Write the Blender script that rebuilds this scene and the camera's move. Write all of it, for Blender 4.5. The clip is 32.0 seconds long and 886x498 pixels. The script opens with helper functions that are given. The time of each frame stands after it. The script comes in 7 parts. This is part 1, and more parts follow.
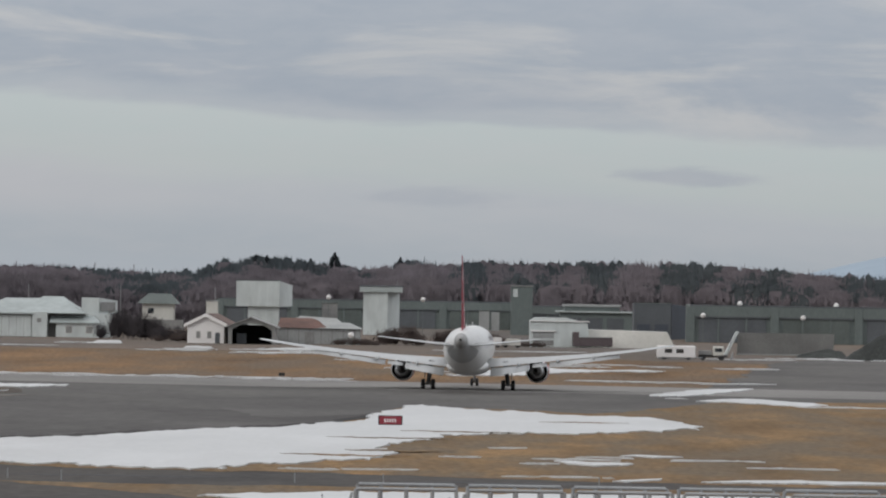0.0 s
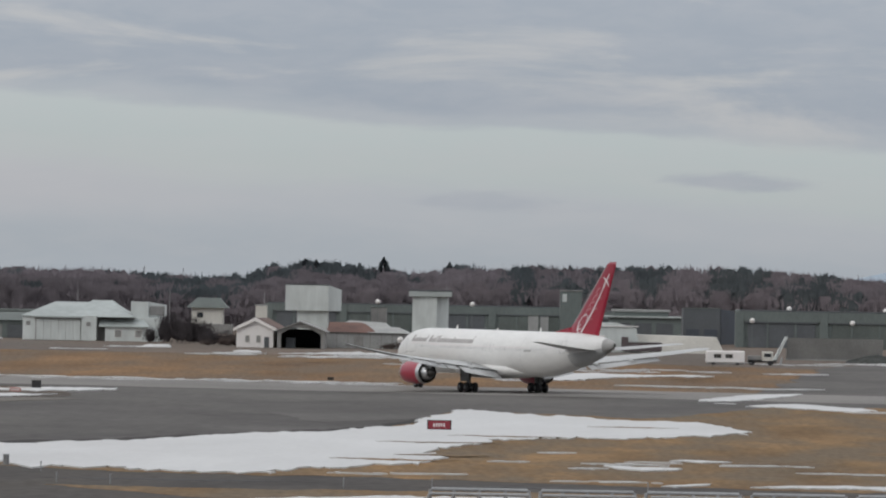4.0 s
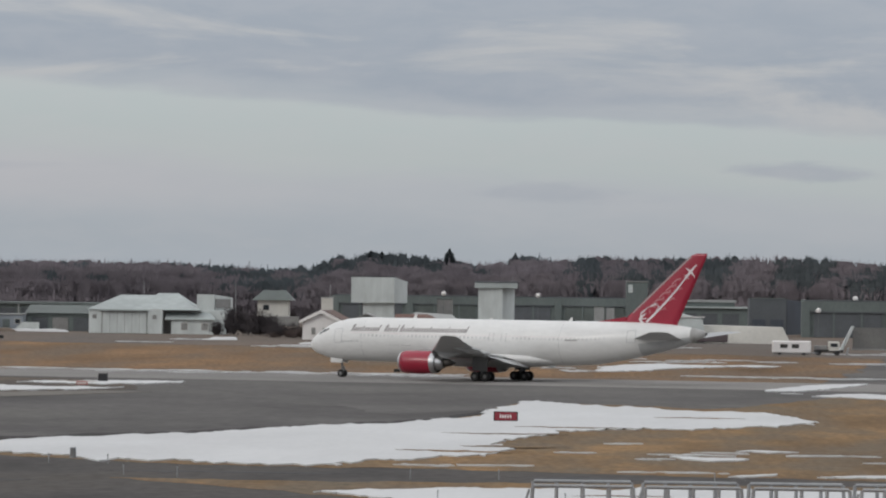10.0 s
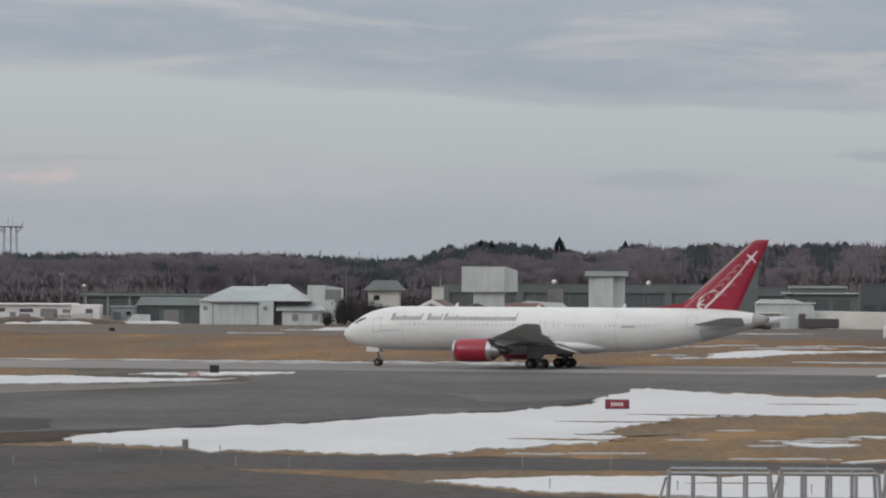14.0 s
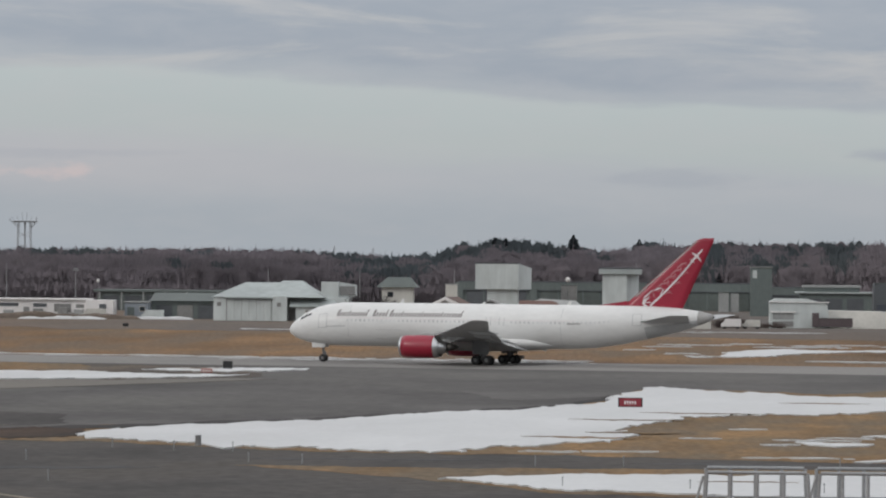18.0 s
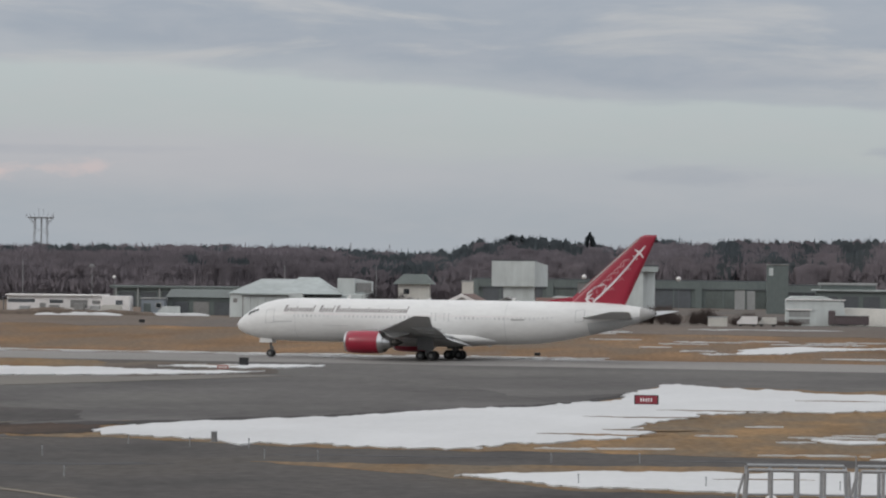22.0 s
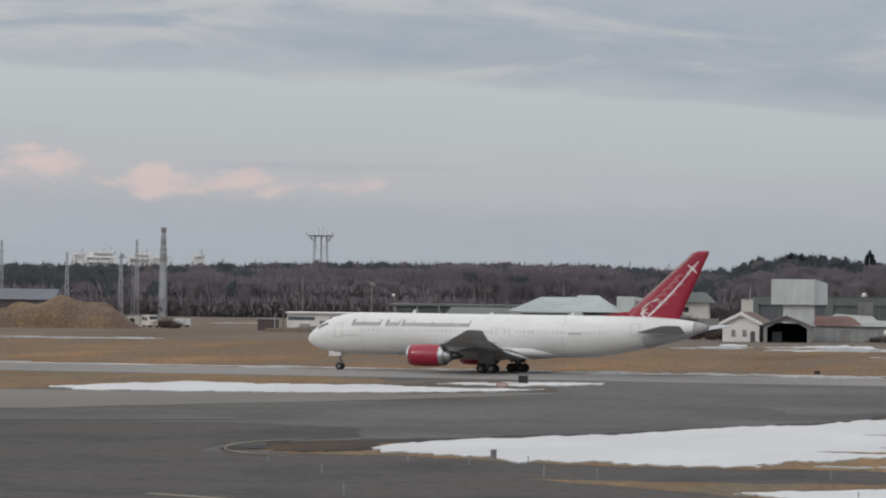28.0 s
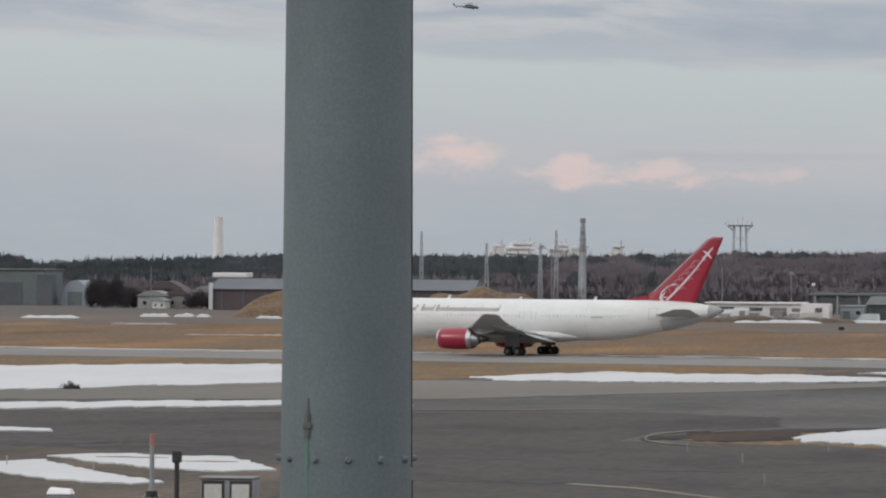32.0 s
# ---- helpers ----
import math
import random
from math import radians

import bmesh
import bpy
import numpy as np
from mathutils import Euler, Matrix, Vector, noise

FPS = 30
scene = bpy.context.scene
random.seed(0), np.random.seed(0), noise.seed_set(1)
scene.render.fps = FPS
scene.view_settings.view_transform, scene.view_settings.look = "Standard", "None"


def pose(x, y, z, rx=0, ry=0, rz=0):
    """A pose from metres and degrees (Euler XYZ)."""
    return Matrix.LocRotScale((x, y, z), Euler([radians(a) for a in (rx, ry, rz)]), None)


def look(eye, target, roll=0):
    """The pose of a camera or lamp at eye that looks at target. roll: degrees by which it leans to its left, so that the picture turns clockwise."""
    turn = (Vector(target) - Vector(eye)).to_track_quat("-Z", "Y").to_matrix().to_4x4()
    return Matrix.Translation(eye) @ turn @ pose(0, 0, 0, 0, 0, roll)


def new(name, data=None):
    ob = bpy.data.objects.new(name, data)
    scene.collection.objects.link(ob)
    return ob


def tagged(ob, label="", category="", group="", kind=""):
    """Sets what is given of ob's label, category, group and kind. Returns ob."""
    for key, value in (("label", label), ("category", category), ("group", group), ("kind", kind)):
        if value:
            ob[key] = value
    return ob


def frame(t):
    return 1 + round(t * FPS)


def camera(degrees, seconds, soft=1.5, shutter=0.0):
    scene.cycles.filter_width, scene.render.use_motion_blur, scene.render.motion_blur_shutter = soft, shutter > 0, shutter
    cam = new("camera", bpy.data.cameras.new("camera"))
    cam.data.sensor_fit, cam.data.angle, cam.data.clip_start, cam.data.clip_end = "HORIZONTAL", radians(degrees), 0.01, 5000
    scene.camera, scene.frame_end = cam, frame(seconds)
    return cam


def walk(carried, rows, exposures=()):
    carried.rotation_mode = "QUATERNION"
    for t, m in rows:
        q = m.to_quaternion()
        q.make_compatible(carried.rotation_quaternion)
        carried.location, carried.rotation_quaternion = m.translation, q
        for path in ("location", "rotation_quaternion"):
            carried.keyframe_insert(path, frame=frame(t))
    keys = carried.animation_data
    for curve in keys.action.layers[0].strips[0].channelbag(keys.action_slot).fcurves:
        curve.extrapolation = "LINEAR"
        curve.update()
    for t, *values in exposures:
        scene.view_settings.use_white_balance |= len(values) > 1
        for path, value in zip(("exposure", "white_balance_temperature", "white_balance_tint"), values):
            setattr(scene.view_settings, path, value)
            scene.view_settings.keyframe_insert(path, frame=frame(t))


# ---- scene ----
cam = camera(9.0, 32.0, soft=2.1)

# seconds, pan to the left, tilt, lean: the camera is held by hand at one spot, 13 m up
VIEW = [
    (0, -0.000, 0.290, 0.94), (0.5, 0.269, 0.285, 0.95), (1, 0.342, 0.177, 0.99), (1.5, 0.431, 0.173, 1.01), (2, 0.456, 0.229, 0.96),
    (2.5, 0.582, 0.272, 1.03), (4.5, 0.487, 0.332, 1.05), (5, 0.716, 0.147, 0.97), (5.5, 0.773, 0.101, 0.86), (6, 0.980, 0.187, 0.73),
    (6.5, 0.898, 0.272, 0.79), (7, 0.707, 0.286, 0.88), (7.5, 0.526, 0.277, 0.95), (8, 0.601, 0.372, 0.84), (8.5, 0.609, 0.330, 0.92),
    (9, 1.085, 0.239, 0.85), (9.5, 1.170, 0.186, 0.79), (10, 1.168, 0.232, 0.77), (10.5, 1.220, 0.361, 0.73), (11, 1.556, 0.201, 0.63),
    (11.5, 2.208, 0.158, 0.23), (12, 2.236, 0.081, -0.47), (12.5, 2.694, -0.128, -0.95), (13, 2.544, 0.018, -0.32), (13.5, 2.344, 0.014, 0.06),
    (14, 2.286, 0.111, 0.22), (14.5, 2.180, 0.080, 0.38), (15, 2.222, 0.119, 0.36), (15.5, 2.262, 0.111, 0.43), (17.5, 2.341, 0.008, 0.52),
    (18, 2.428, 0.081, 0.54), (18.5, 2.190, 0.141, 0.66), (19, 1.942, 0.172, 0.69), (19.5, 2.127, 0.218, 0.63), (20, 2.314, 0.096, 0.62),
    (20.5, 2.287, 0.036, 0.56), (21, 2.471, 0.133, 0.50), (21.5, 2.536, 0.067, 0.63), (22, 2.594, 0.048, 0.66), (22.5, 2.909, 0.090, 0.70),
    (23, 3.204, -0.055, 0.67), (23.5, 3.145, -0.142, 0.60), (24, 3.192, -0.025, 0.58), (24.5, 3.491, -0.037, 0.59), (25, 3.715, 0.184, 0.47),
    (25.5, 4.183, 0.248, 0.48), (27.5, 5.237, 0.168, 0.56), (28, 5.438, 0.200, 0.66), (28.5, 6.167, 0.186, 0.65), (29, 6.601, 0.322, 0.72),
    (29.5, 6.890, 0.175, 0.57), (30, 7.310, 0.100, 0.55), (30.5, 7.556, 0.132, 0.56), (31, 8.049, 0.117, 0.65), (31.5, 8.672, 0.193, 0.59),
    (32, 9.702, 0.063, 0.38)]
EYE = (0.0, 0.0, 13.0)
walk(cam, [(t, pose(*EYE, 90 + tilt, 0, pan) @ pose(0, 0, 0, 0, 0, lean)) for t, pan, tilt, lean in VIEW],
     exposures=[(0, 0.0), (6, -0.03), (16, -0.03), (24, 0.0), (29, 0.03), (32, 0.08)])

# seconds, x, y of the main wheels' middle, heading to the left of +y
TAXI = [
    (0, 3.17, 654.0, -2.2), (0.5, 3.19, 655.4, 1.5), (1, 3.20, 656.7, 5.2), (1.5, 3.14, 658.1, 8.9), (2, 2.97, 659.3, 12.6),
    (2.5, 2.70, 660.6, 16.2), (4.5, 1.09, 665.1, 30.5), (5, 0.59, 666.1, 33.8), (5.5, 0.06, 667.0, 37.1), (6, -0.49, 668.0, 40.2),
    (6.5, -1.12, 668.8, 43.1), (7, -1.77, 669.7, 45.9), (7.5, -2.46, 670.5, 48.6), (8, -3.19, 671.2, 51.1), (8.5, -3.94, 671.9, 53.5),
    (9, -4.73, 672.6, 55.8), (9.5, -5.56, 673.3, 58.1), (10, -6.43, 673.9, 60.3), (10.5, -7.32, 674.5, 62.3), (11, -8.24, 675.0, 64.1),
    (11.5, -9.19, 675.6, 65.7), (12, -10.15, 676.1, 67.0), (12.5, -11.08, 676.6, 68.1), (13, -12.03, 677.0, 68.9), (13.5, -13.00, 677.5, 69.6),
    (14, -13.98, 677.9, 70.2), (14.5, -14.99, 678.4, 70.6), (15, -16.00, 678.8, 71.0), (15.5, -17.03, 679.2, 71.3), (17.5, -21.24, 680.9, 71.6),
    (18, -22.31, 681.4, 71.6), (18.5, -23.38, 681.8, 71.7), (19, -24.44, 682.3, 71.6), (19.5, -25.52, 682.9, 71.6), (20, -26.59, 683.5, 71.6),
    (20.5, -27.68, 684.1, 71.6), (21, -28.80, 684.8, 71.5), (21.5, -29.94, 685.5, 71.5), (22, -31.14, 686.3, 71.4), (22.5, -32.41, 687.2, 71.4),
    (23, -33.77, 688.1, 71.3), (23.5, -35.25, 689.2, 71.2), (24, -36.88, 690.3, 71.2), (24.5, -38.68, 691.4, 71.2), (25, -40.70, 692.8, 71.1),
    (25.5, -42.97, 694.1, 71.1), (27.5, -55.15, 700.8, 71.1), (28, -59.19, 702.8, 71.1), (28.5, -63.70, 705.0, 71.0), (29, -68.73, 707.3, 71.0),
    (29.5, -74.34, 709.8, 71.0), (30, -80.57, 712.4, 71.0), (30.5, -87.45, 715.3, 71.0), (31, -95.02, 718.3, 71.0), (31.5, -103.28, 721.5, 71.0),
    (32, -112.16, 725.0, 71.0)]

from mathutils.geometry import delaunay_2d_cdt

# ---- world and sun: an overcast winter sky, brighter overhead, with a pale clear band low down ----
world = bpy.data.worlds.new("winter_sky")
scene.world = world
world.use_nodes = True
wn, wl = world.node_tree.nodes, world.node_tree.links
wn.clear()


def wnode(kind, **values):
    n = wn.new(kind)
    for key, value in values.items():
        n.inputs[key].default_value = value
    return n


def wmath(op, a, b=None, c=None):
    n = wn.new("ShaderNodeMath")
    n.operation = op
    for i, v in enumerate((a, b, c)):
        if v is None:
            continue
        if isinstance(v, (int, float)):
            n.inputs[i].default_value = v
        else:
            wl.new(v, n.inputs[i])
    return n.outputs[0]


def wramp(fac, stops, smooth=True):
    n = wn.new("ShaderNodeValToRGB")
    n.color_ramp.interpolation = "EASE" if smooth else "LINEAR"
    while len(n.color_ramp.elements) < len(stops):
        n.color_ramp.elements.new(0.5)
    for el, (pos, col) in zip(n.color_ramp.elements, stops):
        el.position, el.color = pos, (*col, 1) if len(col) == 3 else col
    wl.new(fac, n.inputs[0])
    return n.outputs[0]


def wmix(fac, a, b):
    n = wn.new("ShaderNodeMix")
    n.data_type = "RGBA"
    for sock, v in ((n.inputs[0], fac), (n.inputs[6], a), (n.inputs[7], b)):
        if isinstance(v, (int, float)):
            sock.default_value = v
        elif isinstance(v, tuple):
            sock.default_value = (*v, 1)
        else:
            wl.new(v, sock)
    return n.outputs[2]


SUN_EL, SUN_AZ = 26.0, -122.0      # degrees up, degrees to the right of +y
coord = wn.new("ShaderNodeTexCoord")
sep = wn.new("ShaderNodeSeparateXYZ")
wl.new(coord.outputs["Generated"], sep.inputs[0])
az = wmath("ARCTAN2", sep.outputs[0], sep.outputs[1])
el = wmath("ARCSINE", sep.outputs[2])


def wnoise(sx, sy, detail, seed, distort=0.0, rough=0.5):
    comb = wn.new("ShaderNodeCombineXYZ")
    wl.new(wmath("MULTIPLY", az, sx), comb.inputs[0])
    wl.new(wmath("MULTIPLY", el, sy), comb.inputs[1])
    comb.inputs[2].default_value = seed
    n = wnode("ShaderNodeTexNoise", Scale=1.0, Detail=detail, Roughness=rough, Distortion=distort)
    wl.new(comb.outputs[0], n.inputs["Vector"])
    return n.outputs[0]


# bands of layered cloud: height in degrees, bent by noise, falling gently to the right
deg = wmath("MULTIPLY", el, 57.3)
wave = wmath("MULTIPLY_ADD", wmath("SUBTRACT", wnoise(11, 52, 7, 3.1, 0.0, 0.56), 0.5), 0.8, 0.24)
tilted = wmath("ADD", wmath("ADD", deg, wmath("MULTIPLY", az, 2.8)), wave)
band = wramp(wmath("DIVIDE", tilted, 4.0), [
    (0.0, (0.395, 0.435, 0.482)), (0.10, (0.392, 0.428, 0.470)), (0.24, (0.428, 0.455, 0.490)), (0.34, (0.447, 0.488, 0.497)),
    (0.445, (0.452, 0.500, 0.510)), (0.475, (0.385, 0.420, 0.462)), (0.53, (0.326, 0.366, 0.424)), (1.0, (0.335, 0.372, 0.428))])
# streaks of lighter cloud on the grey bank
streak = wramp(wnoise(17, 95, 7, 9.7, 0.5, 0.58), [(0.47, (0, 0, 0)), (0.66, (1, 1, 1))])
bank = wramp(wmath("DIVIDE", tilted, 4.0), [(0.42, (0, 0, 0)), (0.5, (1, 1, 1))])
sep2 = wmath("MULTIPLY", streak, wmath("MULTIPLY", bank, 0.72))
cloud = wmix(sep2, band, (0.495, 0.498, 0.502))
# single clouds: middle in degrees right of +y and up, half width and half height, with ragged edges


def cloud_at(a0, e0, w, h, ragged, sx, sy, seed):
    da = wmath("DIVIDE", wmath("SUBTRACT", wmath("MULTIPLY", az, 57.3), a0), w)
    de = wmath("DIVIDE", wmath("SUBTRACT", deg, e0), h)
    near = wmath("SUBTRACT", 1.0, wmath("SQRT", wmath("ADD", wmath("MULTIPLY", da, da), wmath("MULTIPLY", de, de))))
    body = wmath("MULTIPLY_ADD", wmath("SUBTRACT", wnoise(sx, sy, 6, seed, 0.2, 0.55), 0.5), ragged, near)
    return wramp(body, [(0.0, (0, 0, 0)), (0.8, (1, 1, 1))])


# a faint rosy haze low to the left, small sunlit puffs in it, and thin grey bars
low = wramp(deg, [(0.45, (0, 0, 0)), (0.85, (1, 1, 1))])
low_top = wramp(wmath("DIVIDE", deg, 2.0), [(0.50, (1, 1, 1)), (0.74, (0, 0, 0))])
west = wramp(wmath("MULTIPLY_ADD", az, -4.0, 0.0), [(0.02, (0, 0, 0)), (0.45, (1, 1, 1)), (0.80, (1, 1, 1)), (0.95, (0, 0, 0))])
cloud = wmix(wmath("MULTIPLY", wmath("MULTIPLY", low, low_top), wmath("MULTIPLY", west, 0.22)), cloud, (0.56, 0.50, 0.51))
for a0, e0, w, h, strength in ((-9.55, 1.03, 0.62, 0.25, 0.85), (-8.40, 0.85, 0.62, 0.23, 0.85), (-7.45, 0.83, 0.68, 0.20, 0.8), (-6.2, 0.84, 0.5, 0.10, 0.5), (-10.4, 0.86, 0.7, 0.10, 0.45)):
    puff = cloud_at(a0, e0, w, h, 2.5, 130, 260, 2.3 + a0)
    cloud = wmix(wmath("MULTIPLY", puff, strength), cloud, (0.66, 0.535, 0.52))
for a0, e0, w, h, strength in ((-6.6, 1.03, 2.2, 0.07, 0.35), (2.5, 1.06, 0.95, 0.12, 0.75), (0.1, 0.80, 1.0, 0.14, 0.45)):
    bar = cloud_at(a0, e0, w, h, 2.2, 60, 300, 4.0 + a0)
    cloud = wmix(wmath("MULTIPLY", bar, strength), cloud, (0.352, 0.382, 0.436))
# the high cover is even and nearly neutral
high = wramp(wmath("DIVIDE", deg, 20.0), [(0.25, (0, 0, 0)), (0.8, (1, 1, 1))])
mottle = wramp(wnoise(60, 200, 5, 21.0, 0.3, 0.6), [(0.35, (0, 0, 0)), (0.7, (1, 1, 1))])
cloud = wmix(wmath("MULTIPLY", mottle, 0.18), cloud, (0.50, 0.50, 0.52))
cloud = wmix(high, cloud, (0.418, 0.428, 0.446))
# overcast: the cover grows brighter towards the zenith
lift = wmath("MULTIPLY_ADD", wmath("MINIMUM", wmath("MULTIPLY", wmath("MAXIMUM", sep.outputs[2], 0.0), 2.4), 1.0), 1.35, 0.97)
scaled = wn.new("ShaderNodeVectorMath")
scaled.operation = "SCALE"
wl.new(cloud, scaled.inputs[0])
wl.new(lift, scaled.inputs["Scale"])
sky = wn.new("ShaderNodeTexSky")
sky.sky_type, sky.sun_disc = "NISHITA", False
sky.sun_elevation, sky.sun_rotation = radians(SUN_EL), radians(SUN_AZ)
skyb = wnode("ShaderNodeBackground", Strength=0.07)
wl.new(sky.outputs[0], skyb.inputs[0])
cover = wnode("ShaderNodeBackground", Strength=1.0)
wl.new(scaled.outputs[0], cover.inputs[0])
mixs = wnode("ShaderNodeMixShader", Fac=0.95)
wl.new(skyb.outputs[0], mixs.inputs[1])
wl.new(cover.outputs[0], mixs.inputs[2])
wout = wn.new("ShaderNodeOutputWorld")
wl.new(mixs.outputs[0], wout.inputs[0])

sun = new("sun", bpy.data.lights.new("sun", "SUN"))
sun.data.energy, sun.data.angle, sun.data.color = 0.7, radians(14), (1.0, 0.95, 0.88)
_a, _e = radians(SUN_AZ), radians(SUN_EL)
sun.matrix_basis = look((60 * math.sin(_a) * math.cos(_e), 60 * math.cos(_a) * math.cos(_e), 60 * math.sin(_e)), (0, 0, 0))


# ---- materials ----
def material(name, color, rough=0.7, metal=0.0, vary=0.12, scale=1.0, fine=12.0, bump=0.0, second=None, spread=0.5, stretch=(1, 1, 1), coat=0.0, each=0.0, spec=0.5, grit=0.35, patch=0.11):
    """A surface with slow stains and fine grain; second: a colour that shows through in patches; each: change from piece to piece."""
    m = bpy.data.materials.new(name)
    m.use_nodes = True
    n, l = m.node_tree.nodes, m.node_tree.links
    b = n["Principled BSDF"]
    b.inputs["Specular IOR Level"].default_value = spec
    tc = n.new("ShaderNodeTexCoord")
    mp = n.new("ShaderNodeMapping")
    mp.inputs["Scale"].default_value = stretch
    l.new(tc.outputs["Object"], mp.inputs[0])

    def noise_at(s, detail):
        t = n.new("ShaderNodeTexNoise")
        t.inputs["Scale"].default_value, t.inputs["Detail"].default_value, t.inputs["Roughness"].default_value = s, detail, 0.62
        l.new(mp.outputs[0], t.inputs["Vector"])
        return t.outputs[0]

    def mix(fac, a, c, mode="MIX"):
        x = n.new("ShaderNodeMix")
        x.data_type, x.blend_type = "RGBA", mode
        for sock, v in ((x.inputs[0], fac), (x.inputs[6], a), (x.inputs[7], c)):
            if isinstance(v, (int, float)):
                sock.default_value = v
            elif isinstance(v, tuple):
                sock.default_value = (*v, 1)
            else:
                l.new(v, sock)
        return x.outputs[2]

    def ramp(src, lo, hi):
        r = n.new("ShaderNodeMapRange")
        r.inputs[1].default_value, r.inputs[2].default_value = lo, hi
        l.new(src, r.inputs[0])
        return r.outputs[0]

    slow, grain = noise_at(0.35 / scale, 5), noise_at(fine / scale, 4)
    dark = tuple(c * (1 - vary * 1.6) for c in color)
    light = tuple(min(1, c * (1 + vary * 1.3)) for c in color)
    col = mix(ramp(slow, 0.3, 0.7), dark, light)
    if second:
        col = mix(ramp(noise_at(patch / scale, 7), spread - 0.08, spread + 0.1), col, second)
    col = mix(ramp(grain, 0.25 + grit * 0.1, 0.75 - grit * 0.1), mix(grit * min(1, vary * 4), col, (0, 0, 0)), col)
    if each:
        info = n.new("ShaderNodeObjectInfo")
        col = mix(ramp(info.outputs["Random"], -0.2, 1.2), mix(each, col, (0, 0, 0)), col)
    l.new(col, b.inputs["Base Color"])
    b.inputs["Metallic"].default_value = metal
    rr = n.new("ShaderNodeMapRange")
    rr.inputs[3].default_value, rr.inputs[4].default_value = max(0.03, rough - 0.12), min(1, rough + 0.12)
    l.new(slow, rr.inputs[0])
    l.new(rr.outputs[0], b.inputs["Roughness"])
    if coat:
        b.inputs["Coat Weight"].default_value, b.inputs["Coat Roughness"].default_value = coat, 0.12
    if bump:
        bm_ = n.new("ShaderNodeBump")
        bm_.inputs["Strength"].default_value, bm_.inputs["Distance"].default_value = 0.6, bump
        l.new(grain, bm_.inputs["Height"])
        l.new(bm_.outputs[0], b.inputs["Normal"])
    return m


GRASS = material("dry_grass", (0.255, 0.158, 0.078), 0.95, vary=0.32, scale=3.2, fine=7, bump=0.05, second=(0.185, 0.140, 0.095), spread=0.49, stretch=(0.7, 0.17, 1), spec=0.1, grit=0.42, patch=0.55)
FIELD = material("tawny_field", (0.262, 0.155, 0.080), 0.95, vary=0.30, scale=5, fine=12, bump=0.05, second=(0.20, 0.145, 0.10), spread=0.50, grit=0.55, patch=0.5, stretch=(0.7, 0.12, 1), spec=0.1)
DIRT = material("grey_dirt", (0.185, 0.140, 0.108), 0.95, vary=0.22, scale=9, fine=12, bump=0.05, second=(0.135, 0.122, 0.112), spread=0.5, stretch=(0.6, 0.1, 1), spec=0.1)
ASPHALT = material("asphalt", (0.119, 0.111, 0.107), 0.95, vary=0.24, scale=4, fine=7, bump=0.01, second=(0.149, 0.140, 0.131), spread=0.54, stretch=(0.4, 0.22, 1), spec=0.1, grit=0.36, patch=0.3)
PALE_ASPHALT = material("paler_asphalt", (0.125, 0.117, 0.112), 0.95, vary=0.20, scale=4, fine=7, bump=0.01, second=(0.153, 0.144, 0.135), spread=0.54, stretch=(0.4, 0.2, 1), spec=0.1, grit=0.36, patch=0.3)
NEAR_ASPHALT = material("dark_near_asphalt", (0.097, 0.0885, 0.084), 0.95, vary=0.26, scale=3, fine=6, bump=0.01, second=(0.100, 0.089, 0.080), spread=0.54, stretch=(0.45, 0.25, 1), spec=0.1, grit=0.4, patch=0.35)
RUNWAY = material("worn_runway_asphalt", (0.236, 0.224, 0.212), 0.95, vary=0.18, scale=9, fine=30, bump=0.01, second=(0.266, 0.251, 0.235), spread=0.5, stretch=(0.4, 0.3, 1), spec=0.12)
SHOULDER = material("pale_shoulder_asphalt", (0.185, 0.17, 0.15), 0.95, vary=0.14, scale=14, fine=14, bump=0.01, stretch=(0.5, 0.4, 1), spec=0.12)
SNOW = material("old_snow", (0.56, 0.56, 0.558), 0.85, vary=0.05, scale=5, fine=8, bump=0.03, second=(0.50, 0.49, 0.49), spread=0.60, stretch=(1, 0.3, 1), spec=0.2)
YELLOW = material("faded_yellow_paint", (0.20, 0.165, 0.115), 0.8, vary=0.2, scale=3)
WHITE_PAINT = material("white_aircraft_paint", (0.72, 0.715, 0.70), 0.5, vary=0.07, scale=4, fine=6, coat=0.15, second=(0.62, 0.612, 0.597), spread=0.56, stretch=(0.6, 1, 1.6))
GREY_PAINT = material("grey_wing_paint", (0.43, 0.435, 0.435), 0.5, vary=0.1, scale=3, coat=0.1)
TAIL_GREY = material("sooty_grey_tail_skin", (0.37, 0.365, 0.355), 0.6, 0.1, vary=0.14, scale=3)
RED_PAINT = material("crimson_aircraft_paint", (0.31, 0.011, 0.034), 0.38, vary=0.1, scale=3, coat=0.2)
BARE = material("bare_metal", (0.62, 0.62, 0.62), 0.3, 1.0, vary=0.1)
DARK_METAL = material("sooty_metal", (0.08, 0.075, 0.07), 0.5, 0.7, vary=0.2)
TYRE = material("black_rubber", (0.03, 0.029, 0.03), 0.85, vary=0.2)
STRUT = material("grey_gear_steel", (0.20, 0.20, 0.20), 0.6, 0.2, vary=0.15)
INK = material("brown_grey_lettering", (0.27, 0.25, 0.245), 0.5, vary=0.1)
PALE_INK = material("pale_brown_grey_band", (0.50, 0.485, 0.475), 0.5, vary=0.1)
GLASS = material("dark_cockpit_glass", (0.015, 0.017, 0.02), 0.08, vary=0.1)
LOGO = material("silver_white_marking", (0.72, 0.66, 0.66), 0.45, vary=0.1)
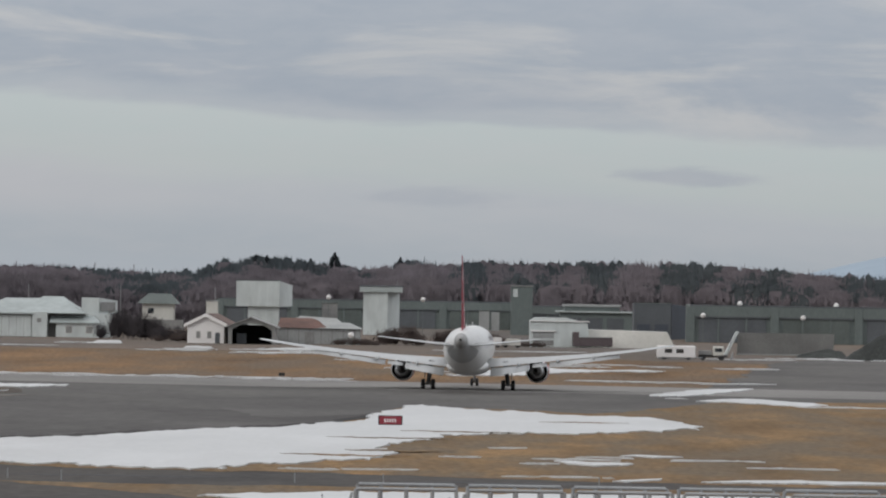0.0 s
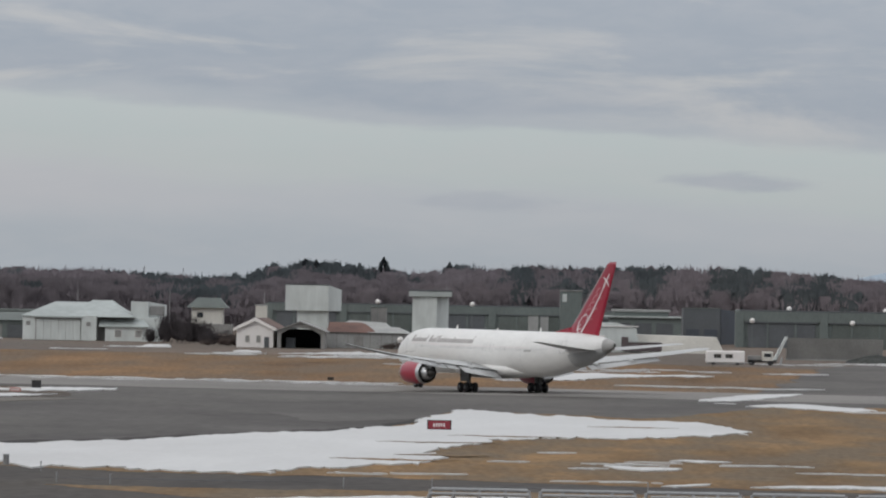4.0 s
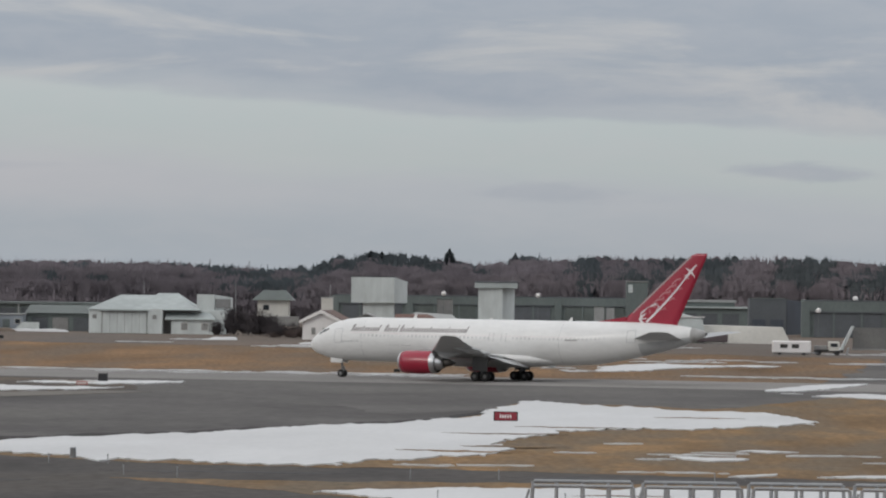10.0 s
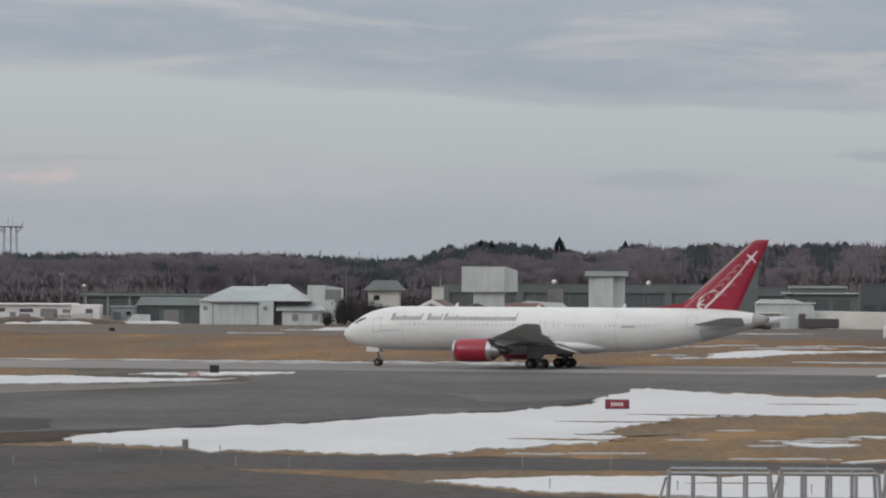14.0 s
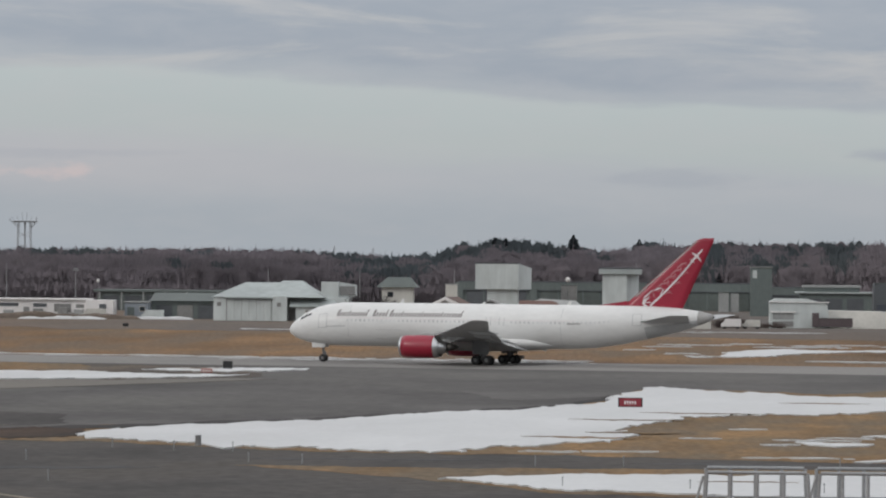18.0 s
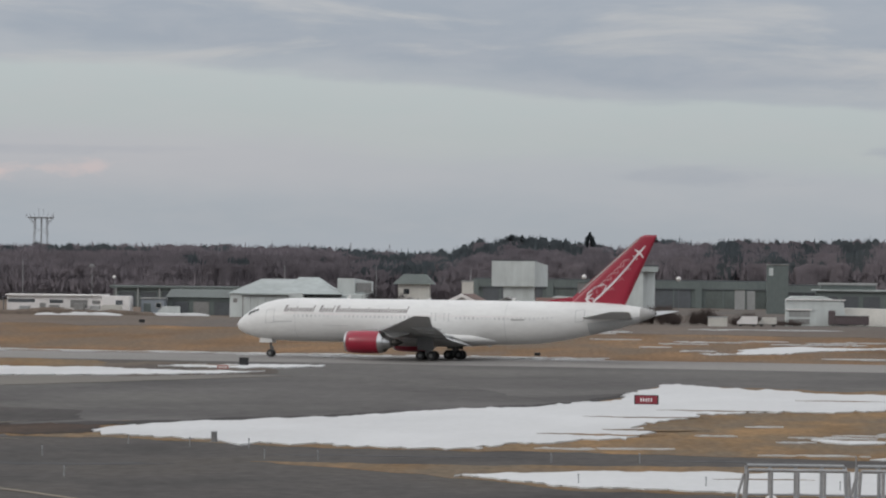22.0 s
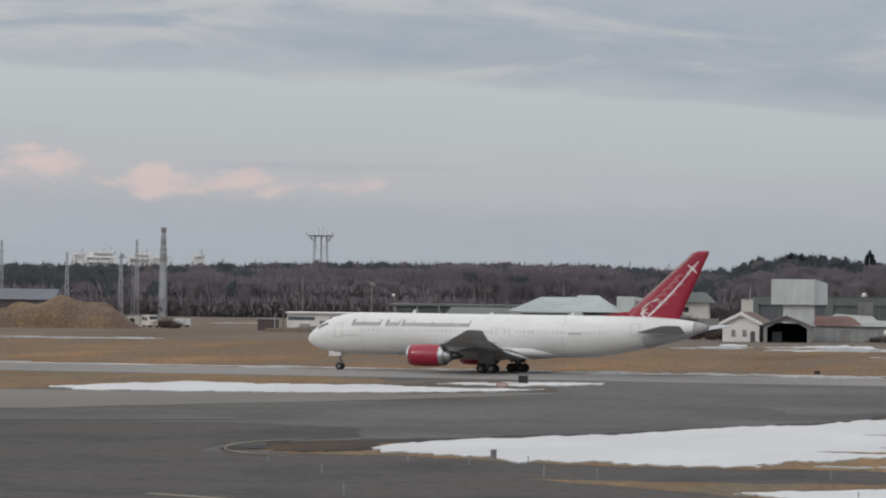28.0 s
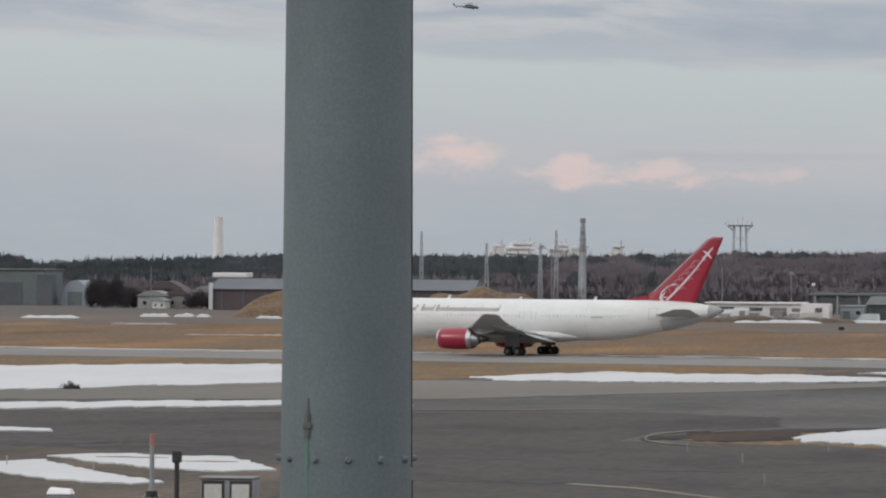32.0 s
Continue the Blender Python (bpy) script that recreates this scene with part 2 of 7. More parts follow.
SIDING = material("white_sheet_siding", (0.59, 0.625, 0.61), 0.65, vary=0.12, scale=4, fine=3, second=(0.46, 0.49, 0.47), spread=0.58, stretch=(1, 1, 0.3))
ROOF_PALE = material("pale_metal_roof", (0.40, 0.435, 0.425), 0.6, vary=0.12, scale=4, fine=3, second=(0.33, 0.36, 0.35), spread=0.58)
CREAM = material("cream_render", (0.62, 0.60, 0.55), 0.8, vary=0.12, scale=3, second=(0.50, 0.47, 0.42), spread=0.6)
GREEN_ROOF = material("dull_green_roof", (0.125, 0.145, 0.135), 0.6, vary=0.2, scale=3)
GREEN_WALL = material("grey_green_hangar_wall", (0.152, 0.178, 0.170), 0.75, vary=0.14, scale=6, second=(0.130, 0.152, 0.145), spread=0.52, stretch=(1, 1, 0.4))
DARK_WALL = material("dark_slate_wall", (0.108, 0.116, 0.125), 0.75, vary=0.15, scale=4)
GRAVEL = material("dark_gravel", (0.070, 0.074, 0.070), 0.95, vary=0.3, scale=3, fine=8, bump=0.1, spec=0.1, grit=0.5)
SLATE_BLUE = material("blue_grey_sheet", (0.27, 0.30, 0.33), 0.6, vary=0.12, scale=3)
GREY_WALL = material("pale_grey_board", (0.37, 0.375, 0.365), 0.8, vary=0.16, scale=3, second=(0.31, 0.31, 0.30), spread=0.55, stretch=(1, 1, 0.4))
ROOF_BROWN = material("brown_sheet_roof", (0.15, 0.098, 0.082), 0.85, vary=0.25, scale=3)
RUST = material("rusty_sheet_roof", (0.185, 0.100, 0.080), 0.85, vary=0.3, scale=3, second=(0.33, 0.27, 0.23), spread=0.6)
CONCRETE = material("weathered_concrete", (0.29, 0.285, 0.275), 0.85, vary=0.18, scale=4, second=(0.22, 0.215, 0.205), spread=0.55, stretch=(1, 1, 0.4))
SHADOW = material("interior_shade_and_dark_door", (0.035, 0.035, 0.037), 0.9, vary=0.2)
CABIN = material("pale_cabin_window", (0.62, 0.62, 0.62), 0.3, vary=0.2)
WINDOW = material("dark_window_glass", (0.03, 0.035, 0.04), 0.12, vary=0.2)
VERDIGRIS = material("verdigris_cable", (0.11, 0.22, 0.19), 0.6, vary=0.15)
MAST = material("blue_grey_mast_paint", (0.160, 0.199, 0.212), 0.6, vary=0.16, scale=0.8, fine=50, second=(0.138, 0.172, 0.190), spread=0.55, spec=0.25)
STEEL = material("galvanised_steel", (0.34, 0.345, 0.35), 0.5, 0.35, vary=0.15)
# far steel and plant: distance haze is put into these pale, bluish colours
LATTICE = material("hazed_lattice_steel", (0.42, 0.435, 0.46), 0.7, 0.1, vary=0.15)
HAZY = material("hazed_plant_cladding", (0.78, 0.77, 0.76), 0.7, vary=0.15, scale=6)
SIGN_RED = material("red_sign_face", (0.25, 0.02, 0.035), 0.5, vary=0.1)
SIGN_INK = material("white_sign_marking", (0.75, 0.72, 0.70), 0.5, vary=0.05)
BLACK = material("black_box_paint", (0.02, 0.02, 0.021), 0.7, vary=0.2)
FADED_RED = material("faded_red_paint", (0.50, 0.22, 0.19), 0.7, vary=0.2)
ORANGE = material("faded_orange_paint", (0.55, 0.20, 0.10), 0.6, vary=0.15)
EARTH = material("brown_earth", (0.250, 0.160, 0.084), 0.95, vary=0.3, scale=3, fine=6, bump=0.15, second=(0.165, 0.108, 0.072), spread=0.48, grit=0.6, patch=0.3)
HILL = material("far_blue_hill", (0.30, 0.365, 0.43), 1.0, vary=0.06, scale=400)
BEACON = material("amber_beacon", (0.75, 0.55, 0.38), 0.35, vary=0.1)
HELI = material("dark_helicopter_paint", (0.13, 0.135, 0.145), 0.6, vary=0.1)


def thin_growth(name, color, second):
    """Twigs and needles: thin, so that light passes from side to side."""
    m = material(name, color, 0.95, vary=0.22, scale=20, fine=6, second=second, spread=0.52, spec=0.05)
    n, l = m.node_tree.nodes, m.node_tree.links
    b = n["Principled BSDF"]
    tr = n.new("ShaderNodeBsdfTranslucent")
    l.new(b.inputs["Base Color"].links[0].from_socket, tr.inputs[0])
    mx = n.new("ShaderNodeMixShader")
    mx.inputs[0].default_value = 0.45
    # shading normals are bent mostly to -y, which lightens and flattens the growth's shade
    geo = n.new("ShaderNodeNewGeometry")
    up = n.new("ShaderNodeVectorMath")
    up.operation = "MULTIPLY_ADD"
    l.new(geo.outputs["Normal"], up.inputs[0])
    up.inputs[1].default_value = (0.15, 0.15, 0.15)
    up.inputs[2].default_value = (0.0, -0.9, 0.3)
    unit = n.new("ShaderNodeVectorMath")
    unit.operation = "NORMALIZE"
    l.new(up.outputs[0], unit.inputs[0])
    l.new(unit.outputs[0], b.inputs["Normal"])
    l.new(unit.outputs[0], tr.inputs["Normal"])
    l.new(b.outputs[0], mx.inputs[1])
    l.new(tr.outputs[0], mx.inputs[2])
    l.new(mx.outputs[0], n["Material Output"].inputs[0])
    return m


# woods and hedge colours are raised to take in the haze of distance
BARK = thin_growth("grey_brown_twigs", (0.284, 0.252, 0.272), (0.316, 0.274, 0.288))
NEEDLES = thin_growth("dark_needles", (0.136, 0.155, 0.167), (0.154, 0.168, 0.172))
RED_SCRUB = thin_growth("red_brown_scrub", (0.165, 0.132, 0.122), (0.19, 0.15, 0.135))
HEDGE = thin_growth("dark_bare_scrub", (0.118, 0.106, 0.112), (0.14, 0.122, 0.122))
DAMP = material("damp_asphalt", (0.088, 0.086, 0.086), 0.9, vary=0.25, scale=9, fine=14, stretch=(0.5, 0.12, 1), spec=0.15)
WET_EARTH = material("wet_dark_earth", (0.036, 0.031, 0.028), 0.85, vary=0.3, scale=3, fine=10, stretch=(0.5, 0.15, 1), spec=0.2)
NAVY = material("dark_blue_side_shade_and_doors", (0.070, 0.080, 0.098), 0.75, vary=0.15, scale=4)
DAMP_GRASS = material("damp_dark_grass", (0.135, 0.108, 0.085), 0.95, vary=0.3, scale=3, fine=7, bump=0.05, second=(0.105, 0.090, 0.078), spread=0.5, stretch=(0.7, 0.17, 1), spec=0.1, patch=0.5)
SOIL = material("bare_red_brown_soil", (0.105, 0.070, 0.050), 0.95, vary=0.35, scale=2, fine=8, bump=0.05, second=(0.050, 0.038, 0.032), spread=0.5, stretch=(0.5, 0.15, 1), spec=0.1, patch=0.6)
STORE_ROOF = material("blue_grey_sheet_roof", (0.12, 0.128, 0.145), 0.6, vary=0.14, scale=4, second=(0.10, 0.106, 0.12), spread=0.55)
FADED_MARK = material("faded_pink_marking", (0.47, 0.17, 0.19), 0.5, vary=0.15, scale=2)
MAROON = material("dark_brown_wall", (0.105, 0.082, 0.085), 0.8, vary=0.15, scale=4)


# ---- mesh helpers ----
def add_mesh(name, bm, mat, parent=None, label=""):
    me = bpy.data.meshes.new(name)
    bm.to_mesh(me)
    bm.free()
    me.materials.append(mat)
    ob = new(name, me)
    ob.parent = parent
    if label:
        tagged(ob, label)
    return ob


def part(name, bm, mat, parent, label="", smooth=False):
    if smooth:
        for f in bm.faces:
            f.smooth = True
    return add_mesh(name, bm, mat, parent, label)


def from_arrays(name, verts, faces, mat, parent=None):
    me = bpy.data.meshes.new(name)
    me.from_pydata([tuple(v) for v in verts], [], [tuple(f) for f in faces])
    me.materials.append(mat)
    ob = new(name, me)
    ob.parent = parent
    return ob


def thing(name, label, category, m=None, group="", kind=""):
    ob = new(name)
    ob.matrix_basis = m or Matrix()
    ob.empty_display_size = 0.2
    return tagged(ob, label, category, group, kind)


def box(bm, x0, x1, y0, y1, z0, z1, bevel=0.0, taper=None):
    """taper: how far the top draws in on each side in x and y."""
    r = bmesh.ops.create_cube(bm, size=1.0)
    for v in r["verts"]:
        v.co = Vector((x0 + (v.co.x + 0.5) * (x1 - x0), y0 + (v.co.y + 0.5) * (y1 - y0), z0 + (v.co.z + 0.5) * (z1 - z0)))
        if taper and v.co.z > (z0 + z1) / 2:
            v.co.x += taper[0] if v.co.x < (x0 + x1) / 2 else -taper[0]
            v.co.y += taper[1] if v.co.y < (y0 + y1) / 2 else -taper[1]
    if bevel:
        edges = list({e for v in r["verts"] for e in v.link_edges})
        bmesh.ops.bevel(bm, geom=edges, offset=bevel, segments=1, affect="EDGES")
    return bm


def boxed(*a, **k):
    return box(bmesh.new(), *a, **k)


def tube(bm, a, b, r0, r1=None, n=8, caps=True):
    a, b = Vector(a), Vector(b)
    d = b - a
    r = bmesh.ops.create_cone(bm, cap_ends=caps, segments=n, radius1=r0, radius2=r0 if r1 is None else r1, depth=d.length)
    m = Matrix.Translation((a + b) / 2) @ d.to_track_quat("Z", "Y").to_matrix().to_4x4()
    bmesh.ops.transform(bm, matrix=m, verts=r["verts"])
    return bm


def tubed(*a, **k):
    return tube(bmesh.new(), *a, **k)


def loft(bm, rings, close_start=True, close_end=True):
    """Skin over rings of equal point counts."""
    made = [[bm.verts.new(p) for p in ring] for ring in rings]
    n = len(made[0])
    for r0, r1 in zip(made, made[1:]):
        for i in range(n):
            bm.faces.new((r0[i], r0[(i + 1) % n], r1[(i + 1) % n], r1[i]))
    if close_start:
        bm.faces.new(made[0][::-1])
    if close_end:
        bm.faces.new(made[-1])
    bmesh.ops.recalc_face_normals(bm, faces=bm.faces)
    return bm


def prism(bm, pts, y0, y1):
    """An outline in x and z, drawn out from y0 to y1."""
    return loft(bm, [[(x, y0, z) for x, z in pts], [(x, y1, z) for x, z in pts]])


def prismed(pts, y0, y1):
    return prism(bmesh.new(), pts, y0, y1)


def sheet(name, pts, z, mat, label, category, rough=0.0, step=3.0, depth=0.03, kind="structure", seed=0.0, dome=0.0):
    """A patch on the ground with an uneven edge: pts in x and y; rough: metres by which the edge strays in depth."""
    out = []
    for (xa, ya), (xb, yb) in zip(pts, pts[1:] + pts[:1]):
        n = max(1, int(math.hypot(xb - xa, (yb - ya) * 0.4) / step))
        for i in range(n):
            f = i / n
            x, y = xa + (xb - xa) * f, ya + (yb - ya) * f
            if rough:
                x += rough * 0.35 * noise.noise((x * 0.21, y * 0.05, seed + 7)) + rough * 0.16 * noise.noise((x * 0.9, y * 0.25, seed + 9))
                y += rough * (0.8 * noise.noise((x * 0.13, y * 0.03, seed)) + 0.9 * noise.noise((x * 0.45, y * 0.08, seed + 3)) + 0.65 * noise.noise((x * 1.3, y * 0.2, seed + 5)) + 0.35 * noise.noise((x * 3.1, y * 0.3, seed + 6)))
            out.append((x, y))
    n = len(out)
    flat, _, tris, *_ = delaunay_2d_cdt([Vector(p) for p in out], [], [list(range(n))], 1, 1e-4)
    bm = bmesh.new()
    top = [bm.verts.new((p.x, p.y, z)) for p in flat]
    for f in tris:
        face = bm.faces.new([top[i] for i in f])
        face.normal_update()
        if face.normal.z < 0:
            face.normal_flip()
    low = {}
    for e in [e for e in bm.edges if len(e.link_faces) == 1]:
        va, vb = e.verts
        for v in (va, vb):
            if v not in low:
                low[v] = bm.verts.new((v.co.x, v.co.y, z - depth))
        bm.faces.new((va, vb, low[vb], low[va]))
    ob = add_mesh(name, bm, mat)
    return tagged(ob, label, category, kind=kind)


# ---- the ground ----
bm = bmesh.new()
bmesh.ops.create_circle(bm, cap_ends=True, segments=96, radius=4700)
ground = tagged(add_mesh("ground", bm, FIELD), "flat airfield ground of tawny dry grass", "ground", kind="structure")


def far_edge(x):
    """The far edge of the runway."""
    return 698.0 - 0.262 * (x + 14)


def band_points(x0, x1, off0, off1, n=8):
    xs = [x0 + (x1 - x0) * i / n for i in range(n + 1)]
    return [(x, far_edge(x) + off1) for x in xs] + [(x, far_edge(x) + off0) for x in xs[::-1]]


sheet("road_apron", [(90, 640), (28, 652), (-20, 662), (-60, 674), (-260, 726), (-420, 700), (-420, 250), (90, 250)], 0.02, ASPHALT, "dark weathered asphalt taxiway apron", "taxiway")
sheet("road_near", [(-200, 250), (-200, 440), (-110, 450), (-85, 456), (-62, 466), (-50, 452), (-47, 430), (-55, 414), (-54, 392), (-40, 386), (-23, 372), (5, 366), (60, 358), (90, 356), (90, 250)], 0.035, NEAR_ASPHALT, "darker asphalt of the near taxiway", "taxiway", rough=3, step=1.5)
sheet("road_pale", [(-44, 640), (-30, 570), (-14, 508), (0, 560), (60, 560), (90, 640), (28, 654), (-20, 664)], 0.03, PALE_ASPHALT, "paler asphalt by the runway", "taxiway", rough=8, step=2)
sheet("road_runway", band_points(-700, 260, -47, 0), 0.04, RUNWAY, "pale worn asphalt runway", "runway")
sheet("ground_far", [(-900, 1090), (-330, 1035), (-200, 1015), (-120, 985), (-60, 955), (-20, 950), (60, 900), (200, 840), (600, 800), (2600, 3900), (-3000, 3600)], 0.02, DIRT, "grey-brown bare ground before the hangars", "ground", rough=14, step=8)

sheet("road_turnpad", [(30, 664), (40, 760), (48, 850), (58, 935), (78, 985), (260, 1000), (260, 640), (51, 640), (43, 650)], 0.033, PALE_ASPHALT, "dark asphalt pad beyond the runway", "taxiway", rough=6, step=2)
# grass islands
sheet("ground_island", [(-51, 399), (-50, 409), (-45, 424), (-37, 432), (-29, 444), (-20, 469), (-13, 484), (-8, 504), (-5, 546), (-2, 567), (6, 556), (15, 545), (24, 578), (29, 602),
      (49, 618), (130, 640), (190, 500), (190, 352), (60, 355), (28, 357), (3, 364), (-5, 369), (-23, 371), (-37, 384), (-46, 389)], 0.05, GRASS,
      "brown dry grass island beside the taxiway", "grass", rough=3, step=1.5)
sheet("ground_verge", [(-27, 347), (-15, 346), (5, 348), (60, 350), (60, 296), (11, 303), (2, 306), (-7, 311), (-12, 322)], 0.05, GRASS, "brown dry grass verge", "grass", rough=2, step=1.2)
sheet("ground_middle", [(-420, 735), (-260, 712), (-114, 674), (-89, 668), (-70, 660), (-66, 630), (-70, 596), (-76, 583), (-98, 583), (-112, 556), (-135, 517), (-420, 430)], 0.05, GRASS,
      "brown grass strip between runway and taxiway", "grass", rough=4, step=2)
sheet("ground_damp", [(-80, 664), (-54, 652), (-48, 630), (-45, 598), (-58, 581), (-80, 582)], 0.045, DAMP_GRASS, "damp dark grass by the taxiway's edge", "grass", rough=4, step=1.5)
sheet("ground_left", [(-240, 420), (-130, 378), (-92, 366), (-80, 358), (-64, 332), (-60, 300), (-62, 250), (-240, 250)], 0.05, DAMP_GRASS, "damp brown grass patch by the apron", "grass", rough=3, step=1.5)
sheet("road_shoulder", [(-100, 575), (-80, 572), (-58, 577), (-48, 590), (-42, 588), (-60, 545), (-85, 500), (-130, 480), (-140, 515)], 0.06, SHOULDER, "pale asphalt shoulder", "taxiway", rough=2, step=2)


def snow(pts, label, z=0.14, rough=4.0, step=0.45, seed=0.0):
    return tagged(sheet("snow_patch", pts, z, SNOW, label, "snow", rough=rough, step=step, depth=0.12, kind="", seed=seed), group="snow patches on the airfield")


snow([(-43, 400), (-38, 428), (-29, 441), (-20, 466), (-13, 481), (-8, 501), (-5, 543), (-2, 567), (6, 549), (14, 536), (19, 530), (23.2, 495), (15, 476), (9, 473), (1, 458), (-4, 432),
      (-5, 397), (-10, 386), (-16, 374), (-23, 374), (-32, 382), (-37, 389)], "long patch of melting white snow beside the taxiway", rough=6, seed=1)
snow([(-14, 329), (-6, 335), (0, 337), (11, 340), (60, 342), (60, 302), (10, 306), (2, 309), (-7, 313)], "strip of melting snow on the verge", rough=3, seed=2)
snow([(-98, 590), (-95, 600), (-88, 622), (-78, 615), (-68, 619), (-60, 608), (-52, 606), (-46, 606), (-52, 592), (-60, 581), (-72, 575), (-83, 575), (-92, 577)], "long thin snow patch by the runway", rough=5, seed=3)
snow([(-61, 630), (-51, 643), (-42, 641), (-44, 633), (-53, 622)], "thin scrap of snow by the runway", rough=5, seed=4)
snow([(-330, 640), (-240, 655), (-155, 622), (-148, 633), (-131, 650), (-116, 640), (-108, 590), (-111, 556), (-118, 540), (-131, 518), (-180, 510), (-330, 540)], "broad white snow patch by the runway", rough=8, seed=5)
snow([(-180, 478), (-119, 470), (-97, 487), (-84, 480), (-93, 470), (-115, 454), (-180, 440)], "narrow snow strip along the shoulder", rough=4, seed=6)
snow([(-112, 338), (-85.5, 338.3), (-83.7, 341.4), (-75.7, 323.9), (-68.6, 310.1), (-70.1, 307.1), (-75.7, 312.6), (-81.2, 321.1), (-112, 320)], "snow patch on damp brown grass", rough=1.6, step=0.3, seed=7)
snow([(-85.0, 349), (-82.0, 353), (-77.9, 351.6), (-73.5, 351), (-66.2, 329.1), (-68.4, 326.4), (-74.5, 331.7), (-80.1, 339)], "snow patch on damp brown grass", rough=1.6, step=0.3, seed=8)
snow([(-112, 405), (-102.6, 405), (-97.9, 401.6), (-96.5, 396), (-100.1, 396.7), (-112, 398)], "thin scrap of snow on the asphalt", rough=1.5, step=0.3, seed=9)
snow([(28, 608), (31, 620), (34, 623), (40, 606), (41, 596), (38, 590), (33, 602)], "flat scrap of snow by the runway", rough=3, seed=11)
snow([(23, 633), (27, 655), (31, 672), (38, 684), (35, 664), (30, 642), (27, 632)], "long thin scrap of snow by the runway", rough=3, seed=12)
snow([(5, 742), (7, 788), (10, 804), (15, 816), (21, 806), (27, 810), (31, 806), (29, 798), (20, 791), (16, 780), (11, 754)], "long thin scrap of snow in the field", rough=6, seed=13)
snow([(8.4, 400), (10.5, 397.5), (13.5, 397.2), (13.0, 393.5), (10.6, 391), (9, 394.5)], "thin scrap of snow on the brown island", rough=1.3, step=0.2, seed=14)
snow([(13.3, 413.5), (14.8, 415.5), (17.8, 412.4), (15.3, 410.8)], "thin scrap of snow on the brown island", rough=1.2, step=0.2, seed=15)
snow([(11, 361.4), (13.0, 364.8), (14.6, 367), (14.4, 365), (12.0, 361)], "thin scrap of snow at the island's edge", rough=0.9, step=0.2, seed=16)
snow([(17, 361.5), (19.6, 365), (23.5, 367.4), (34, 367), (34, 363), (21.6, 362.2)], "strip of snow at the island's edge", rough=1.2, step=0.2, seed=17)
SCRAPS = ([], [])


def snow_scraps(x, y, w, d, seed, n=0, lean=0.0):
    """A broken scrap of snow: one larger piece and crumbs round it."""
    r = random.Random(seed)
    verts, faces = SCRAPS
    n = n or 18 + int(w * 3)
    for k in range(n):
        cx = r.uniform(-1, 1) * w * (0.35 if k == 0 else 1.1)
        cy = r.gauss(0, 0.32) * d + lean * cx
        rx, ry = (w * r.uniform(0.2, 0.4), d * 0.15) if k < 1 + n // 16 else (r.uniform(0.12, 0.62) ** 1.4 * (0.9 + w * 0.3), r.uniform(0.03, 0.10) * d)
        m = 34
        ring = []
        for q in range(m):
            a = 2 * math.pi * q / m
            f = 1 + 0.8 * noise.noise((math.cos(a) * 1.6 + seed * 3.1 + k, math.sin(a) * 1.6, k * 2.3)) + 0.6 * noise.noise((math.cos(a) * 5 + k, math.sin(a) * 5, seed)) + 0.3 * noise.noise((math.cos(a) * 11, math.sin(a) * 11, k))
            ring.append((x + cx + rx * f * math.cos(a), y + cy + ry * f * math.sin(a)))
        base = len(verts)
        verts += [(px, py, 0.12) for px, py in ring] + [(px, py, 0.03) for px, py in ring]
        faces.append(tuple(range(base, base + m)))
        faces += [(base + q, base + m + q, base + m + (q + 1) % m, base + (q + 1) % m) for q in range(m)]


for i, (x0, x1, o) in enumerate(((-420, -260, 4), (-250, -200, 4), (-198, -150, 3), (-146, -118, 4), (-114, -84, 4), (-80, -52, 4), (-56, -44, 3), (-46, -33, 3), (-36, -26, 4), (-27, -18, 3), (-20, -12, 4), (18, 40, 31))):
    snow_scraps((x0 + x1) / 2, far_edge((x0 + x1) / 2) + o, (x1 - x0) / 2, 12 if -60 < x0 < 0 else 7, 20 + i, 34, -0.262)
for i, (x, y, w, d) in enumerate(((21, 836, 3, 9), (33, 846, 3, 9), (47, 836, 2, 6), (52, 942, 6, 10), (44, 838, 3, 7), (42, 588, 4, 5), (26, 622, 0.6, 2), 
                                 (2, 850, 4, 7), (10, 862, 3, 7), (-2, 832, 3, 6), (-6, 800, 2, 6), (14, 836, 3, 6), (25, 858, 4, 7), (0, 772, 2, 6), (-13, 868, 3, 6), (-24, 938, 9, 16), (-72, 985, 4, 9), (66, 960, 9, 16), (-158, 985, 12, 16), (-45, 950, 5, 10),
                                 (-184, 880, 6, 10), (-228, 1010, 5, 12), (5, 429, 0.9, 1.6), (1.5, 406, 0.9, 1.6), (7, 394, 0.8, 3), (10, 404, 2.4, 3), (20, 406, 3.0, 2.4), (12, 410, 1.6, 2),
                                 (8, 368, 3, 1.6), (-4, 377, 2.2, 2), (-9, 376, 1.6, 2), (24, 392, 3, 2), (3, 750, 2.5, 9), (20, 849, 3, 5), (47, 842, 2.5, 9), (-67.5, 1030, 2.6, 12), (12, 1001, 11, 8), (-168, 1274, 5, 14), (-42.6, 959, 4, 14), (-29, 972, 6, 14), (-20, 956, 7, 14))):
    snow_scraps(x, y, w, d, 40 + i)

tagged(from_arrays("snow_scraps", *SCRAPS, SNOW), "small broken scraps of melting snow on the field", "snow", kind="stuff")

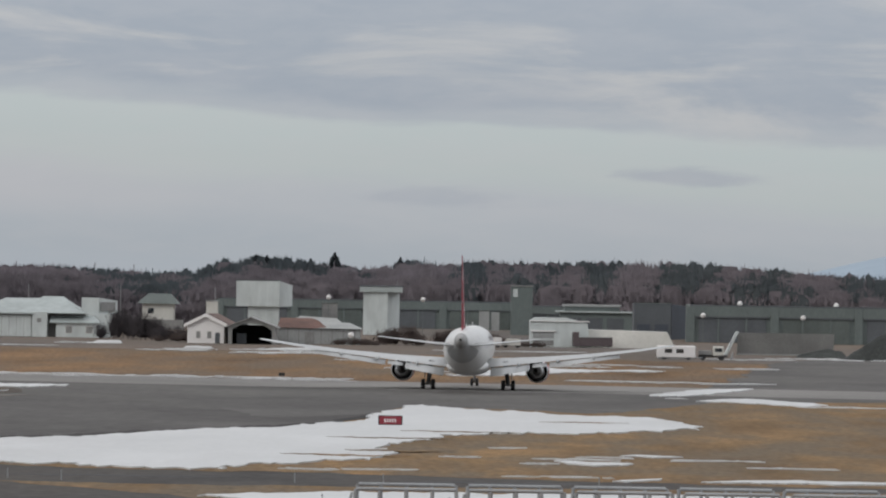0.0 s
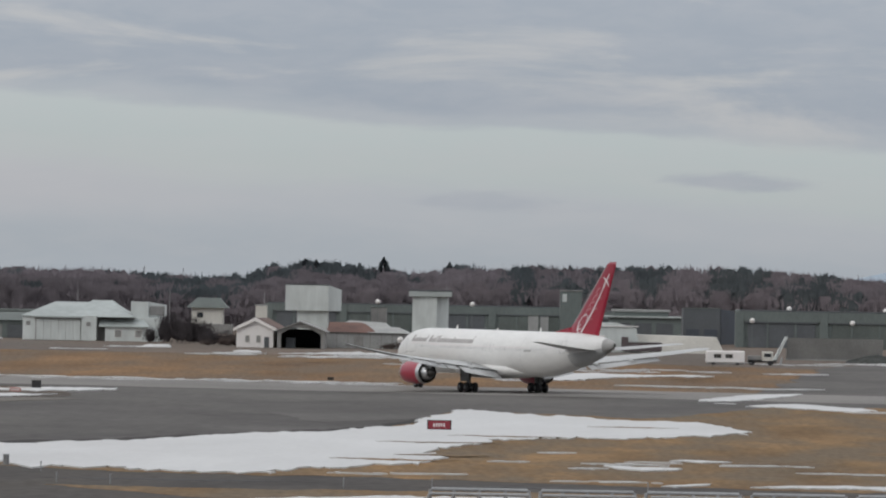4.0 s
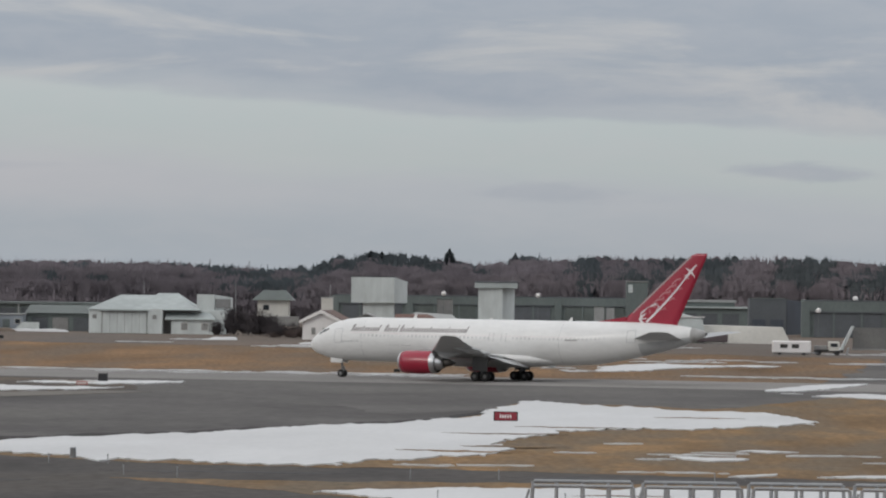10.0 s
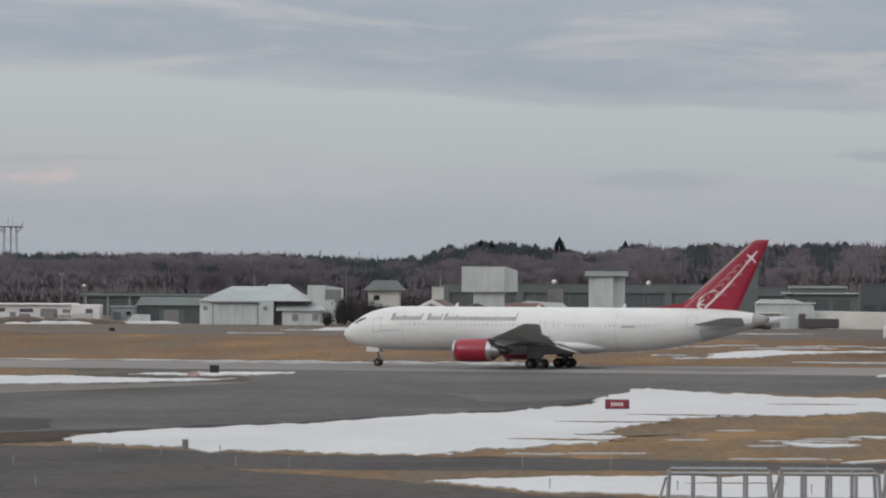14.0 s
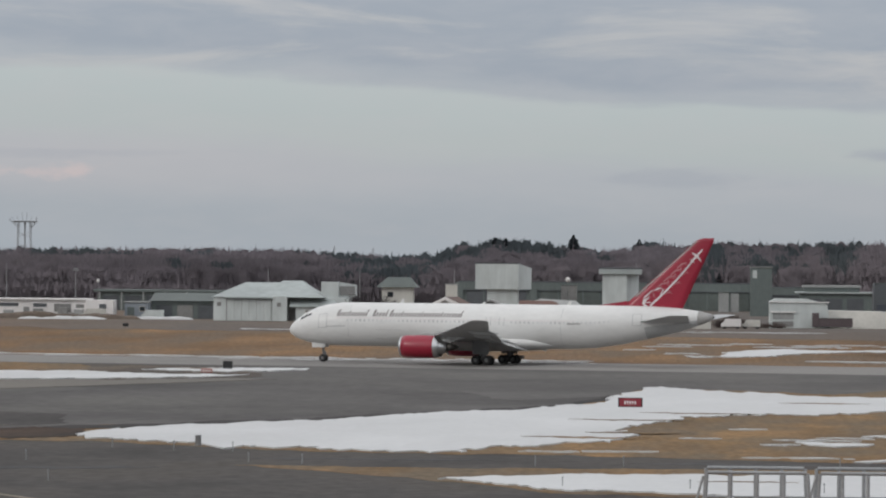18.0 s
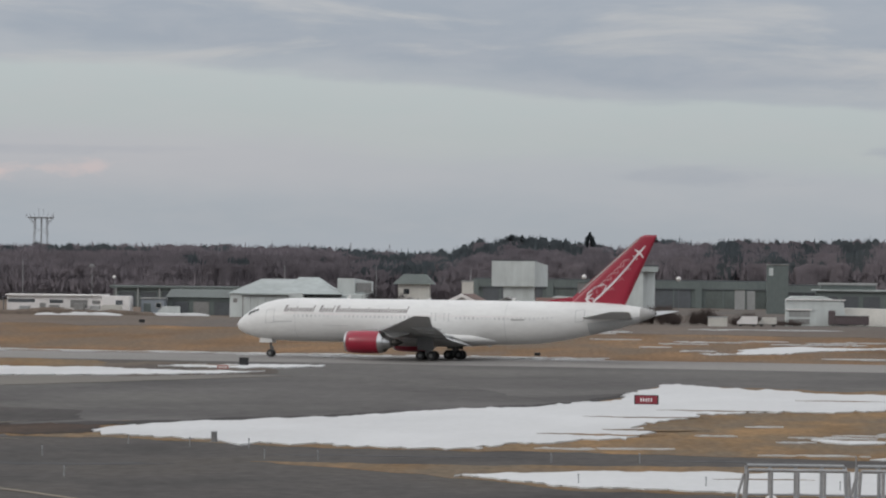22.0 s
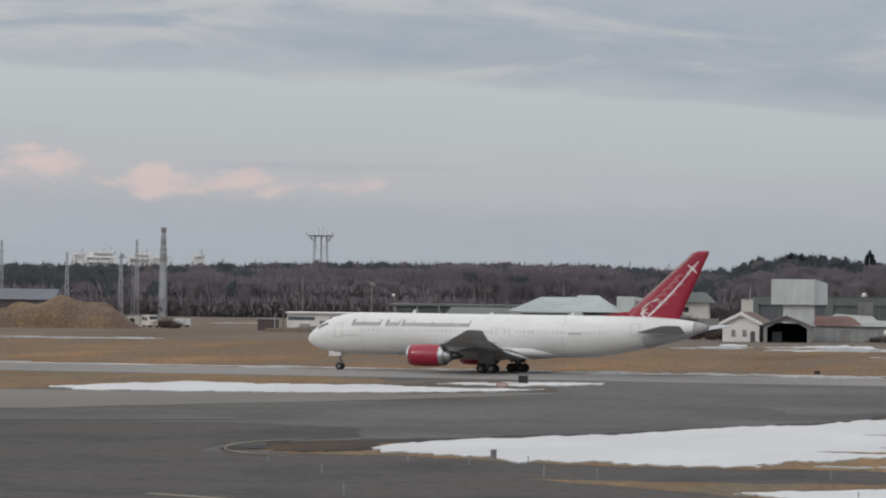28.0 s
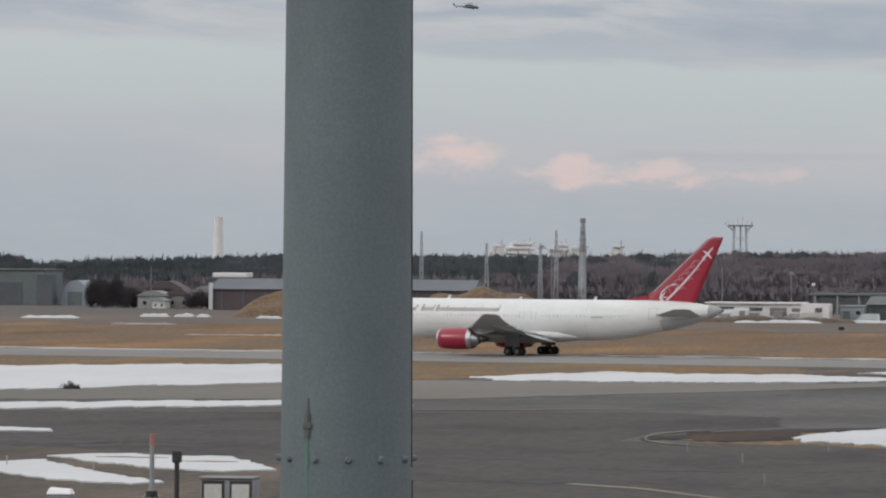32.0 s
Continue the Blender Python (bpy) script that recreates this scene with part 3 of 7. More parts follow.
# damp dark streaks and patches on the asphalt
for i, (x, y, w, d) in enumerate(((-95, 378, 9, 10), (-104, 396, 12, 9), (-84, 372, 6, 6), (-80, 408, 14, 7), (-60, 355, 10, 5), (-40, 340, 9, 5), (-50, 320, 8, 5), (-20, 359, 9, 2.4), (4, 357, 8, 2.4))):
    sheet("damp_streak", [(x - w, y), (x - w * 0.4, y + d * 0.5), (x + w * 0.5, y + d * 0.45), (x + w, y), (x + w * 0.3, y - d * 0.5), (x - w * 0.5, y - d * 0.4)], 0.045, DAMP,
          "damp dark streak on the asphalt", "stain", rough=d * 0.5, step=0.6, depth=0.01, seed=140 + i)

# wet dark earth along the edge of the long snow patch
EDGE = [(-53, 396), (-47, 411), (-40, 424), (-35, 432), (-29, 441), (-24, 454), (-20, 465), (-13, 480), (-9, 496), (-6.5, 520)]
sheet("damp_edge", [(x - 0.6, y + 4 + 2.5 * (k % 2)) for k, (x, y) in enumerate(EDGE)] + [(x, y - 4) for x, y in EDGE[::-1]], 0.075, WET_EARTH, "wet dark earth at the edge of the snow", "stain", rough=4, step=0.5, depth=0.01, seed=170)
sheet("damp_edge", [(-51.3, 409), (-49.1, 416), (-44.7, 414), (-41.5, 405), (-43.5, 396), (-45.6, 392), (-48.4, 393), (-50.6, 400)], 0.08, SOIL, "bare dark red-brown soil at the tip of the island", "soil", rough=5, step=0.4, depth=0.01, seed=171)
sheet("damp_edge", [(-47.6, 417), (-45, 423), (-40, 428), (-36, 425), (-40, 418), (-44, 414)], 0.085, WET_EARTH, "wet dark earth at the edge of the snow", "stain", rough=3, step=0.4, depth=0.01, seed=172)

# streaks where the brown grass shows through the melting snow
for i, (x, y, w, d) in enumerate(((-4, 449, 5, 2.4), (2, 470, 5, 2.0), (-7, 404, 5, 2.8), (-3, 416, 4, 2.6), (13, 507, 4, 1.8),
                                  (-54, 634, 3, 2.5), (-79, 346, 2.4, 1.2), (-73, 341, 2, 1.0), (4, 326, 3, 1.0))):
    sheet("grass_streak", [(x - w, y), (x - w * 0.3, y + d * 0.6), (x + w * 0.5, y + d * 0.5), (x + w, y - d * 0.1), (x + w * 0.3, y - d * 0.6), (x - w * 0.6, y - d * 0.4)], 0.16, GRASS,
          "streak of brown grass through melting snow", "grass", rough=d * 0.9, step=0.4, depth=0.02, kind="structure", seed=80 + i)

# ---- the airliner ----
def ellipse(x, cy, cz, ry, rz, n=28, squash=0.0):
    return [(x, cy + ry * math.sin(2 * math.pi * i / n), cz + rz * math.cos(2 * math.pi * i / n)) for i in range(n)]


def wing_section(x, y, z, chord, thick, n=9, set_up=0.0):
    """An aerofoil at one station: nose at x, tail at x - chord."""
    up, dn = [], []
    for i in range(n):
        f = (1 - math.cos(math.pi * i / (n - 1))) / 2
        h = thick * chord * (1.48 * math.sqrt(f) - 0.63 * f - 1.76 * f * f + 1.42 * f ** 3 - 0.51 * f ** 4) / 2 * 2
        drop = set_up * chord * f
        up.append((x - chord * f, y, z + h * 0.62 - drop))
        dn.append((x - chord * f, y, z - h * 0.38 - drop))
    return up + dn[-2:0:-1]


def wheel_mesh(r, w):
    bm = bmesh.new()
    prof = [(r * 0.45, -w / 2), (r * 0.86, -w / 2), (r * 0.97, -w * 0.36), (r, -w * 0.15), (r, w * 0.15), (r * 0.97, w * 0.36), (r * 0.86, w / 2), (r * 0.45, w / 2)]
    n = 20
    return loft(bm, [[(p * math.sin(2 * math.pi * i / n), q, p * math.cos(2 * math.pi * i / n)) for i in range(n)] for p, q in prof])


airliner = thing("airliner", "white twin-engined airliner with crimson tail and engines on the runway", "airliner")
NOSE, TAIL, CZ = 27.05, -27.45, 4.66
# x, half width, half height, centre height
SECTIONS = [(NOSE, 0.12, 0.12, 3.90), (26.75, 0.62, 0.58, 3.92), (26.25, 1.02, 1.0, 3.98), (25.45, 1.45, 1.44, 4.10), (24.45, 1.83, 1.89, 4.28), (23.2, 2.15, 2.26, 4.46), (21.7, 2.36, 2.51, 4.58),
            (20.0, 2.48, 2.63, 4.65), (18.0, 2.515, 2.66, CZ), (8.0, 2.515, 2.66, CZ), (-2.0, 2.515, 2.66, CZ), (-9.0, 2.515, 2.66, CZ), (-12.8, 2.45, 2.58, 4.75), (-16.4, 2.22, 2.32, 5.02),
            (-20.0, 1.80, 1.92, 5.38), (-23.1, 1.30, 1.46, 5.66), (-25.6, 0.78, 0.90, 5.90), (-27.1, 0.38, 0.46, 6.02), (TAIL, 0.12, 0.18, 6.06)]
fuselage = part("fuselage", loft(bmesh.new(), [ellipse(x, 0, cz, ry, rz) for x, ry, rz, cz in SECTIONS]), WHITE_PAINT, airliner, "glossy white painted fuselage", smooth=True)
part("belly_fairing", loft(bmesh.new(), [ellipse(x, 0, cz, ry, rz, 20) for x, ry, rz, cz in (
    (10.5, 0.5, 0.2, 2.3), (9.0, 1.8, 0.7, 2.45), (6.0, 2.45, 1.0, 2.6), (0.0, 2.55, 1.05, 2.65), (-4.5, 2.3, 0.95, 2.7), (-7.5, 1.5, 0.6, 2.6), (-9.0, 0.4, 0.15, 2.4))]), WHITE_PAINT, airliner, smooth=True)


def skin(x, ang, lift=0.012):
    """A point just over the fuselage skin: ang in degrees up from level on the left side."""
    for (xa, ya, za, ca), (xb, yb, zb, cb) in zip(SECTIONS, SECTIONS[1:]):
        if xa >= x >= xb:
            f = (xa - x) / (xa - xb)
            ry, rz, cz = ya + (yb - ya) * f, za + (zb - za) * f, ca + (cb - ca) * f
            a = radians(ang)
            return ((ry + lift) * math.cos(a), cz + (rz + lift) * math.sin(a))
    return (0, CZ)


def decal(name, xa, xb, a0, a1, mat, side=1, n=6, label="", lean=0.0, parent=None, lift=0.012):
    """A curved plate that lies on the skin from xa to xb, between two angles; lean: shift in x from low to high edge."""
    bm = bmesh.new()
    m = max(3, int(abs(a1 - a0) / 7))
    grid = []
    for j in range(m + 1):
        ang = a0 + (a1 - a0) * j / m
        row = []
        for i in range(n + 1):
            x = xa + (xb - xa) * i / n + lean * j / m
            y, z = skin(x, ang, lift)
            row.append(bm.verts.new((x, side * y, z)))
        grid.append(row)
    for j in range(m):
        for i in range(n):
            bm.faces.new((grid[j][i], grid[j][i + 1], grid[j + 1][i + 1], grid[j + 1][i]))
    bmesh.ops.recalc_face_normals(bm, faces=bm.faces)
    return part(name, bm, mat, parent or fuselage, label)


for s in (1, -1):
    # cockpit windows
    for k, (xa, xb, a0, a1) in enumerate(((25.15, 24.7, 36, 52), (24.6, 24.1, 36, 50), (24.0, 23.6, 37, 47))):
        decal("cockpit_window", xa, xb, a0, a1, GLASS, s, 2)
    # cabin windows in two runs, and doors
    x = 18.6
    while x > -15.5:
        if not (15.9 < x < 16.2 or -2.2 < x < 0.2):
            decal("cabin_window", x, x - 0.24, 8, 13.5, CABIN, s, 1)
        x -= 0.56
    for xd in (22.4, -18.0):
        for xa, xb, a0, a1 in ((xd, xd - 0.07, -8, 32), (xd - 1.1, xd - 1.17, -8, 32), (xd, xd - 1.17, 31, 32.4), (xd, xd - 1.17, -8.8, -7.4)):
            decal("door_outline", xa, xb, a0, a1, GREY_PAINT, s, 2)
    for xd in (0.5, -1.2):
        decal("exit_outline", xd, xd - 0.06, 2, 24, GREY_PAINT, s, 1)
        decal("exit_outline", xd - 0.6, xd - 0.66, 2, 24, GREY_PAINT, s, 1)
    # the name on the side, as plain slanted bars over a paler band
    tilt = -0.24 * s
    for xa, xb in ((20.0, 16.2), (15.3, 13.6), (13.1, 3.9)):
        decal("lettering_band", xa, xb, 22.5, 33.5, PALE_INK, s, 10, lean=tilt, lift=0.008)
        n = int((xa - xb) / 0.36)
        for k in range(n + 1):
            x = xa - (xa - xb) * k / n
            decal("lettering_bar", x, x - (0.30 if k == 0 else 0.17), 22, 43 if k in (0, n) else 33.5 + 5 * (k % 7 == 4), INK, s, 1, lean=tilt)
    decal("title_line", 20.1, 12.8, 17.0, 18.8, LOGO, s, 8)
    decal("window_line", 14.6, -11.0, 15.0, 16.6, LOGO, s, 16)
    for k in range(6):
        decal("small_text_bar", 21.2 - k * 0.42, 20.9 - k * 0.42, -6.5, -3.5, GREY_PAINT, s, 1)
    decal("registration_bar", -9.9, -11.6, 6, 9.5, TAIL_GREY, s, 2)
    decal("cargo_door_seam", 14.8, 11.4, -14, -13.2, GREY_PAINT, s, 3)
    decal("cargo_door_seam", 14.8, 11.4, -40, -39.2, GREY_PAINT, s, 3)
    decal("skin_seam", 18.4, 18.37, -60, 60, GREY_PAINT, s, 1)
    decal("skin_seam", -9.1, -9.13, -60, 60, GREY_PAINT, s, 1)
    # underside of the tail: grey for soot and for painted-in shade
    decal("tail_underside", -19.5, -27.0, -90, -16, GREY_PAINT, s, 14, "grey underside of the tail, dirt and shade painted together")

# wings: station, nose x, height, chord, thickness
WING = [(2.0, 9.2, 2.95, 12.4, 0.135), (4.6, 7.4, 3.2, 10.4, 0.125), (7.9, 5.2, 3.5, 7.9, 0.115), (14.0, 1.05, 4.15, 5.4, 0.105), (20.0, -3.0, 4.95, 3.4, 0.10), (23.4, -5.35, 5.5, 2.25, 0.095), (23.85, -6.2, 5.58, 1.3, 0.08)]
for s in (1, -1):
    wing = part("wing", loft(bmesh.new(), [wing_section(x, s * y, z + 0.02 * c, c, th, set_up=0.05) for y, x, z, c, th in WING]), GREY_PAINT, airliner, "light grey swept wing", smooth=True)
    for y0, y1, ca, cb in ((2.7, 7.2, 2.6, 1.9), (7.5, 9.2, 1.2, 1.2), (9.5, 17.6, 1.6, 1.1)):
        rows = []
        for y, c in ((y0, ca), (y1, cb)):
            (ya, xa, za, wa, _), (yb, xb, zb, wb, _) = [p for p in zip(WING, WING[1:]) if p[0][0] <= y <= p[1][0]][0]
            f = (y - ya) / (yb - ya)
            x, z, w = xa + (xb - xa) * f, za + (zb - za) * f, wa + (wb - wa) * f
            rows.append(wing_section(x - w + 0.35, s * y, z - 0.03 * w - 0.10, c, 0.12, set_up=0.36))
        part("flap", loft(bmesh.new(), rows), GREY_PAINT, wing, "lowered light grey flap", smooth=True)
    for y, x, z in ((5.9, -2.3, 3.05), (10.4, -2.9, 3.55), (14.6, -4.0, 4.0)):
        part("flap_fairing", loft(bmesh.new(), [ellipse(x + d, s * y, z + dz, ry, rz, 12) for d, dz, ry, rz in ((2.3, 0.12, 0.05, 0.05), (1.2, 0, 0.2, 0.24), (-0.2, -0.05, 0.22, 0.28), (-1.6, -0.1, 0.05, 0.06))]), GREY_PAINT, wing, smooth=True)
    part("leading_edge", loft(bmesh.new(), [ellipse(x - 0.02, s * y, z + 0.015, 0.02, 0.02, 4)[:4] and [(x + 0.03, s * y, z), (x - 0.10, s * y, z + 0.10), (x - 0.16, s * y, z), (x - 0.10, s * y, z - 0.06)] for y, x, z, c, th in WING[1:-1]]), BARE, wing, "bare metal leading edge")
    # engine
    ex, ey, ez = 9.25, s * 7.9, 2.16
    cowl = part("engine_cowl", loft(bmesh.new(), [ellipse(ex - d, ey, ez, r, r, 28) for d, r in ((0.35, 1.18), (0.30, 1.28), (0.9, 1.36), (2.2, 1.40), (3.6, 1.37), (4.4, 1.32))], False, False), RED_PAINT, airliner, "crimson engine cowling", smooth=True)
    part("intake_lip", loft(bmesh.new(), [ellipse(ex - d, ey, ez, r, r, 28) for d, r in ((0.36, 1.285), (0.08, 1.24), (0.0, 1.16), (0.06, 1.09), (0.4, 1.03), (1.3, 1.10))], False, False), BARE, cowl, "polished intake lip", smooth=True)
    part("reverser_sleeve", loft(bmesh.new(), [ellipse(ex - d, ey, ez, r, r, 28) for d, r in ((4.37, 1.325), (4.8, 1.25), (5.0, 1.19))], False, False), BARE, cowl, "silver rear sleeve", smooth=True)
    part("duct_liner", loft(bmesh.new(), [ellipse(ex - d, ey, ez, r, r, 28) for d, r in ((4.95, 1.195), (4.99, 1.15), (3.2, 1.14))], False, False), DARK_METAL, cowl, smooth=True)
    part("bypass_exit", tubed((ex - 3.2, ey, ez), (ex - 3.3, ey, ez), 1.15, n=28), DARK_METAL, cowl)
    fan = bmesh.new()
    tube(fan, (ex - 1.25, ey, ez), (ex - 1.35, ey, ez), 1.12, n=28)
    part("fan_disc", fan, DARK_METAL, cowl)
    part("spinner", loft(bmesh.new(), [ellipse(ex - d, ey, ez, r, r, 16) for d, r in ((0.65, 0.03), (0.8, 0.16), (1.05, 0.3), (1.3, 0.36))]), GREY_PAINT, cowl, smooth=True)
    part("core_cowl", loft(bmesh.new(), [ellipse(ex - d, ey, ez, r, r, 24) for d, r in ((4.2, 1.0), (5.0, 0.96), (5.6, 0.72), (5.9, 0.62), (5.92, 0.5), (5.4, 0.45))], True, True), BARE, cowl, "bare metal core cowl", smooth=True)
    part("exhaust_plug", loft(bmesh.new(), [ellipse(ex - d, ey, ez, r, r, 16) for d, r in ((5.5, 0.52), (6.6, 0.42), (7.4, 0.05))]), DARK_METAL, cowl, smooth=True)
    part("pylon", prismed([(ex - 1.4, ez + 1.36), (ex - 3.4, ez + 1.62), (ex - 6.6, ez + 1.45), (ex - 8.3, ez + 1.1), (ex - 6.2, ez + 0.55), (ex - 4.4, ez + 1.0)], ey - 0.2, ey + 0.2), GREY_PAINT, cowl)
    part("cowl_strake", boxed(ex - 2.6, ex - 1.4, ey - s * 0.98 - 0.02, ey - s * 0.98 + 0.02, ez + 0.9, ez + 1.25, 0.01), WHITE_PAINT, cowl)
    # tailplane
    part("tailplane", loft(bmesh.new(), [wing_section(x, s * y, z, c, th) for y, x, z, c, th in ((0.7, -17.9, 5.35, 6.9, 0.10), (3.0, -19.9, 5.55, 5.7, 0.10), (9.0, -24.9, 6.25, 2.5, 0.09), (9.3, -25.4, 6.29, 1.7, 0.07))]), GREY_PAINT, airliner, "light grey tailplane", smooth=True)

# fin with its abstract marking
def fin_section(z, x, chord, th, n=8):
    pts = []
    for i in range(n):
        f = i / (n - 1)
        pts.append((x - chord * f, th * chord * 1.6 * math.sqrt(f) * (1 - f) + 0.01, z))
    return pts + [(px, -py, pz) for px, py, pz in pts[::-1]]


def fin_edge(z):
    """Nose and tail of the fin at a height."""
    f = (z - 7.0) / 8.5
    return -15.94 - 9.74 * f, -23.7 - 4.0 * f


FINZ = (5.9, 7.0, 9.0, 12.0, 15.2, 15.5)
fin = part("fin", loft(bmesh.new(), [fin_section(z, fin_edge(z)[0] - (0.5 if z > 15.4 else 0), fin_edge(z)[0] - fin_edge(z)[1] - (0.6 if z > 15.4 else 0), 0.036) for z in FINZ]), RED_PAINT, airliner, "crimson fin", smooth=True)
part("tail_cone", loft(bmesh.new(), [ellipse(x, 0, cz, ry, rz, 20) for x, ry, rz, cz in ((-25.8, 0.76, 0.88, 5.915), (-27.1, 0.40, 0.48, 6.02), (-27.55, 0.2, 0.25, 6.06))]), TAIL_GREY, airliner, "bare grey tail cone with exhaust", smooth=True)
part("exhaust", tubed((-27.45, 0, 6.06), (-27.67, 0, 6.06), 0.15, n=12), DARK_METAL, airliner)
part("dorsal_fillet", prismed([(-12.9, 7.30), (-15.9, 6.95), (-16.8, 6.85), (-16.8, 7.9)], -0.1, 0.1), RED_PAINT, fin)


def fin_y(x, z):
    a, b = fin_edge(z)
    f = min(1, max(0, (a - x) / (a - b)))
    return 0.036 * (a - b) * 1.6 * math.sqrt(f) * (1 - f) + 0.028


def fin_at(z, f):
    """A point on the fin: height, and share of the way from nose to tail."""
    a, b = fin_edge(z)
    return a + (b - a) * f, z


def stroke(pts, wide, name="marking_stroke", mat=None):
    """A painted line on both sides of the fin: pts in height and share of the chord, width at start, middle and end."""
    pts = [fin_at(*p) for p in pts]
    for s in (1, -1):
        bm = bmesh.new()
        left, right = [], []
        for i, (x, z) in enumerate(pts):
            xa, za = pts[max(0, i - 1)]
            xb, zb = pts[min(len(pts) - 1, i + 1)]
            d = math.hypot(xb - xa, zb - za)
            nx, nz = -(zb - za) / d, (xb - xa) / d
            f = i / (len(pts) - 1)
            w = wide[0] + (wide[1] - wide[0]) * f * 2 if f < 0.5 else wide[1] + (wide[2] - wide[1]) * (f * 2 - 1)
            for lst, k in ((left, 1), (right, -1)):
                px, pz = x + k * nx * w / 2, z + k * nz * w / 2
                lst.append(bm.verts.new((px, s * fin_y(px, pz), pz)))
        for i in range(len(pts) - 1):
            bm.faces.new((left[i], left[i + 1], right[i + 1], right[i]))
        bmesh.ops.recalc_face_normals(bm, faces=bm.faces)
        part(name, bm, mat or LOGO, fin, "silver-white painted marking" if mat is None else "faded pink painted flourish" if mat is FADED_MARK else "dull grey edge strip")


# a crescent, a long slanting line with a small winged shape at its head, and faded flourishes beside it
stroke([(8.35, 0.30), (8.0, 0.275), (7.65, 0.29), (7.4, 0.34), (7.3, 0.40)], (0.10, 0.44, 0.12), "marking_crescent")
stroke([(7.35, 0.44), (8.2, 0.475), (9.4, 0.52), (10.6, 0.56), (11.8, 0.595), (12.9, 0.62)], (0.26, 0.24, 0.16))
stroke([(12.6, 0.60), (13.3, 0.635), (14.2, 0.70)], (0.16, 0.34, 0.10))
stroke([(13.75, 0.36), (13.5, 0.55), (13.15, 0.74), (12.7, 0.90)], (0.10, 0.30, 0.10))
stroke([(12.95, 0.50), (12.75, 0.62), (12.5, 0.72)], (0.06, 0.16, 0.06))
stroke([(7.75, 0.40), (7.75, 0.27), (8.35, 0.21), (9.1, 0.24), (9.5, 0.34), (9.3, 0.44), (8.6, 0.47)], (0.12, 0.20, 0.10))
for z, f in ((8.6, 0.36), (9.4, 0.40), (10.2, 0.42), (11.0, 0.45), (11.8, 0.46)):
    stroke([(z - 0.35, f - 0.02), (z + 0.1, f - 0.13), (z + 0.6, f - 0.10), (z + 0.75, f + 0.01), (z + 0.4, f + 0.05)], (0.08, 0.24, 0.08), mat=FADED_MARK)
    stroke([(z - 0.2, f + 0.02), (z + 0.25, f - 0.05)], (0.20, 0.26, 0.16), mat=FADED_MARK)
for z, f in ((8.7, 0.60), (9.9, 0.65), (11.1, 0.68)):
    stroke([(z, f - 0.08), (z + 0.35, f), (z + 0.1, f + 0.06)], (0.10, 0.20, 0.06), mat=FADED_MARK)
stroke([(8.4, 0.035), (10.5, 0.04), (13.0, 0.055), (15.1, 0.09)], (0.14, 0.15, 0.14), "leading_edge_strip", TAIL_GREY)

# landing gear
spinning = []


def wheel_at(x, y, r, w, parent, mesh):
    ob = new("wheel", mesh)
    ob.parent = parent
    ob.location = (x, y, r)
    spinning.append((ob, x, y, r))
    hub = new("hub", hub_mesh)
    hub.parent = ob
    hub.scale = (r / 0.58, w / 0.42, r / 0.58)
    return ob


wm = wheel_mesh(0.58, 0.42)
main_mesh = bpy.data.meshes.new("wheel")
wm.to_mesh(main_mesh), wm.free(), main_mesh.materials.append(TYRE)
wm = wheel_mesh(0.47, 0.34)
nose_mesh = bpy.data.meshes.new("wheel")
wm.to_mesh(nose_mesh), wm.free(), nose_mesh.materials.append(TYRE)
hb = tubed((0, -0.215, 0), (0, 0.215, 0), 0.25, n=14)
hub_mesh = bpy.data.meshes.new("hub")
hb.to_mesh(hub_mesh), hb.free(), hub_mesh.materials.append(STRUT)
for s in (1, -1):
    gear = part("main_gear_strut", tubed((0, s * 4.65, 0.55), (0.2, s * 4.3, 3.3), 0.24, 0.32, n=12), STRUT, airliner, "grey steel main gear leg")
    part("side_brace", tubed((0.1, s * 4.5, 1.7), (0.1, s * 2.6, 2.7), 0.09, n=8), STRUT, gear)
    part("drag_brace", tubed((0.05, s * 4.55, 1.4), (1.5, s * 4.3, 3.0), 0.08, n=8), STRUT, gear)
    part("bogie_beam", boxed(-0.95, 0.95, s * 4.65 - 0.14, s * 4.65 + 0.14, 0.46, 0.72, 0.05), STRUT, gear)
    part("gear_door", boxed(-0.9, 1.2, s * 5.0, s * 5.06, 1.25, 3.0, 0.015), STRUT, gear, "grey gear door")
    part("torque_link", boxed(-0.5, -0.2, s * 4.65 - 0.12, s * 4.65 + 0.12, 0.8, 1.7, 0.03), STRUT, gear)
    for x in (0.71, -0.71):
        part("axle", tubed((x, s * 4.65 - 0.5, 0.58), (x, s * 4.65 + 0.5, 0.58), 0.09, n=8), STRUT, gear)
        for y in (-0.57, 0.57):
            wheel_at(x, s * 4.65 + y, 0.58, 0.42, gear, main_mesh)
NG = 22.55
gear = part("nose_gear_strut", tubed((NG, 0, 0.45), (NG + 0.1, 0, 2.9), 0.12, 0.16, n=12), STRUT, airliner, "grey steel nose gear leg")
part("torque_link", boxed(NG - 0.32, NG - 0.1, -0.08, 0.08, 0.7, 1.3, 0.02), STRUT, gear)
part("axle", tubed((NG, -0.4, 0.47), (NG, 0.4, 0.47), 0.07, n=8), STRUT, gear)
for s in (1, -1):
    part("gear_door", boxed(NG - 0.4, NG + 1.3, s * 0.62, s * 0.66, 1.75, 2.4, 0.01), WHITE_PAINT, gear, "white nose gear door")
    wheel_at(NG, s * 0.32, 0.47, 0.34, gear, nose_mesh)
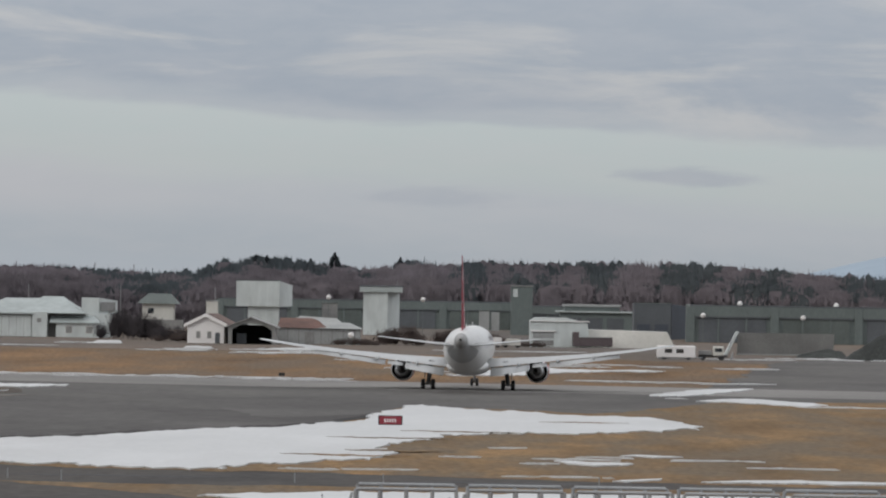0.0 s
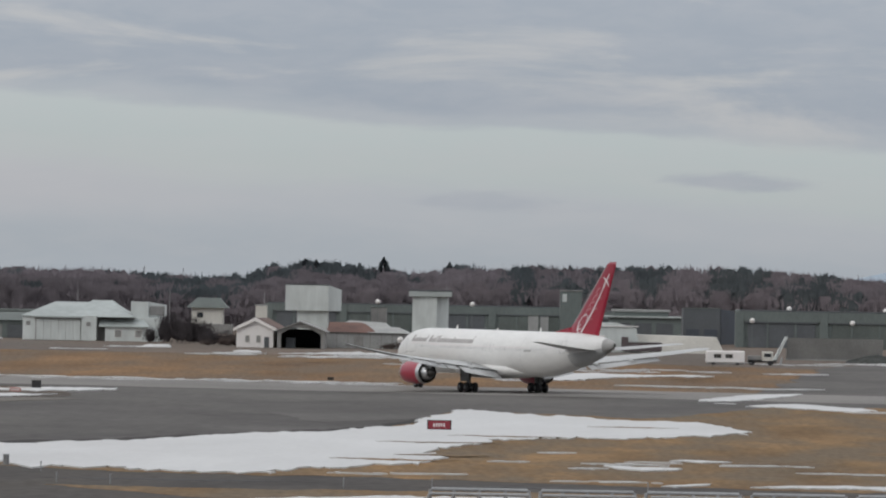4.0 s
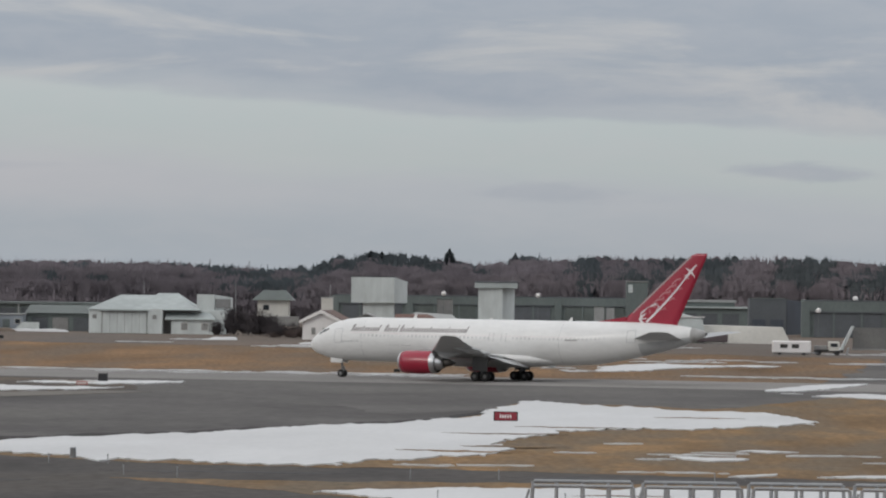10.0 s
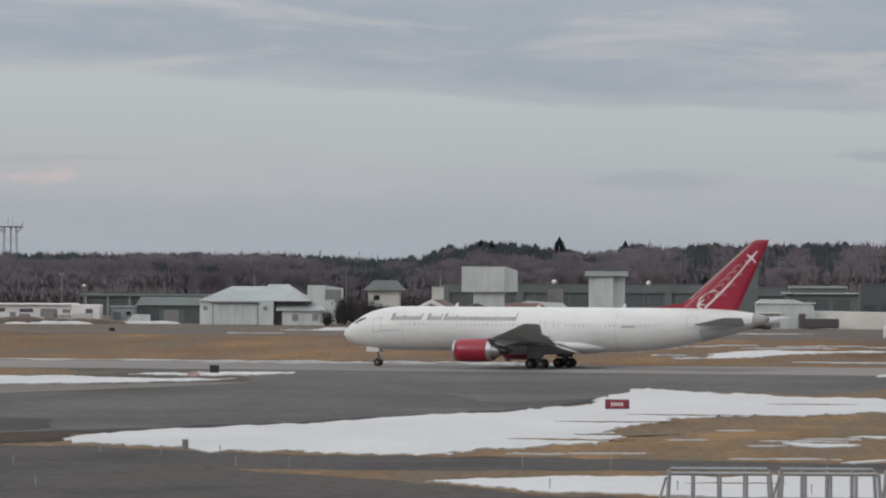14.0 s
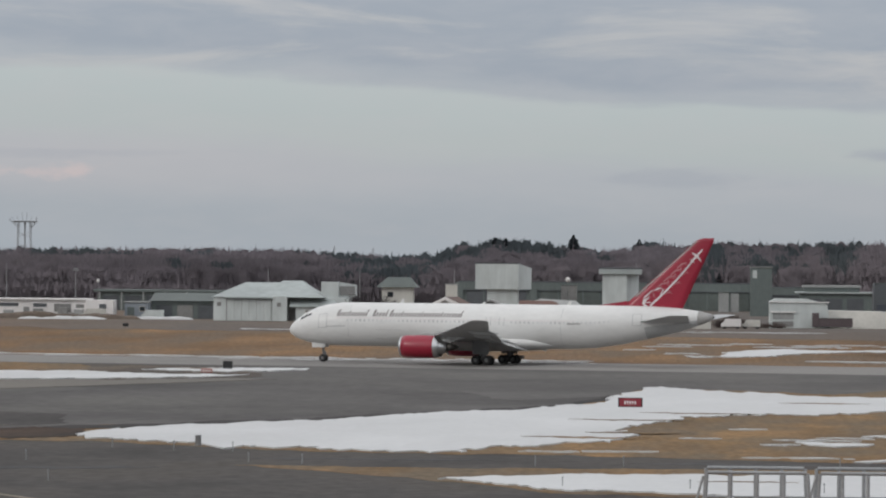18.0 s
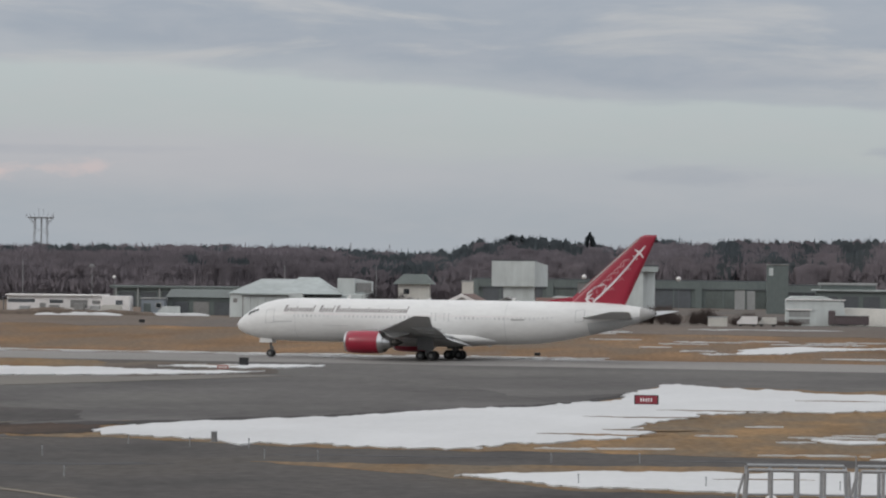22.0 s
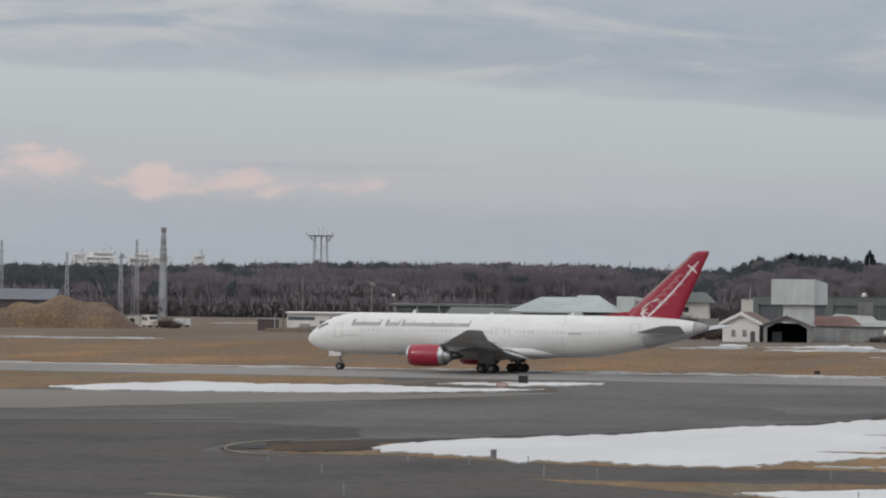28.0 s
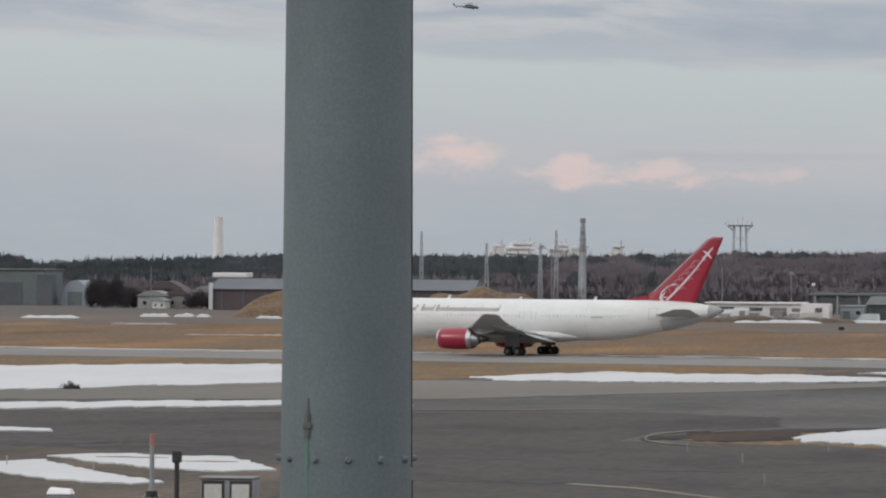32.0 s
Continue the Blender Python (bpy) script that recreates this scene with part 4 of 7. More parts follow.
for x, y, z0, z1 in ((12.6, 0, 7.28, 7.78), (2.0, 0, 7.3, 7.55), (-9.0, 0, 7.28, 7.74)):
    part("antenna", prismed([(x, z0), (x - 0.5, z0), (x - 0.6, z1), (x - 0.35, z1)], -0.03, 0.03), WHITE_PAINT, airliner)

# ---- the buildings across the field ----
def place(x, y, turn=0.0):
    return pose(x, y, 0, 0, 0, turn)


def window_row(parent, xs, y, z0, z1, w, mat=None):
    for x in xs:
        f = part("window_frame", boxed(x - w / 2 - 0.08, x + w / 2 + 0.08, y - 0.09, y + 0.02, z0 - 0.08, z1 + 0.08), CREAM, parent)
        part("pane", boxed(x - w / 2, x + w / 2, y - 0.11, y - 0.07, z0, z1), mat or WINDOW, f)


# white hangar with a pitched roof, an annex and a raised box
hangar = thing("hangar", "white sheet-metal hangar with closed door and hipped roof", "hangar", place(-78.6, 1109))
part("wall", boxed(-13.7, 0.7, 0, 20, 0, 4.8, 0.05), SIDING, hangar)
part("roof", loft(bmesh.new(), [[(-14.1, -0.4, 4.75), (-14.1, 20.4, 4.75), (8.4, 20.4, 4.75), (8.4, -0.4, 4.75)], [(-8.0, 8, 7.6), (-8.0, 12, 7.6), (3.0, 12, 7.6), (3.0, 8, 7.6)]]), ROOF_PALE, hangar, "pale metal hipped roof")
part("roof_monitor", loft(bmesh.new(), [[(-2.6, 4, 6.0), (-2.6, 15, 6.0), (6.0, 15, 6.0), (6.0, 4, 6.0)], [(-0.6, 8, 8.0), (-0.6, 12, 8.0), (3.2, 12, 8.0), (3.2, 8, 8.0)]]), ROOF_PALE, hangar, "raised part of the pale roof")
part("door_recess", boxed(-11.2, -2.2, -0.05, 0.1, 0.05, 4.45), CONCRETE, hangar)
for i in range(6):
    part("door_panel", boxed(-11.0 + i * 1.46, -9.6 + i * 1.46, -0.12, 0, 0.05, 4.2, 0.02), SIDING, hangar, "sliding door panel")
part("door_canopy", boxed(-11.6, -1.9, -0.9, 0.05, 4.45, 4.72, 0.03), ROOF_PALE, hangar)
part("front_pier", boxed(-2.0, 0.9, -0.5, 2, 0, 4.95, 0.04), SIDING, hangar)
for x in (-12.6, -0.7):
    part("vent", boxed(x - 0.4, x + 0.4, -0.58 if x > -2 else -0.08, 0.02, 2.9, 3.7), CONCRETE, hangar)
part("annex_wall", boxed(0.7, 13.0, 2.5, 14, 0, 4.75, 0.04), SIDING, hangar)
# a darker plate on the wall stands for the shade below the eave
part("annex_recess", boxed(0.9, 8.2, 2.42, 2.5, 0, 4.6), CONCRETE, hangar)
part("lean_to_roof", loft(bmesh.new(), [[(1.4, -0.9, 3.0), (11.4, -0.9, 3.0), (11.4, -0.9, 2.8), (1.4, -0.9, 2.8)], [(1.4, 2.6, 4.3), (10.0, 2.6, 4.3), (10.0, 2.6, 4.1), (1.4, 2.6, 4.1)]]), ROOF_PALE, hangar, "sloping awning roof")
part("lean_to", boxed(2.6, 11.0, -0.4, 2.4, 0, 2.85, 0.03), SIDING, hangar)
window_row(hangar, (5.2, 9.2), -0.4, 0.9, 2.2, 1.2, CONCRETE)
part("raised_box", loft(bmesh.new(), [[(7.4, 3, 4.75), (7.4, 10, 4.75), (14.1, 10, 4.75), (10.8, 3, 4.75)], [(7.4, 3, 7.9), (7.4, 10, 7.9), (14.1, 10, 7.3), (10.8, 3, 7.9)]]), SIDING, hangar)
part("louvre", loft(bmesh.new(), [[(11.1, 3.3, 5.2), (13.7, 8.8, 5.2), (13.76, 8.75, 5.2), (11.16, 3.25, 5.2)], [(11.1, 3.3, 7.0), (13.7, 8.8, 7.0), (13.76, 8.75, 7.0), (11.16, 3.25, 7.0)]]), CONCRETE, hangar, "grey louvre")

# long low white building on the left
shed = thing("shed", "long low white building with dark window strips", "shed", place(-126.5, 1126))
part("wall", boxed(-12.2, 12.4, 1.0, 9, 0, 3.6, 0.03), SIGN_INK, shed, "white wall")
part("roof", boxed(-12.5, 7.6, 0.4, 9.4, 3.6, 3.95, 0.06), SIGN_INK, shed, "white flat roof edge")
part("end_block", boxed(7.0, 12.6, 0.2, 6, 0, 3.75, 0.05), SIGN_INK, shed, "white end block")
for xa, xb, za, zb in ((-12.0, -6.6, 2.3, 3.0), (-3.6, -0.9, 2.2, 2.9), (0.6, 4.0, 1.3, 2.9), (5.0, 6.6, 2.1, 2.8)):
    part("window_strip", boxed(xa, xb, 0.93, 1.02, za, zb), CONCRETE if xa > 0 else DARK_WALL, shed, "dark window strip")
part("window", boxed(9.8, 11.2, 0.13, 0.22, 2.0, 2.9), DARK_WALL, shed)
part("door", boxed(-5.6, -4.4, 0.93, 1.02, 0, 2.2), CONCRETE, shed)
for x in (-14.6, -12.8):
    part("post", tubed((x, 0.3, 0), (x, 0.3, 3.4), 0.12, n=8), GREY_WALL if x < -14 else DARK_WALL, shed)
for x, h in ((-8.4, 1.6), (-2.4, 1.9), (2.6, 2.2), (5.8, 1.8)):
    part("stored_crate", boxed(x - 1.0, x + 0.9, -1.4, 0.4, 0, h, 0.06), GREY_WALL if h < 1.85 else CONCRETE, shed)
green = thing("workshop", "low grey-green workshop with dark doors", "workshop", place(-100.5, 1136))
part("wall", boxed(-6.6, 6.4, 0, 12, 0, 3.7, 0.05), GREEN_WALL, green)
part("roof", loft(bmesh.new(), [[(-7.0, -0.6, 3.6), (-7.0, 12.6, 3.6), (6.8, 12.6, 3.6), (6.8, -0.6, 3.6)], [(-6.4, 5, 5.2), (-6.4, 7, 5.2), (6.2, 7, 5.2), (6.2, 5, 5.2)]]), GREEN_ROOF, green, "dull green roof")
for i, x in enumerate((-4.0, 0.2, 4.4)):
    part("door", boxed(x - 1.6, x + 1.6, -0.12, 0.02, 0, 2.7, 0.03), CONCRETE if i % 2 else DARK_WALL, green, "closed roller door")
    part("door_head", boxed(x - 1.7, x + 1.7, -0.2, 0.0, 2.9, 3.1), GREEN_ROOF, green)
longshed = thing("long_shed", "long low dark roofed shed behind the workshop", "shed", place(-120, 1290))
part("wall", boxed(-14, 14, 0, 10, 0, 4.3, 0.05), GREEN_WALL, longshed)
part("roof", boxed(-15, 15, -0.8, 10.8, 4.3, 4.85, 0.06), GREEN_WALL, longshed, "thin grey-green flat roof")
for x in (-11, -6, -1, 4, 9):
    part("bay_door", boxed(x - 1.8, x + 1.8, -0.1, 0.02, 0, 3.4, 0.03), DARK_WALL, longshed)
for x in (-13.6, -8.5, -3.5, 1.5, 6.5, 13.6):
    part("roof_post", boxed(x - 0.15, x + 0.15, -0.75, -0.45, 0, 4.3), GREY_WALL, longshed)
hut = thing("store_hut", "blue-grey metal hut beside the workshop", "hut", place(-109.6, 1131))
part("wall", boxed(-2.5, 2.3, 0, 5, 0, 3.2, 0.05), SLATE_BLUE, hut)
part("roof", boxed(-2.7, 2.5, -0.3, 5.2, 3.2, 3.45, 0.04), GREY_WALL, hut)
part("door", boxed(-1.9, -0.5, -0.08, 0.02, 0, 2.3, 0.02), GREEN_WALL, hut)
window_row(hut, (1.1,), 0, 1.5, 2.4, 1.0)
hut = thing("site_hut", "small pale hut with a dark door", "hut", place(-174, 1152))
part("wall", boxed(-1.7, 1.7, 0, 2.6, 0, 2.6, 0.04), CREAM, hut)
part("roof", boxed(-1.9, 1.9, -0.2, 2.8, 2.6, 2.8, 0.03), CONCRETE, hut)
part("door", boxed(-0.5, 0.5, -0.06, 0.02, 0, 2.0, 0.02), SHADOW, hut)

# small tower house with a green roof
tower_house = thing("tower_house", "small cream building with a dull green hipped roof", "building", place(-65.6, 1300))
part("wall", boxed(-3.6, 3.6, 0, 7, 0, 6.0, 0.05), CREAM, tower_house)
part("roof", loft(bmesh.new(), [[(-4.8, -1.2, 5.9), (-4.8, 8.2, 5.9), (4.8, 8.2, 5.9), (4.8, -1.2, 5.9)], [(-2.4, 2, 8.2), (-2.4, 5, 8.2), (2.8, 5, 8.2), (2.8, 2, 8.2)]]), GREEN_ROOF, tower_house, "dull green hipped roof")
window_row(tower_house, (-1.6,), 0, 3.6, 4.8, 1.3)
part("lower_wing", boxed(-2.0, 6.0, -4, 0, 0, 2.2, 0.04), CONCRETE, tower_house)

# gabled house
gabled = thing("gabled_house", "small white gabled house with brown roof", "house", place(-43.9, 1050, -9))
part("wall", prismed([(-3.6, 0), (-3.6, 3.5), (0, 5.3), (3.4, 3.5), (3.4, 0)], 0, 11), SIGN_INK, gabled, "white gable wall")
for s in (-1, 1):
    part("roof", loft(bmesh.new(), [[(0, -0.5, 5.55), (0, 11.5, 5.55), (0, 11.5, 5.3), (0, -0.5, 5.3)], [(s * 4.0, -0.5, 3.5), (s * 4.0, 11.5, 3.5), (s * 4.0, 11.5, 3.25), (s * 4.0, -0.5, 3.25)]]), ROOF_BROWN, gabled, "brown roof slope")
    part("verge", loft(bmesh.new(), [[(0, -0.62, 5.62), (0, -0.5, 5.62), (0, -0.5, 4.95), (0, -0.62, 4.95)], [(s * 4.1, -0.62, 3.58), (s * 4.1, -0.5, 3.58), (s * 4.1, -0.5, 3.0), (s * 4.1, -0.62, 3.0)]]), SIGN_INK, gabled, "white bargeboard")
window_row(gabled, (-1.5, 0.6), 0, 1.0, 2.2, 0.7, CONCRETE)
part("door", boxed(1.7, 2.6, -0.08, 0.04, 0, 2.0, 0.02), DARK_WALL, gabled, "dark door")

# gabled shelter, open to the front
arch = thing("open_shelter", "open gabled shelter with a dark interior", "shelter", place(-35.2, 1044))
outer = [(4.4, 0), (4.4, 3.3), (-0.2, 4.95), (-4.4, 3.4), (-4.4, 0)]
inner = [(3.7, 0), (3.7, 2.6), (1.9, 3.7), (-1.6, 3.9), (-3.7, 2.7), (-3.7, 0)]
part("front_frame", prismed([outer[0], outer[1], outer[2], outer[3], outer[4], inner[5], inner[4], inner[3], inner[2], inner[1], inner[0]], 0, 0.5), CONCRETE, arch)
for xa, za, xb, zb in ((4.9, 3.2, -0.2, 5.1), (-0.2, 5.1, -4.9, 3.3)):
    part("roof", loft(bmesh.new(), [[(xa, y, za) for y in (-0.5, 14.5)] + [(xa, y, za - 0.2) for y in (14.5, -0.5)], [(xb, y, zb) for y in (-0.5, 14.5)] + [(xb, y, zb - 0.2) for y in (14.5, -0.5)]]), CONCRETE, arch, "weathered grey roof slope")
for x in (-4.4, 4.2):
    part("side_wall", boxed(x, x + 0.2, 0.5, 14, 0, 3.3), CONCRETE, arch)
# back wall and floor slab are near black: the shelter's inner shade as colour
part("back_wall", boxed(-4.2, 4.2, 13.6, 14, 0, 3.5), SHADOW, arch)
part("dark_floor", boxed(-3.6, 3.6, 0.1, 13.5, 0.03, 0.08), SHADOW, arch)
part("stored_box", boxed(-2.9, -1.1, 3, 5, 0.08, 2.0, 0.05), DARK_WALL, arch)
rusty = thing("rusty_shed", "long pale shed with a patched rusty and white roof", "shed", place(-22.6, 1062))
part("wall", boxed(-9.0, 7.2, 0, 10, 0, 3.1, 0.05), GREY_WALL, rusty)
part("rusty_roof", loft(bmesh.new(), [[(-8.4, -0.5, 3.1), (-8.4, 8, 3.1), (1.2, 8, 3.0), (1.2, -0.5, 3.0)], [(-8.0, 4.6, 4.9), (-8.0, 5.6, 4.9), (-2.0, 5.6, 4.9), (-1.0, 4.6, 4.6)]]), RUST, rusty, "rusty sheet roof")
part("white_roof", loft(bmesh.new(), [[(-0.6, -0.6, 3.05), (-0.6, 9, 3.05), (7.6, 9, 3.0), (7.6, -0.6, 3.0)], [(-0.2, 4.6, 4.25), (-0.2, 5.6, 4.25), (5.2, 5.6, 4.1), (5.2, 4.6, 4.1)]]), GREY_WALL, rusty, "pale patched roof")
part("rear_roof", loft(bmesh.new(), [[(-9.2, 6, 3.2), (-9.2, 12, 3.2), (4.6, 12, 3.2), (4.6, 6, 3.2)], [(-4.2, 8.6, 5.25), (-4.2, 9.6, 5.25), (2.6, 9.6, 4.9), (2.6, 8.6, 4.9)]]), GREY_WALL, rusty, "pale rear roof")
for i in range(8):
    part("wall_rib", boxed(-8.6 + i * 2.1, -8.45 + i * 2.1, -0.06, 0, 0, 3.0), CONCRETE, rusty)
part("door", boxed(-3.2, -1.4, -0.1, 0.02, 0, 2.3, 0.02), CONCRETE, rusty, "weathered door")

# small huts between the sheds and the hangars
hut = thing("switch_hut", "narrow cream hut with a flat top", "hut", place(-52.3, 1280))
part("wall", boxed(-1.3, 1.3, 0, 3, 0, 6.7, 0.05), CREAM, hut)
part("roof", boxed(-1.45, 1.45, -0.15, 3.15, 6.7, 6.95, 0.03), GREY_WALL, hut)
hut = thing("pump_hut", "plain grey-green box hut", "hut", place(-26.0, 1304))
part("wall", boxed(-1.8, 1.8, 0, 3, 0, 6.6, 0.05), CONCRETE, hut)
part("roof", boxed(-1.95, 1.95, -0.15, 3.15, 6.6, 6.85, 0.03), GREEN_ROOF, hut)

# block raised on a narrower base
raised = thing("raised_block", "pale grey block raised on a narrower base", "building", place(-40.9, 1290))
part("base", boxed(-3.6, 3.4, 1, 9, 0, 6.0, 0.05), SIDING, raised)
part("upper_block", loft(bmesh.new(), [[(-6.3, 0, 5.7), (-6.3, 10, 5.7), (6.3, 10, 5.7), (3.6, 0, 5.7)], [(-6.3, 0, 11.6), (-6.3, 10, 11.6), (6.3, 10, 10.6), (3.6, 0, 11.6)]]), SIDING, raised, "pale grey upper block")
part("roof_edge", boxed(-6.4, 3.7, -0.1, 9.8, 11.55, 11.75, 0.03), DARK_WALL, raised)

# square tower with an overhanging cap
tower = thing("square_tower", "white square tower with an overhanging flat cap", "tower", place(-13.5, 1250))
part("shaft", loft(bmesh.new(), [[(-4.0, 0.3, 0), (-4.0, 8, 0), (4.0, 8, 0), (1.4, 0, 0)], [(-4.0, 0.3, 9.6), (-4.0, 8, 9.6), (4.0, 8, 9.6), (1.4, 0, 9.6)]]), SIDING, tower, "white rendered shaft")
part("cap", boxed(-4.8, 4.7, -0.6, 8.8, 9.5, 10.7, 0.08), ROOF_PALE, tower, "overhanging cap")
part("cap_edge", boxed(-4.9, 4.8, -0.7, 8.9, 10.7, 11.0, 0.04), DARK_WALL, tower)
part("antenna", tubed((3.5, 4, 11), (3.5, 4, 12.0), 0.06, n=6), STEEL, tower)

# the row of grey-green hangars
for x, y, w, h, label in ((-18.5, 1420, 75, 7.0, "long low grey-green metal hangar"), (83.2, 1205, 60, 8.0, "large grey-green hangar with a wide door"), (30, 1400, 22, 6.3, "low grey-green metal hangar"), (148, 1225, 60, 7.6, "large grey-green metal hangar")):
    g = thing("long_hangar", label, "hangar", place(x, y), group="row of grey-green hangars")
    part("wall", boxed(-w / 2, w / 2, 0, 24, 0, h, 0.06), GREEN_WALL, g)
    part("fascia", boxed(-w / 2 - 0.2, w / 2 + 0.2, -0.5, 0.0, h - 0.18, h + 0.1, 0.04), DARK_WALL, g)
    part("upper_band", boxed(-w / 2, w / 2, -0.45, 0.0, h * 0.70, h - 0.2, 0.03), GREEN_WALL, g, "paler upper cladding")
    n = int(w / 6)
    for i in range(n + 1):
        xx = -w / 2 + i * w / n
        part("pilaster", boxed(xx - (0.9 if i % 3 == 0 else 0.2), xx + (0.9 if i % 3 == 0 else 0.2), -0.55 if i % 3 == 0 else -0.3, 0, 0, h - 0.25 if i % 3 == 0 else h * 0.69, 0.03), GREEN_WALL, g)
    for i in range(0, n - 1, 3):
        xx = -w / 2 + (i + 1.5) * w / n
        part("door", boxed(xx - w / n * 1.2, xx + w / n * 1.2, -0.18, 0, 0, h * 0.68, 0.04), GREEN_ROOF if i % 2 else DARK_WALL, g, "dark sliding door")
        part("door_head", boxed(xx - w / n * 1.3, xx + w / n * 1.3, -0.50, 0, h * 0.665, h * 0.70, 0.02), DARK_WALL, g)
dark = thing("dark_building", "dark slate-grey block building", "building", place(48.4, 1250))
part("wall", loft(bmesh.new(), [[(-5.7, 0, 0), (-5.7, 12, 0), (6.5, 12, 0), (2.5, 0, 0)], [(-5.7, 0, 7.9), (-5.7, 12, 7.9), (6.5, 12, 7.5), (2.5, 0, 7.9)]]), DARK_WALL, dark)
# the right side is coloured darker and bluer to stand for its shade
part("side_cladding", loft(bmesh.new(), [[(2.6, 0.1, 0), (6.55, 11.9, 0), (6.6, 11.85, 0), (2.65, 0.05, 0)], [(2.6, 0.1, 7.8), (6.55, 11.9, 7.4), (6.6, 11.85, 7.4), (2.65, 0.05, 7.8)]]), NAVY, dark, "side wall with its shade painted dark blue")
part("parapet", boxed(-5.8, 2.6, -0.15, 0.1, 7.9, 8.1, 0.04), GREEN_WALL, dark)
for x in (-3.6, 0.4):
    part("door", boxed(x - 1.5, x + 1.5, -0.1, 0.02, 0, 3.4, 0.03), NAVY, dark, "dark door")
dtower = thing("dark_tower", "dark grey-green square tower", "tower", place(18.4, 1300))
part("shaft", boxed(-2.5, 2.5, 0, 5, 0, 11.2, 0.05), GREEN_WALL, dtower)
part("cap", boxed(-2.7, 2.7, -0.2, 5.2, 11.2, 11.45, 0.03), CONCRETE, dtower)
part("vent", boxed(-2.0, -1.0, -0.08, 0.02, 8.8, 10.6), SIDING, dtower)
flat = thing("flat_roofed_block", "low building with stepped pale flat roofs", "building", place(37, 1330))
part("wall", boxed(-9, 10, 0, 12, 0, 5.2, 0.05), GREEN_WALL, flat)
part("roof", boxed(-10, 11, -0.8, 12.8, 5.2, 5.6, 0.05), ROOF_PALE, flat, "pale flat roof")
part("upper_storey", boxed(-8, 5, 2, 10, 5.6, 6.7, 0.05), GREEN_WALL, flat)
part("upper_roof", boxed(-8.4, 5.4, 1.6, 10.4, 6.6, 7.15, 0.03), GREY_WALL, flat, "pale upper roof")
for x in (-6, -1, 4):
    part("bay_door", boxed(x - 2, x + 2, -0.1, 0.02, 0, 4.0, 0.03), DARK_WALL, flat)
kiosk = thing("roof_hut", "small pale hut beside the hangars", "hut", place(11.6, 1390))
part("wall", boxed(-2.4, 0.1, 0, 4, 0, 4.9, 0.05), GREY_WALL, kiosk)
part("rear_block", boxed(0.5, 2.6, 0.5, 4, 0, 4.6, 0.05), GREY_WALL, kiosk)
part("roof", boxed(-2.6, 0.3, -0.2, 4.2, 4.9, 5.15, 0.05), GREEN_ROOF, kiosk)

# white shelter with a lower lean-to
white = thing("white_shelter", "white shed with a long low white extension", "shelter", place(20.3, 1078))
part("wall", prismed([(-3.4, 0), (-3.4, 5.0), (-2.4, 5.6), (4.0, 5.6), (7.6, 4.6), (8.2, 0)], 0, 10), SIDING, white)
# flat grey plates on the wall give the shade of two openings
part("open_shelf", boxed(-2.8, 1.2, -0.06, 0.05, 1.7, 2.9), GREY_WALL, white, "grey plate painted as the shade in an open shelf")
part("lower_opening", boxed(-2.8, 1.2, -0.06, 0.05, 0.3, 1.3), CONCRETE, white)
part("shelf_band", boxed(-3.2, 1.6, -0.35, 0.02, 2.95, 3.2), SIGN_INK, white)
part("eave", boxed(-3.6, 8.0, -0.3, 0.02, 4.9, 5.1), SIGN_INK, white)
part("tent", loft(bmesh.new(), [[(4.6, 1, 0), (4.6, 12, 0), (24.6, 12, 0), (24.6, 1, 0)], [(4.8, 1.6, 3.5), (4.8, 11, 3.5), (23.0, 11, 3.2), (23.0, 1.6, 3.2)]]), CREAM, white, "low white extension with a raked end")
part("tank", boxed(4.9, 12.4, -2.6, -1.0, 0.3, 1.95, 0.12), MAROON, white, "dark brown box tank")
part("tank_lid", boxed(6.1, 12.5, -2.7, -0.9, 1.95, 2.07, 0.03), CONCRETE, white)
part("tank_head", boxed(4.7, 6.0, -2.7, -0.9, 0.3, 3.0, 0.1), MAROON, white, "raised dark end of the tank")
for x in (5.6, 11.6):
    part("tank_foot", boxed(x - 0.2, x + 0.2, -2.4, -1.2, 0, 0.35), CONCRETE, white)

# blast fence with a sloping end
fence = thing("blast_fence", "weathered grey sheet blast fence with raked end", "fence", place(61.2, 1007))
for i in range(24):
    x = -8.2 + i * 0.72
    part("sheet_panel", loft(bmesh.new(), [[(x, 2.4, 0), (x + 0.7, 2.4, 0), (x + 0.7, 2.55, 0), (x, 2.55, 0)], [(x, 0.2, 4.0), (x + 0.7, 0.2, 4.0), (x + 0.7, 0.35, 4.0), (x, 0.35, 4.0)]]), GREY_WALL, fence)
part("raked_end", prismed([(-10.6, 0), (-10.0, 0), (-8.0, 4.2), (-8.5, 4.2)], 0.0, 2.4), SIDING, fence, "pale raked end plate")
for i in range(6):
    part("stay", tubed((-7 + i * 3.1, 4.8, 0), (-7 + i * 3.1, 0.6, 3.7), 0.09, n=6), STEEL, fence)
part("foot_beam", boxed(-8.3, 9.2, 2.2, 2.7, 0, 0.3), GREY_WALL, fence)


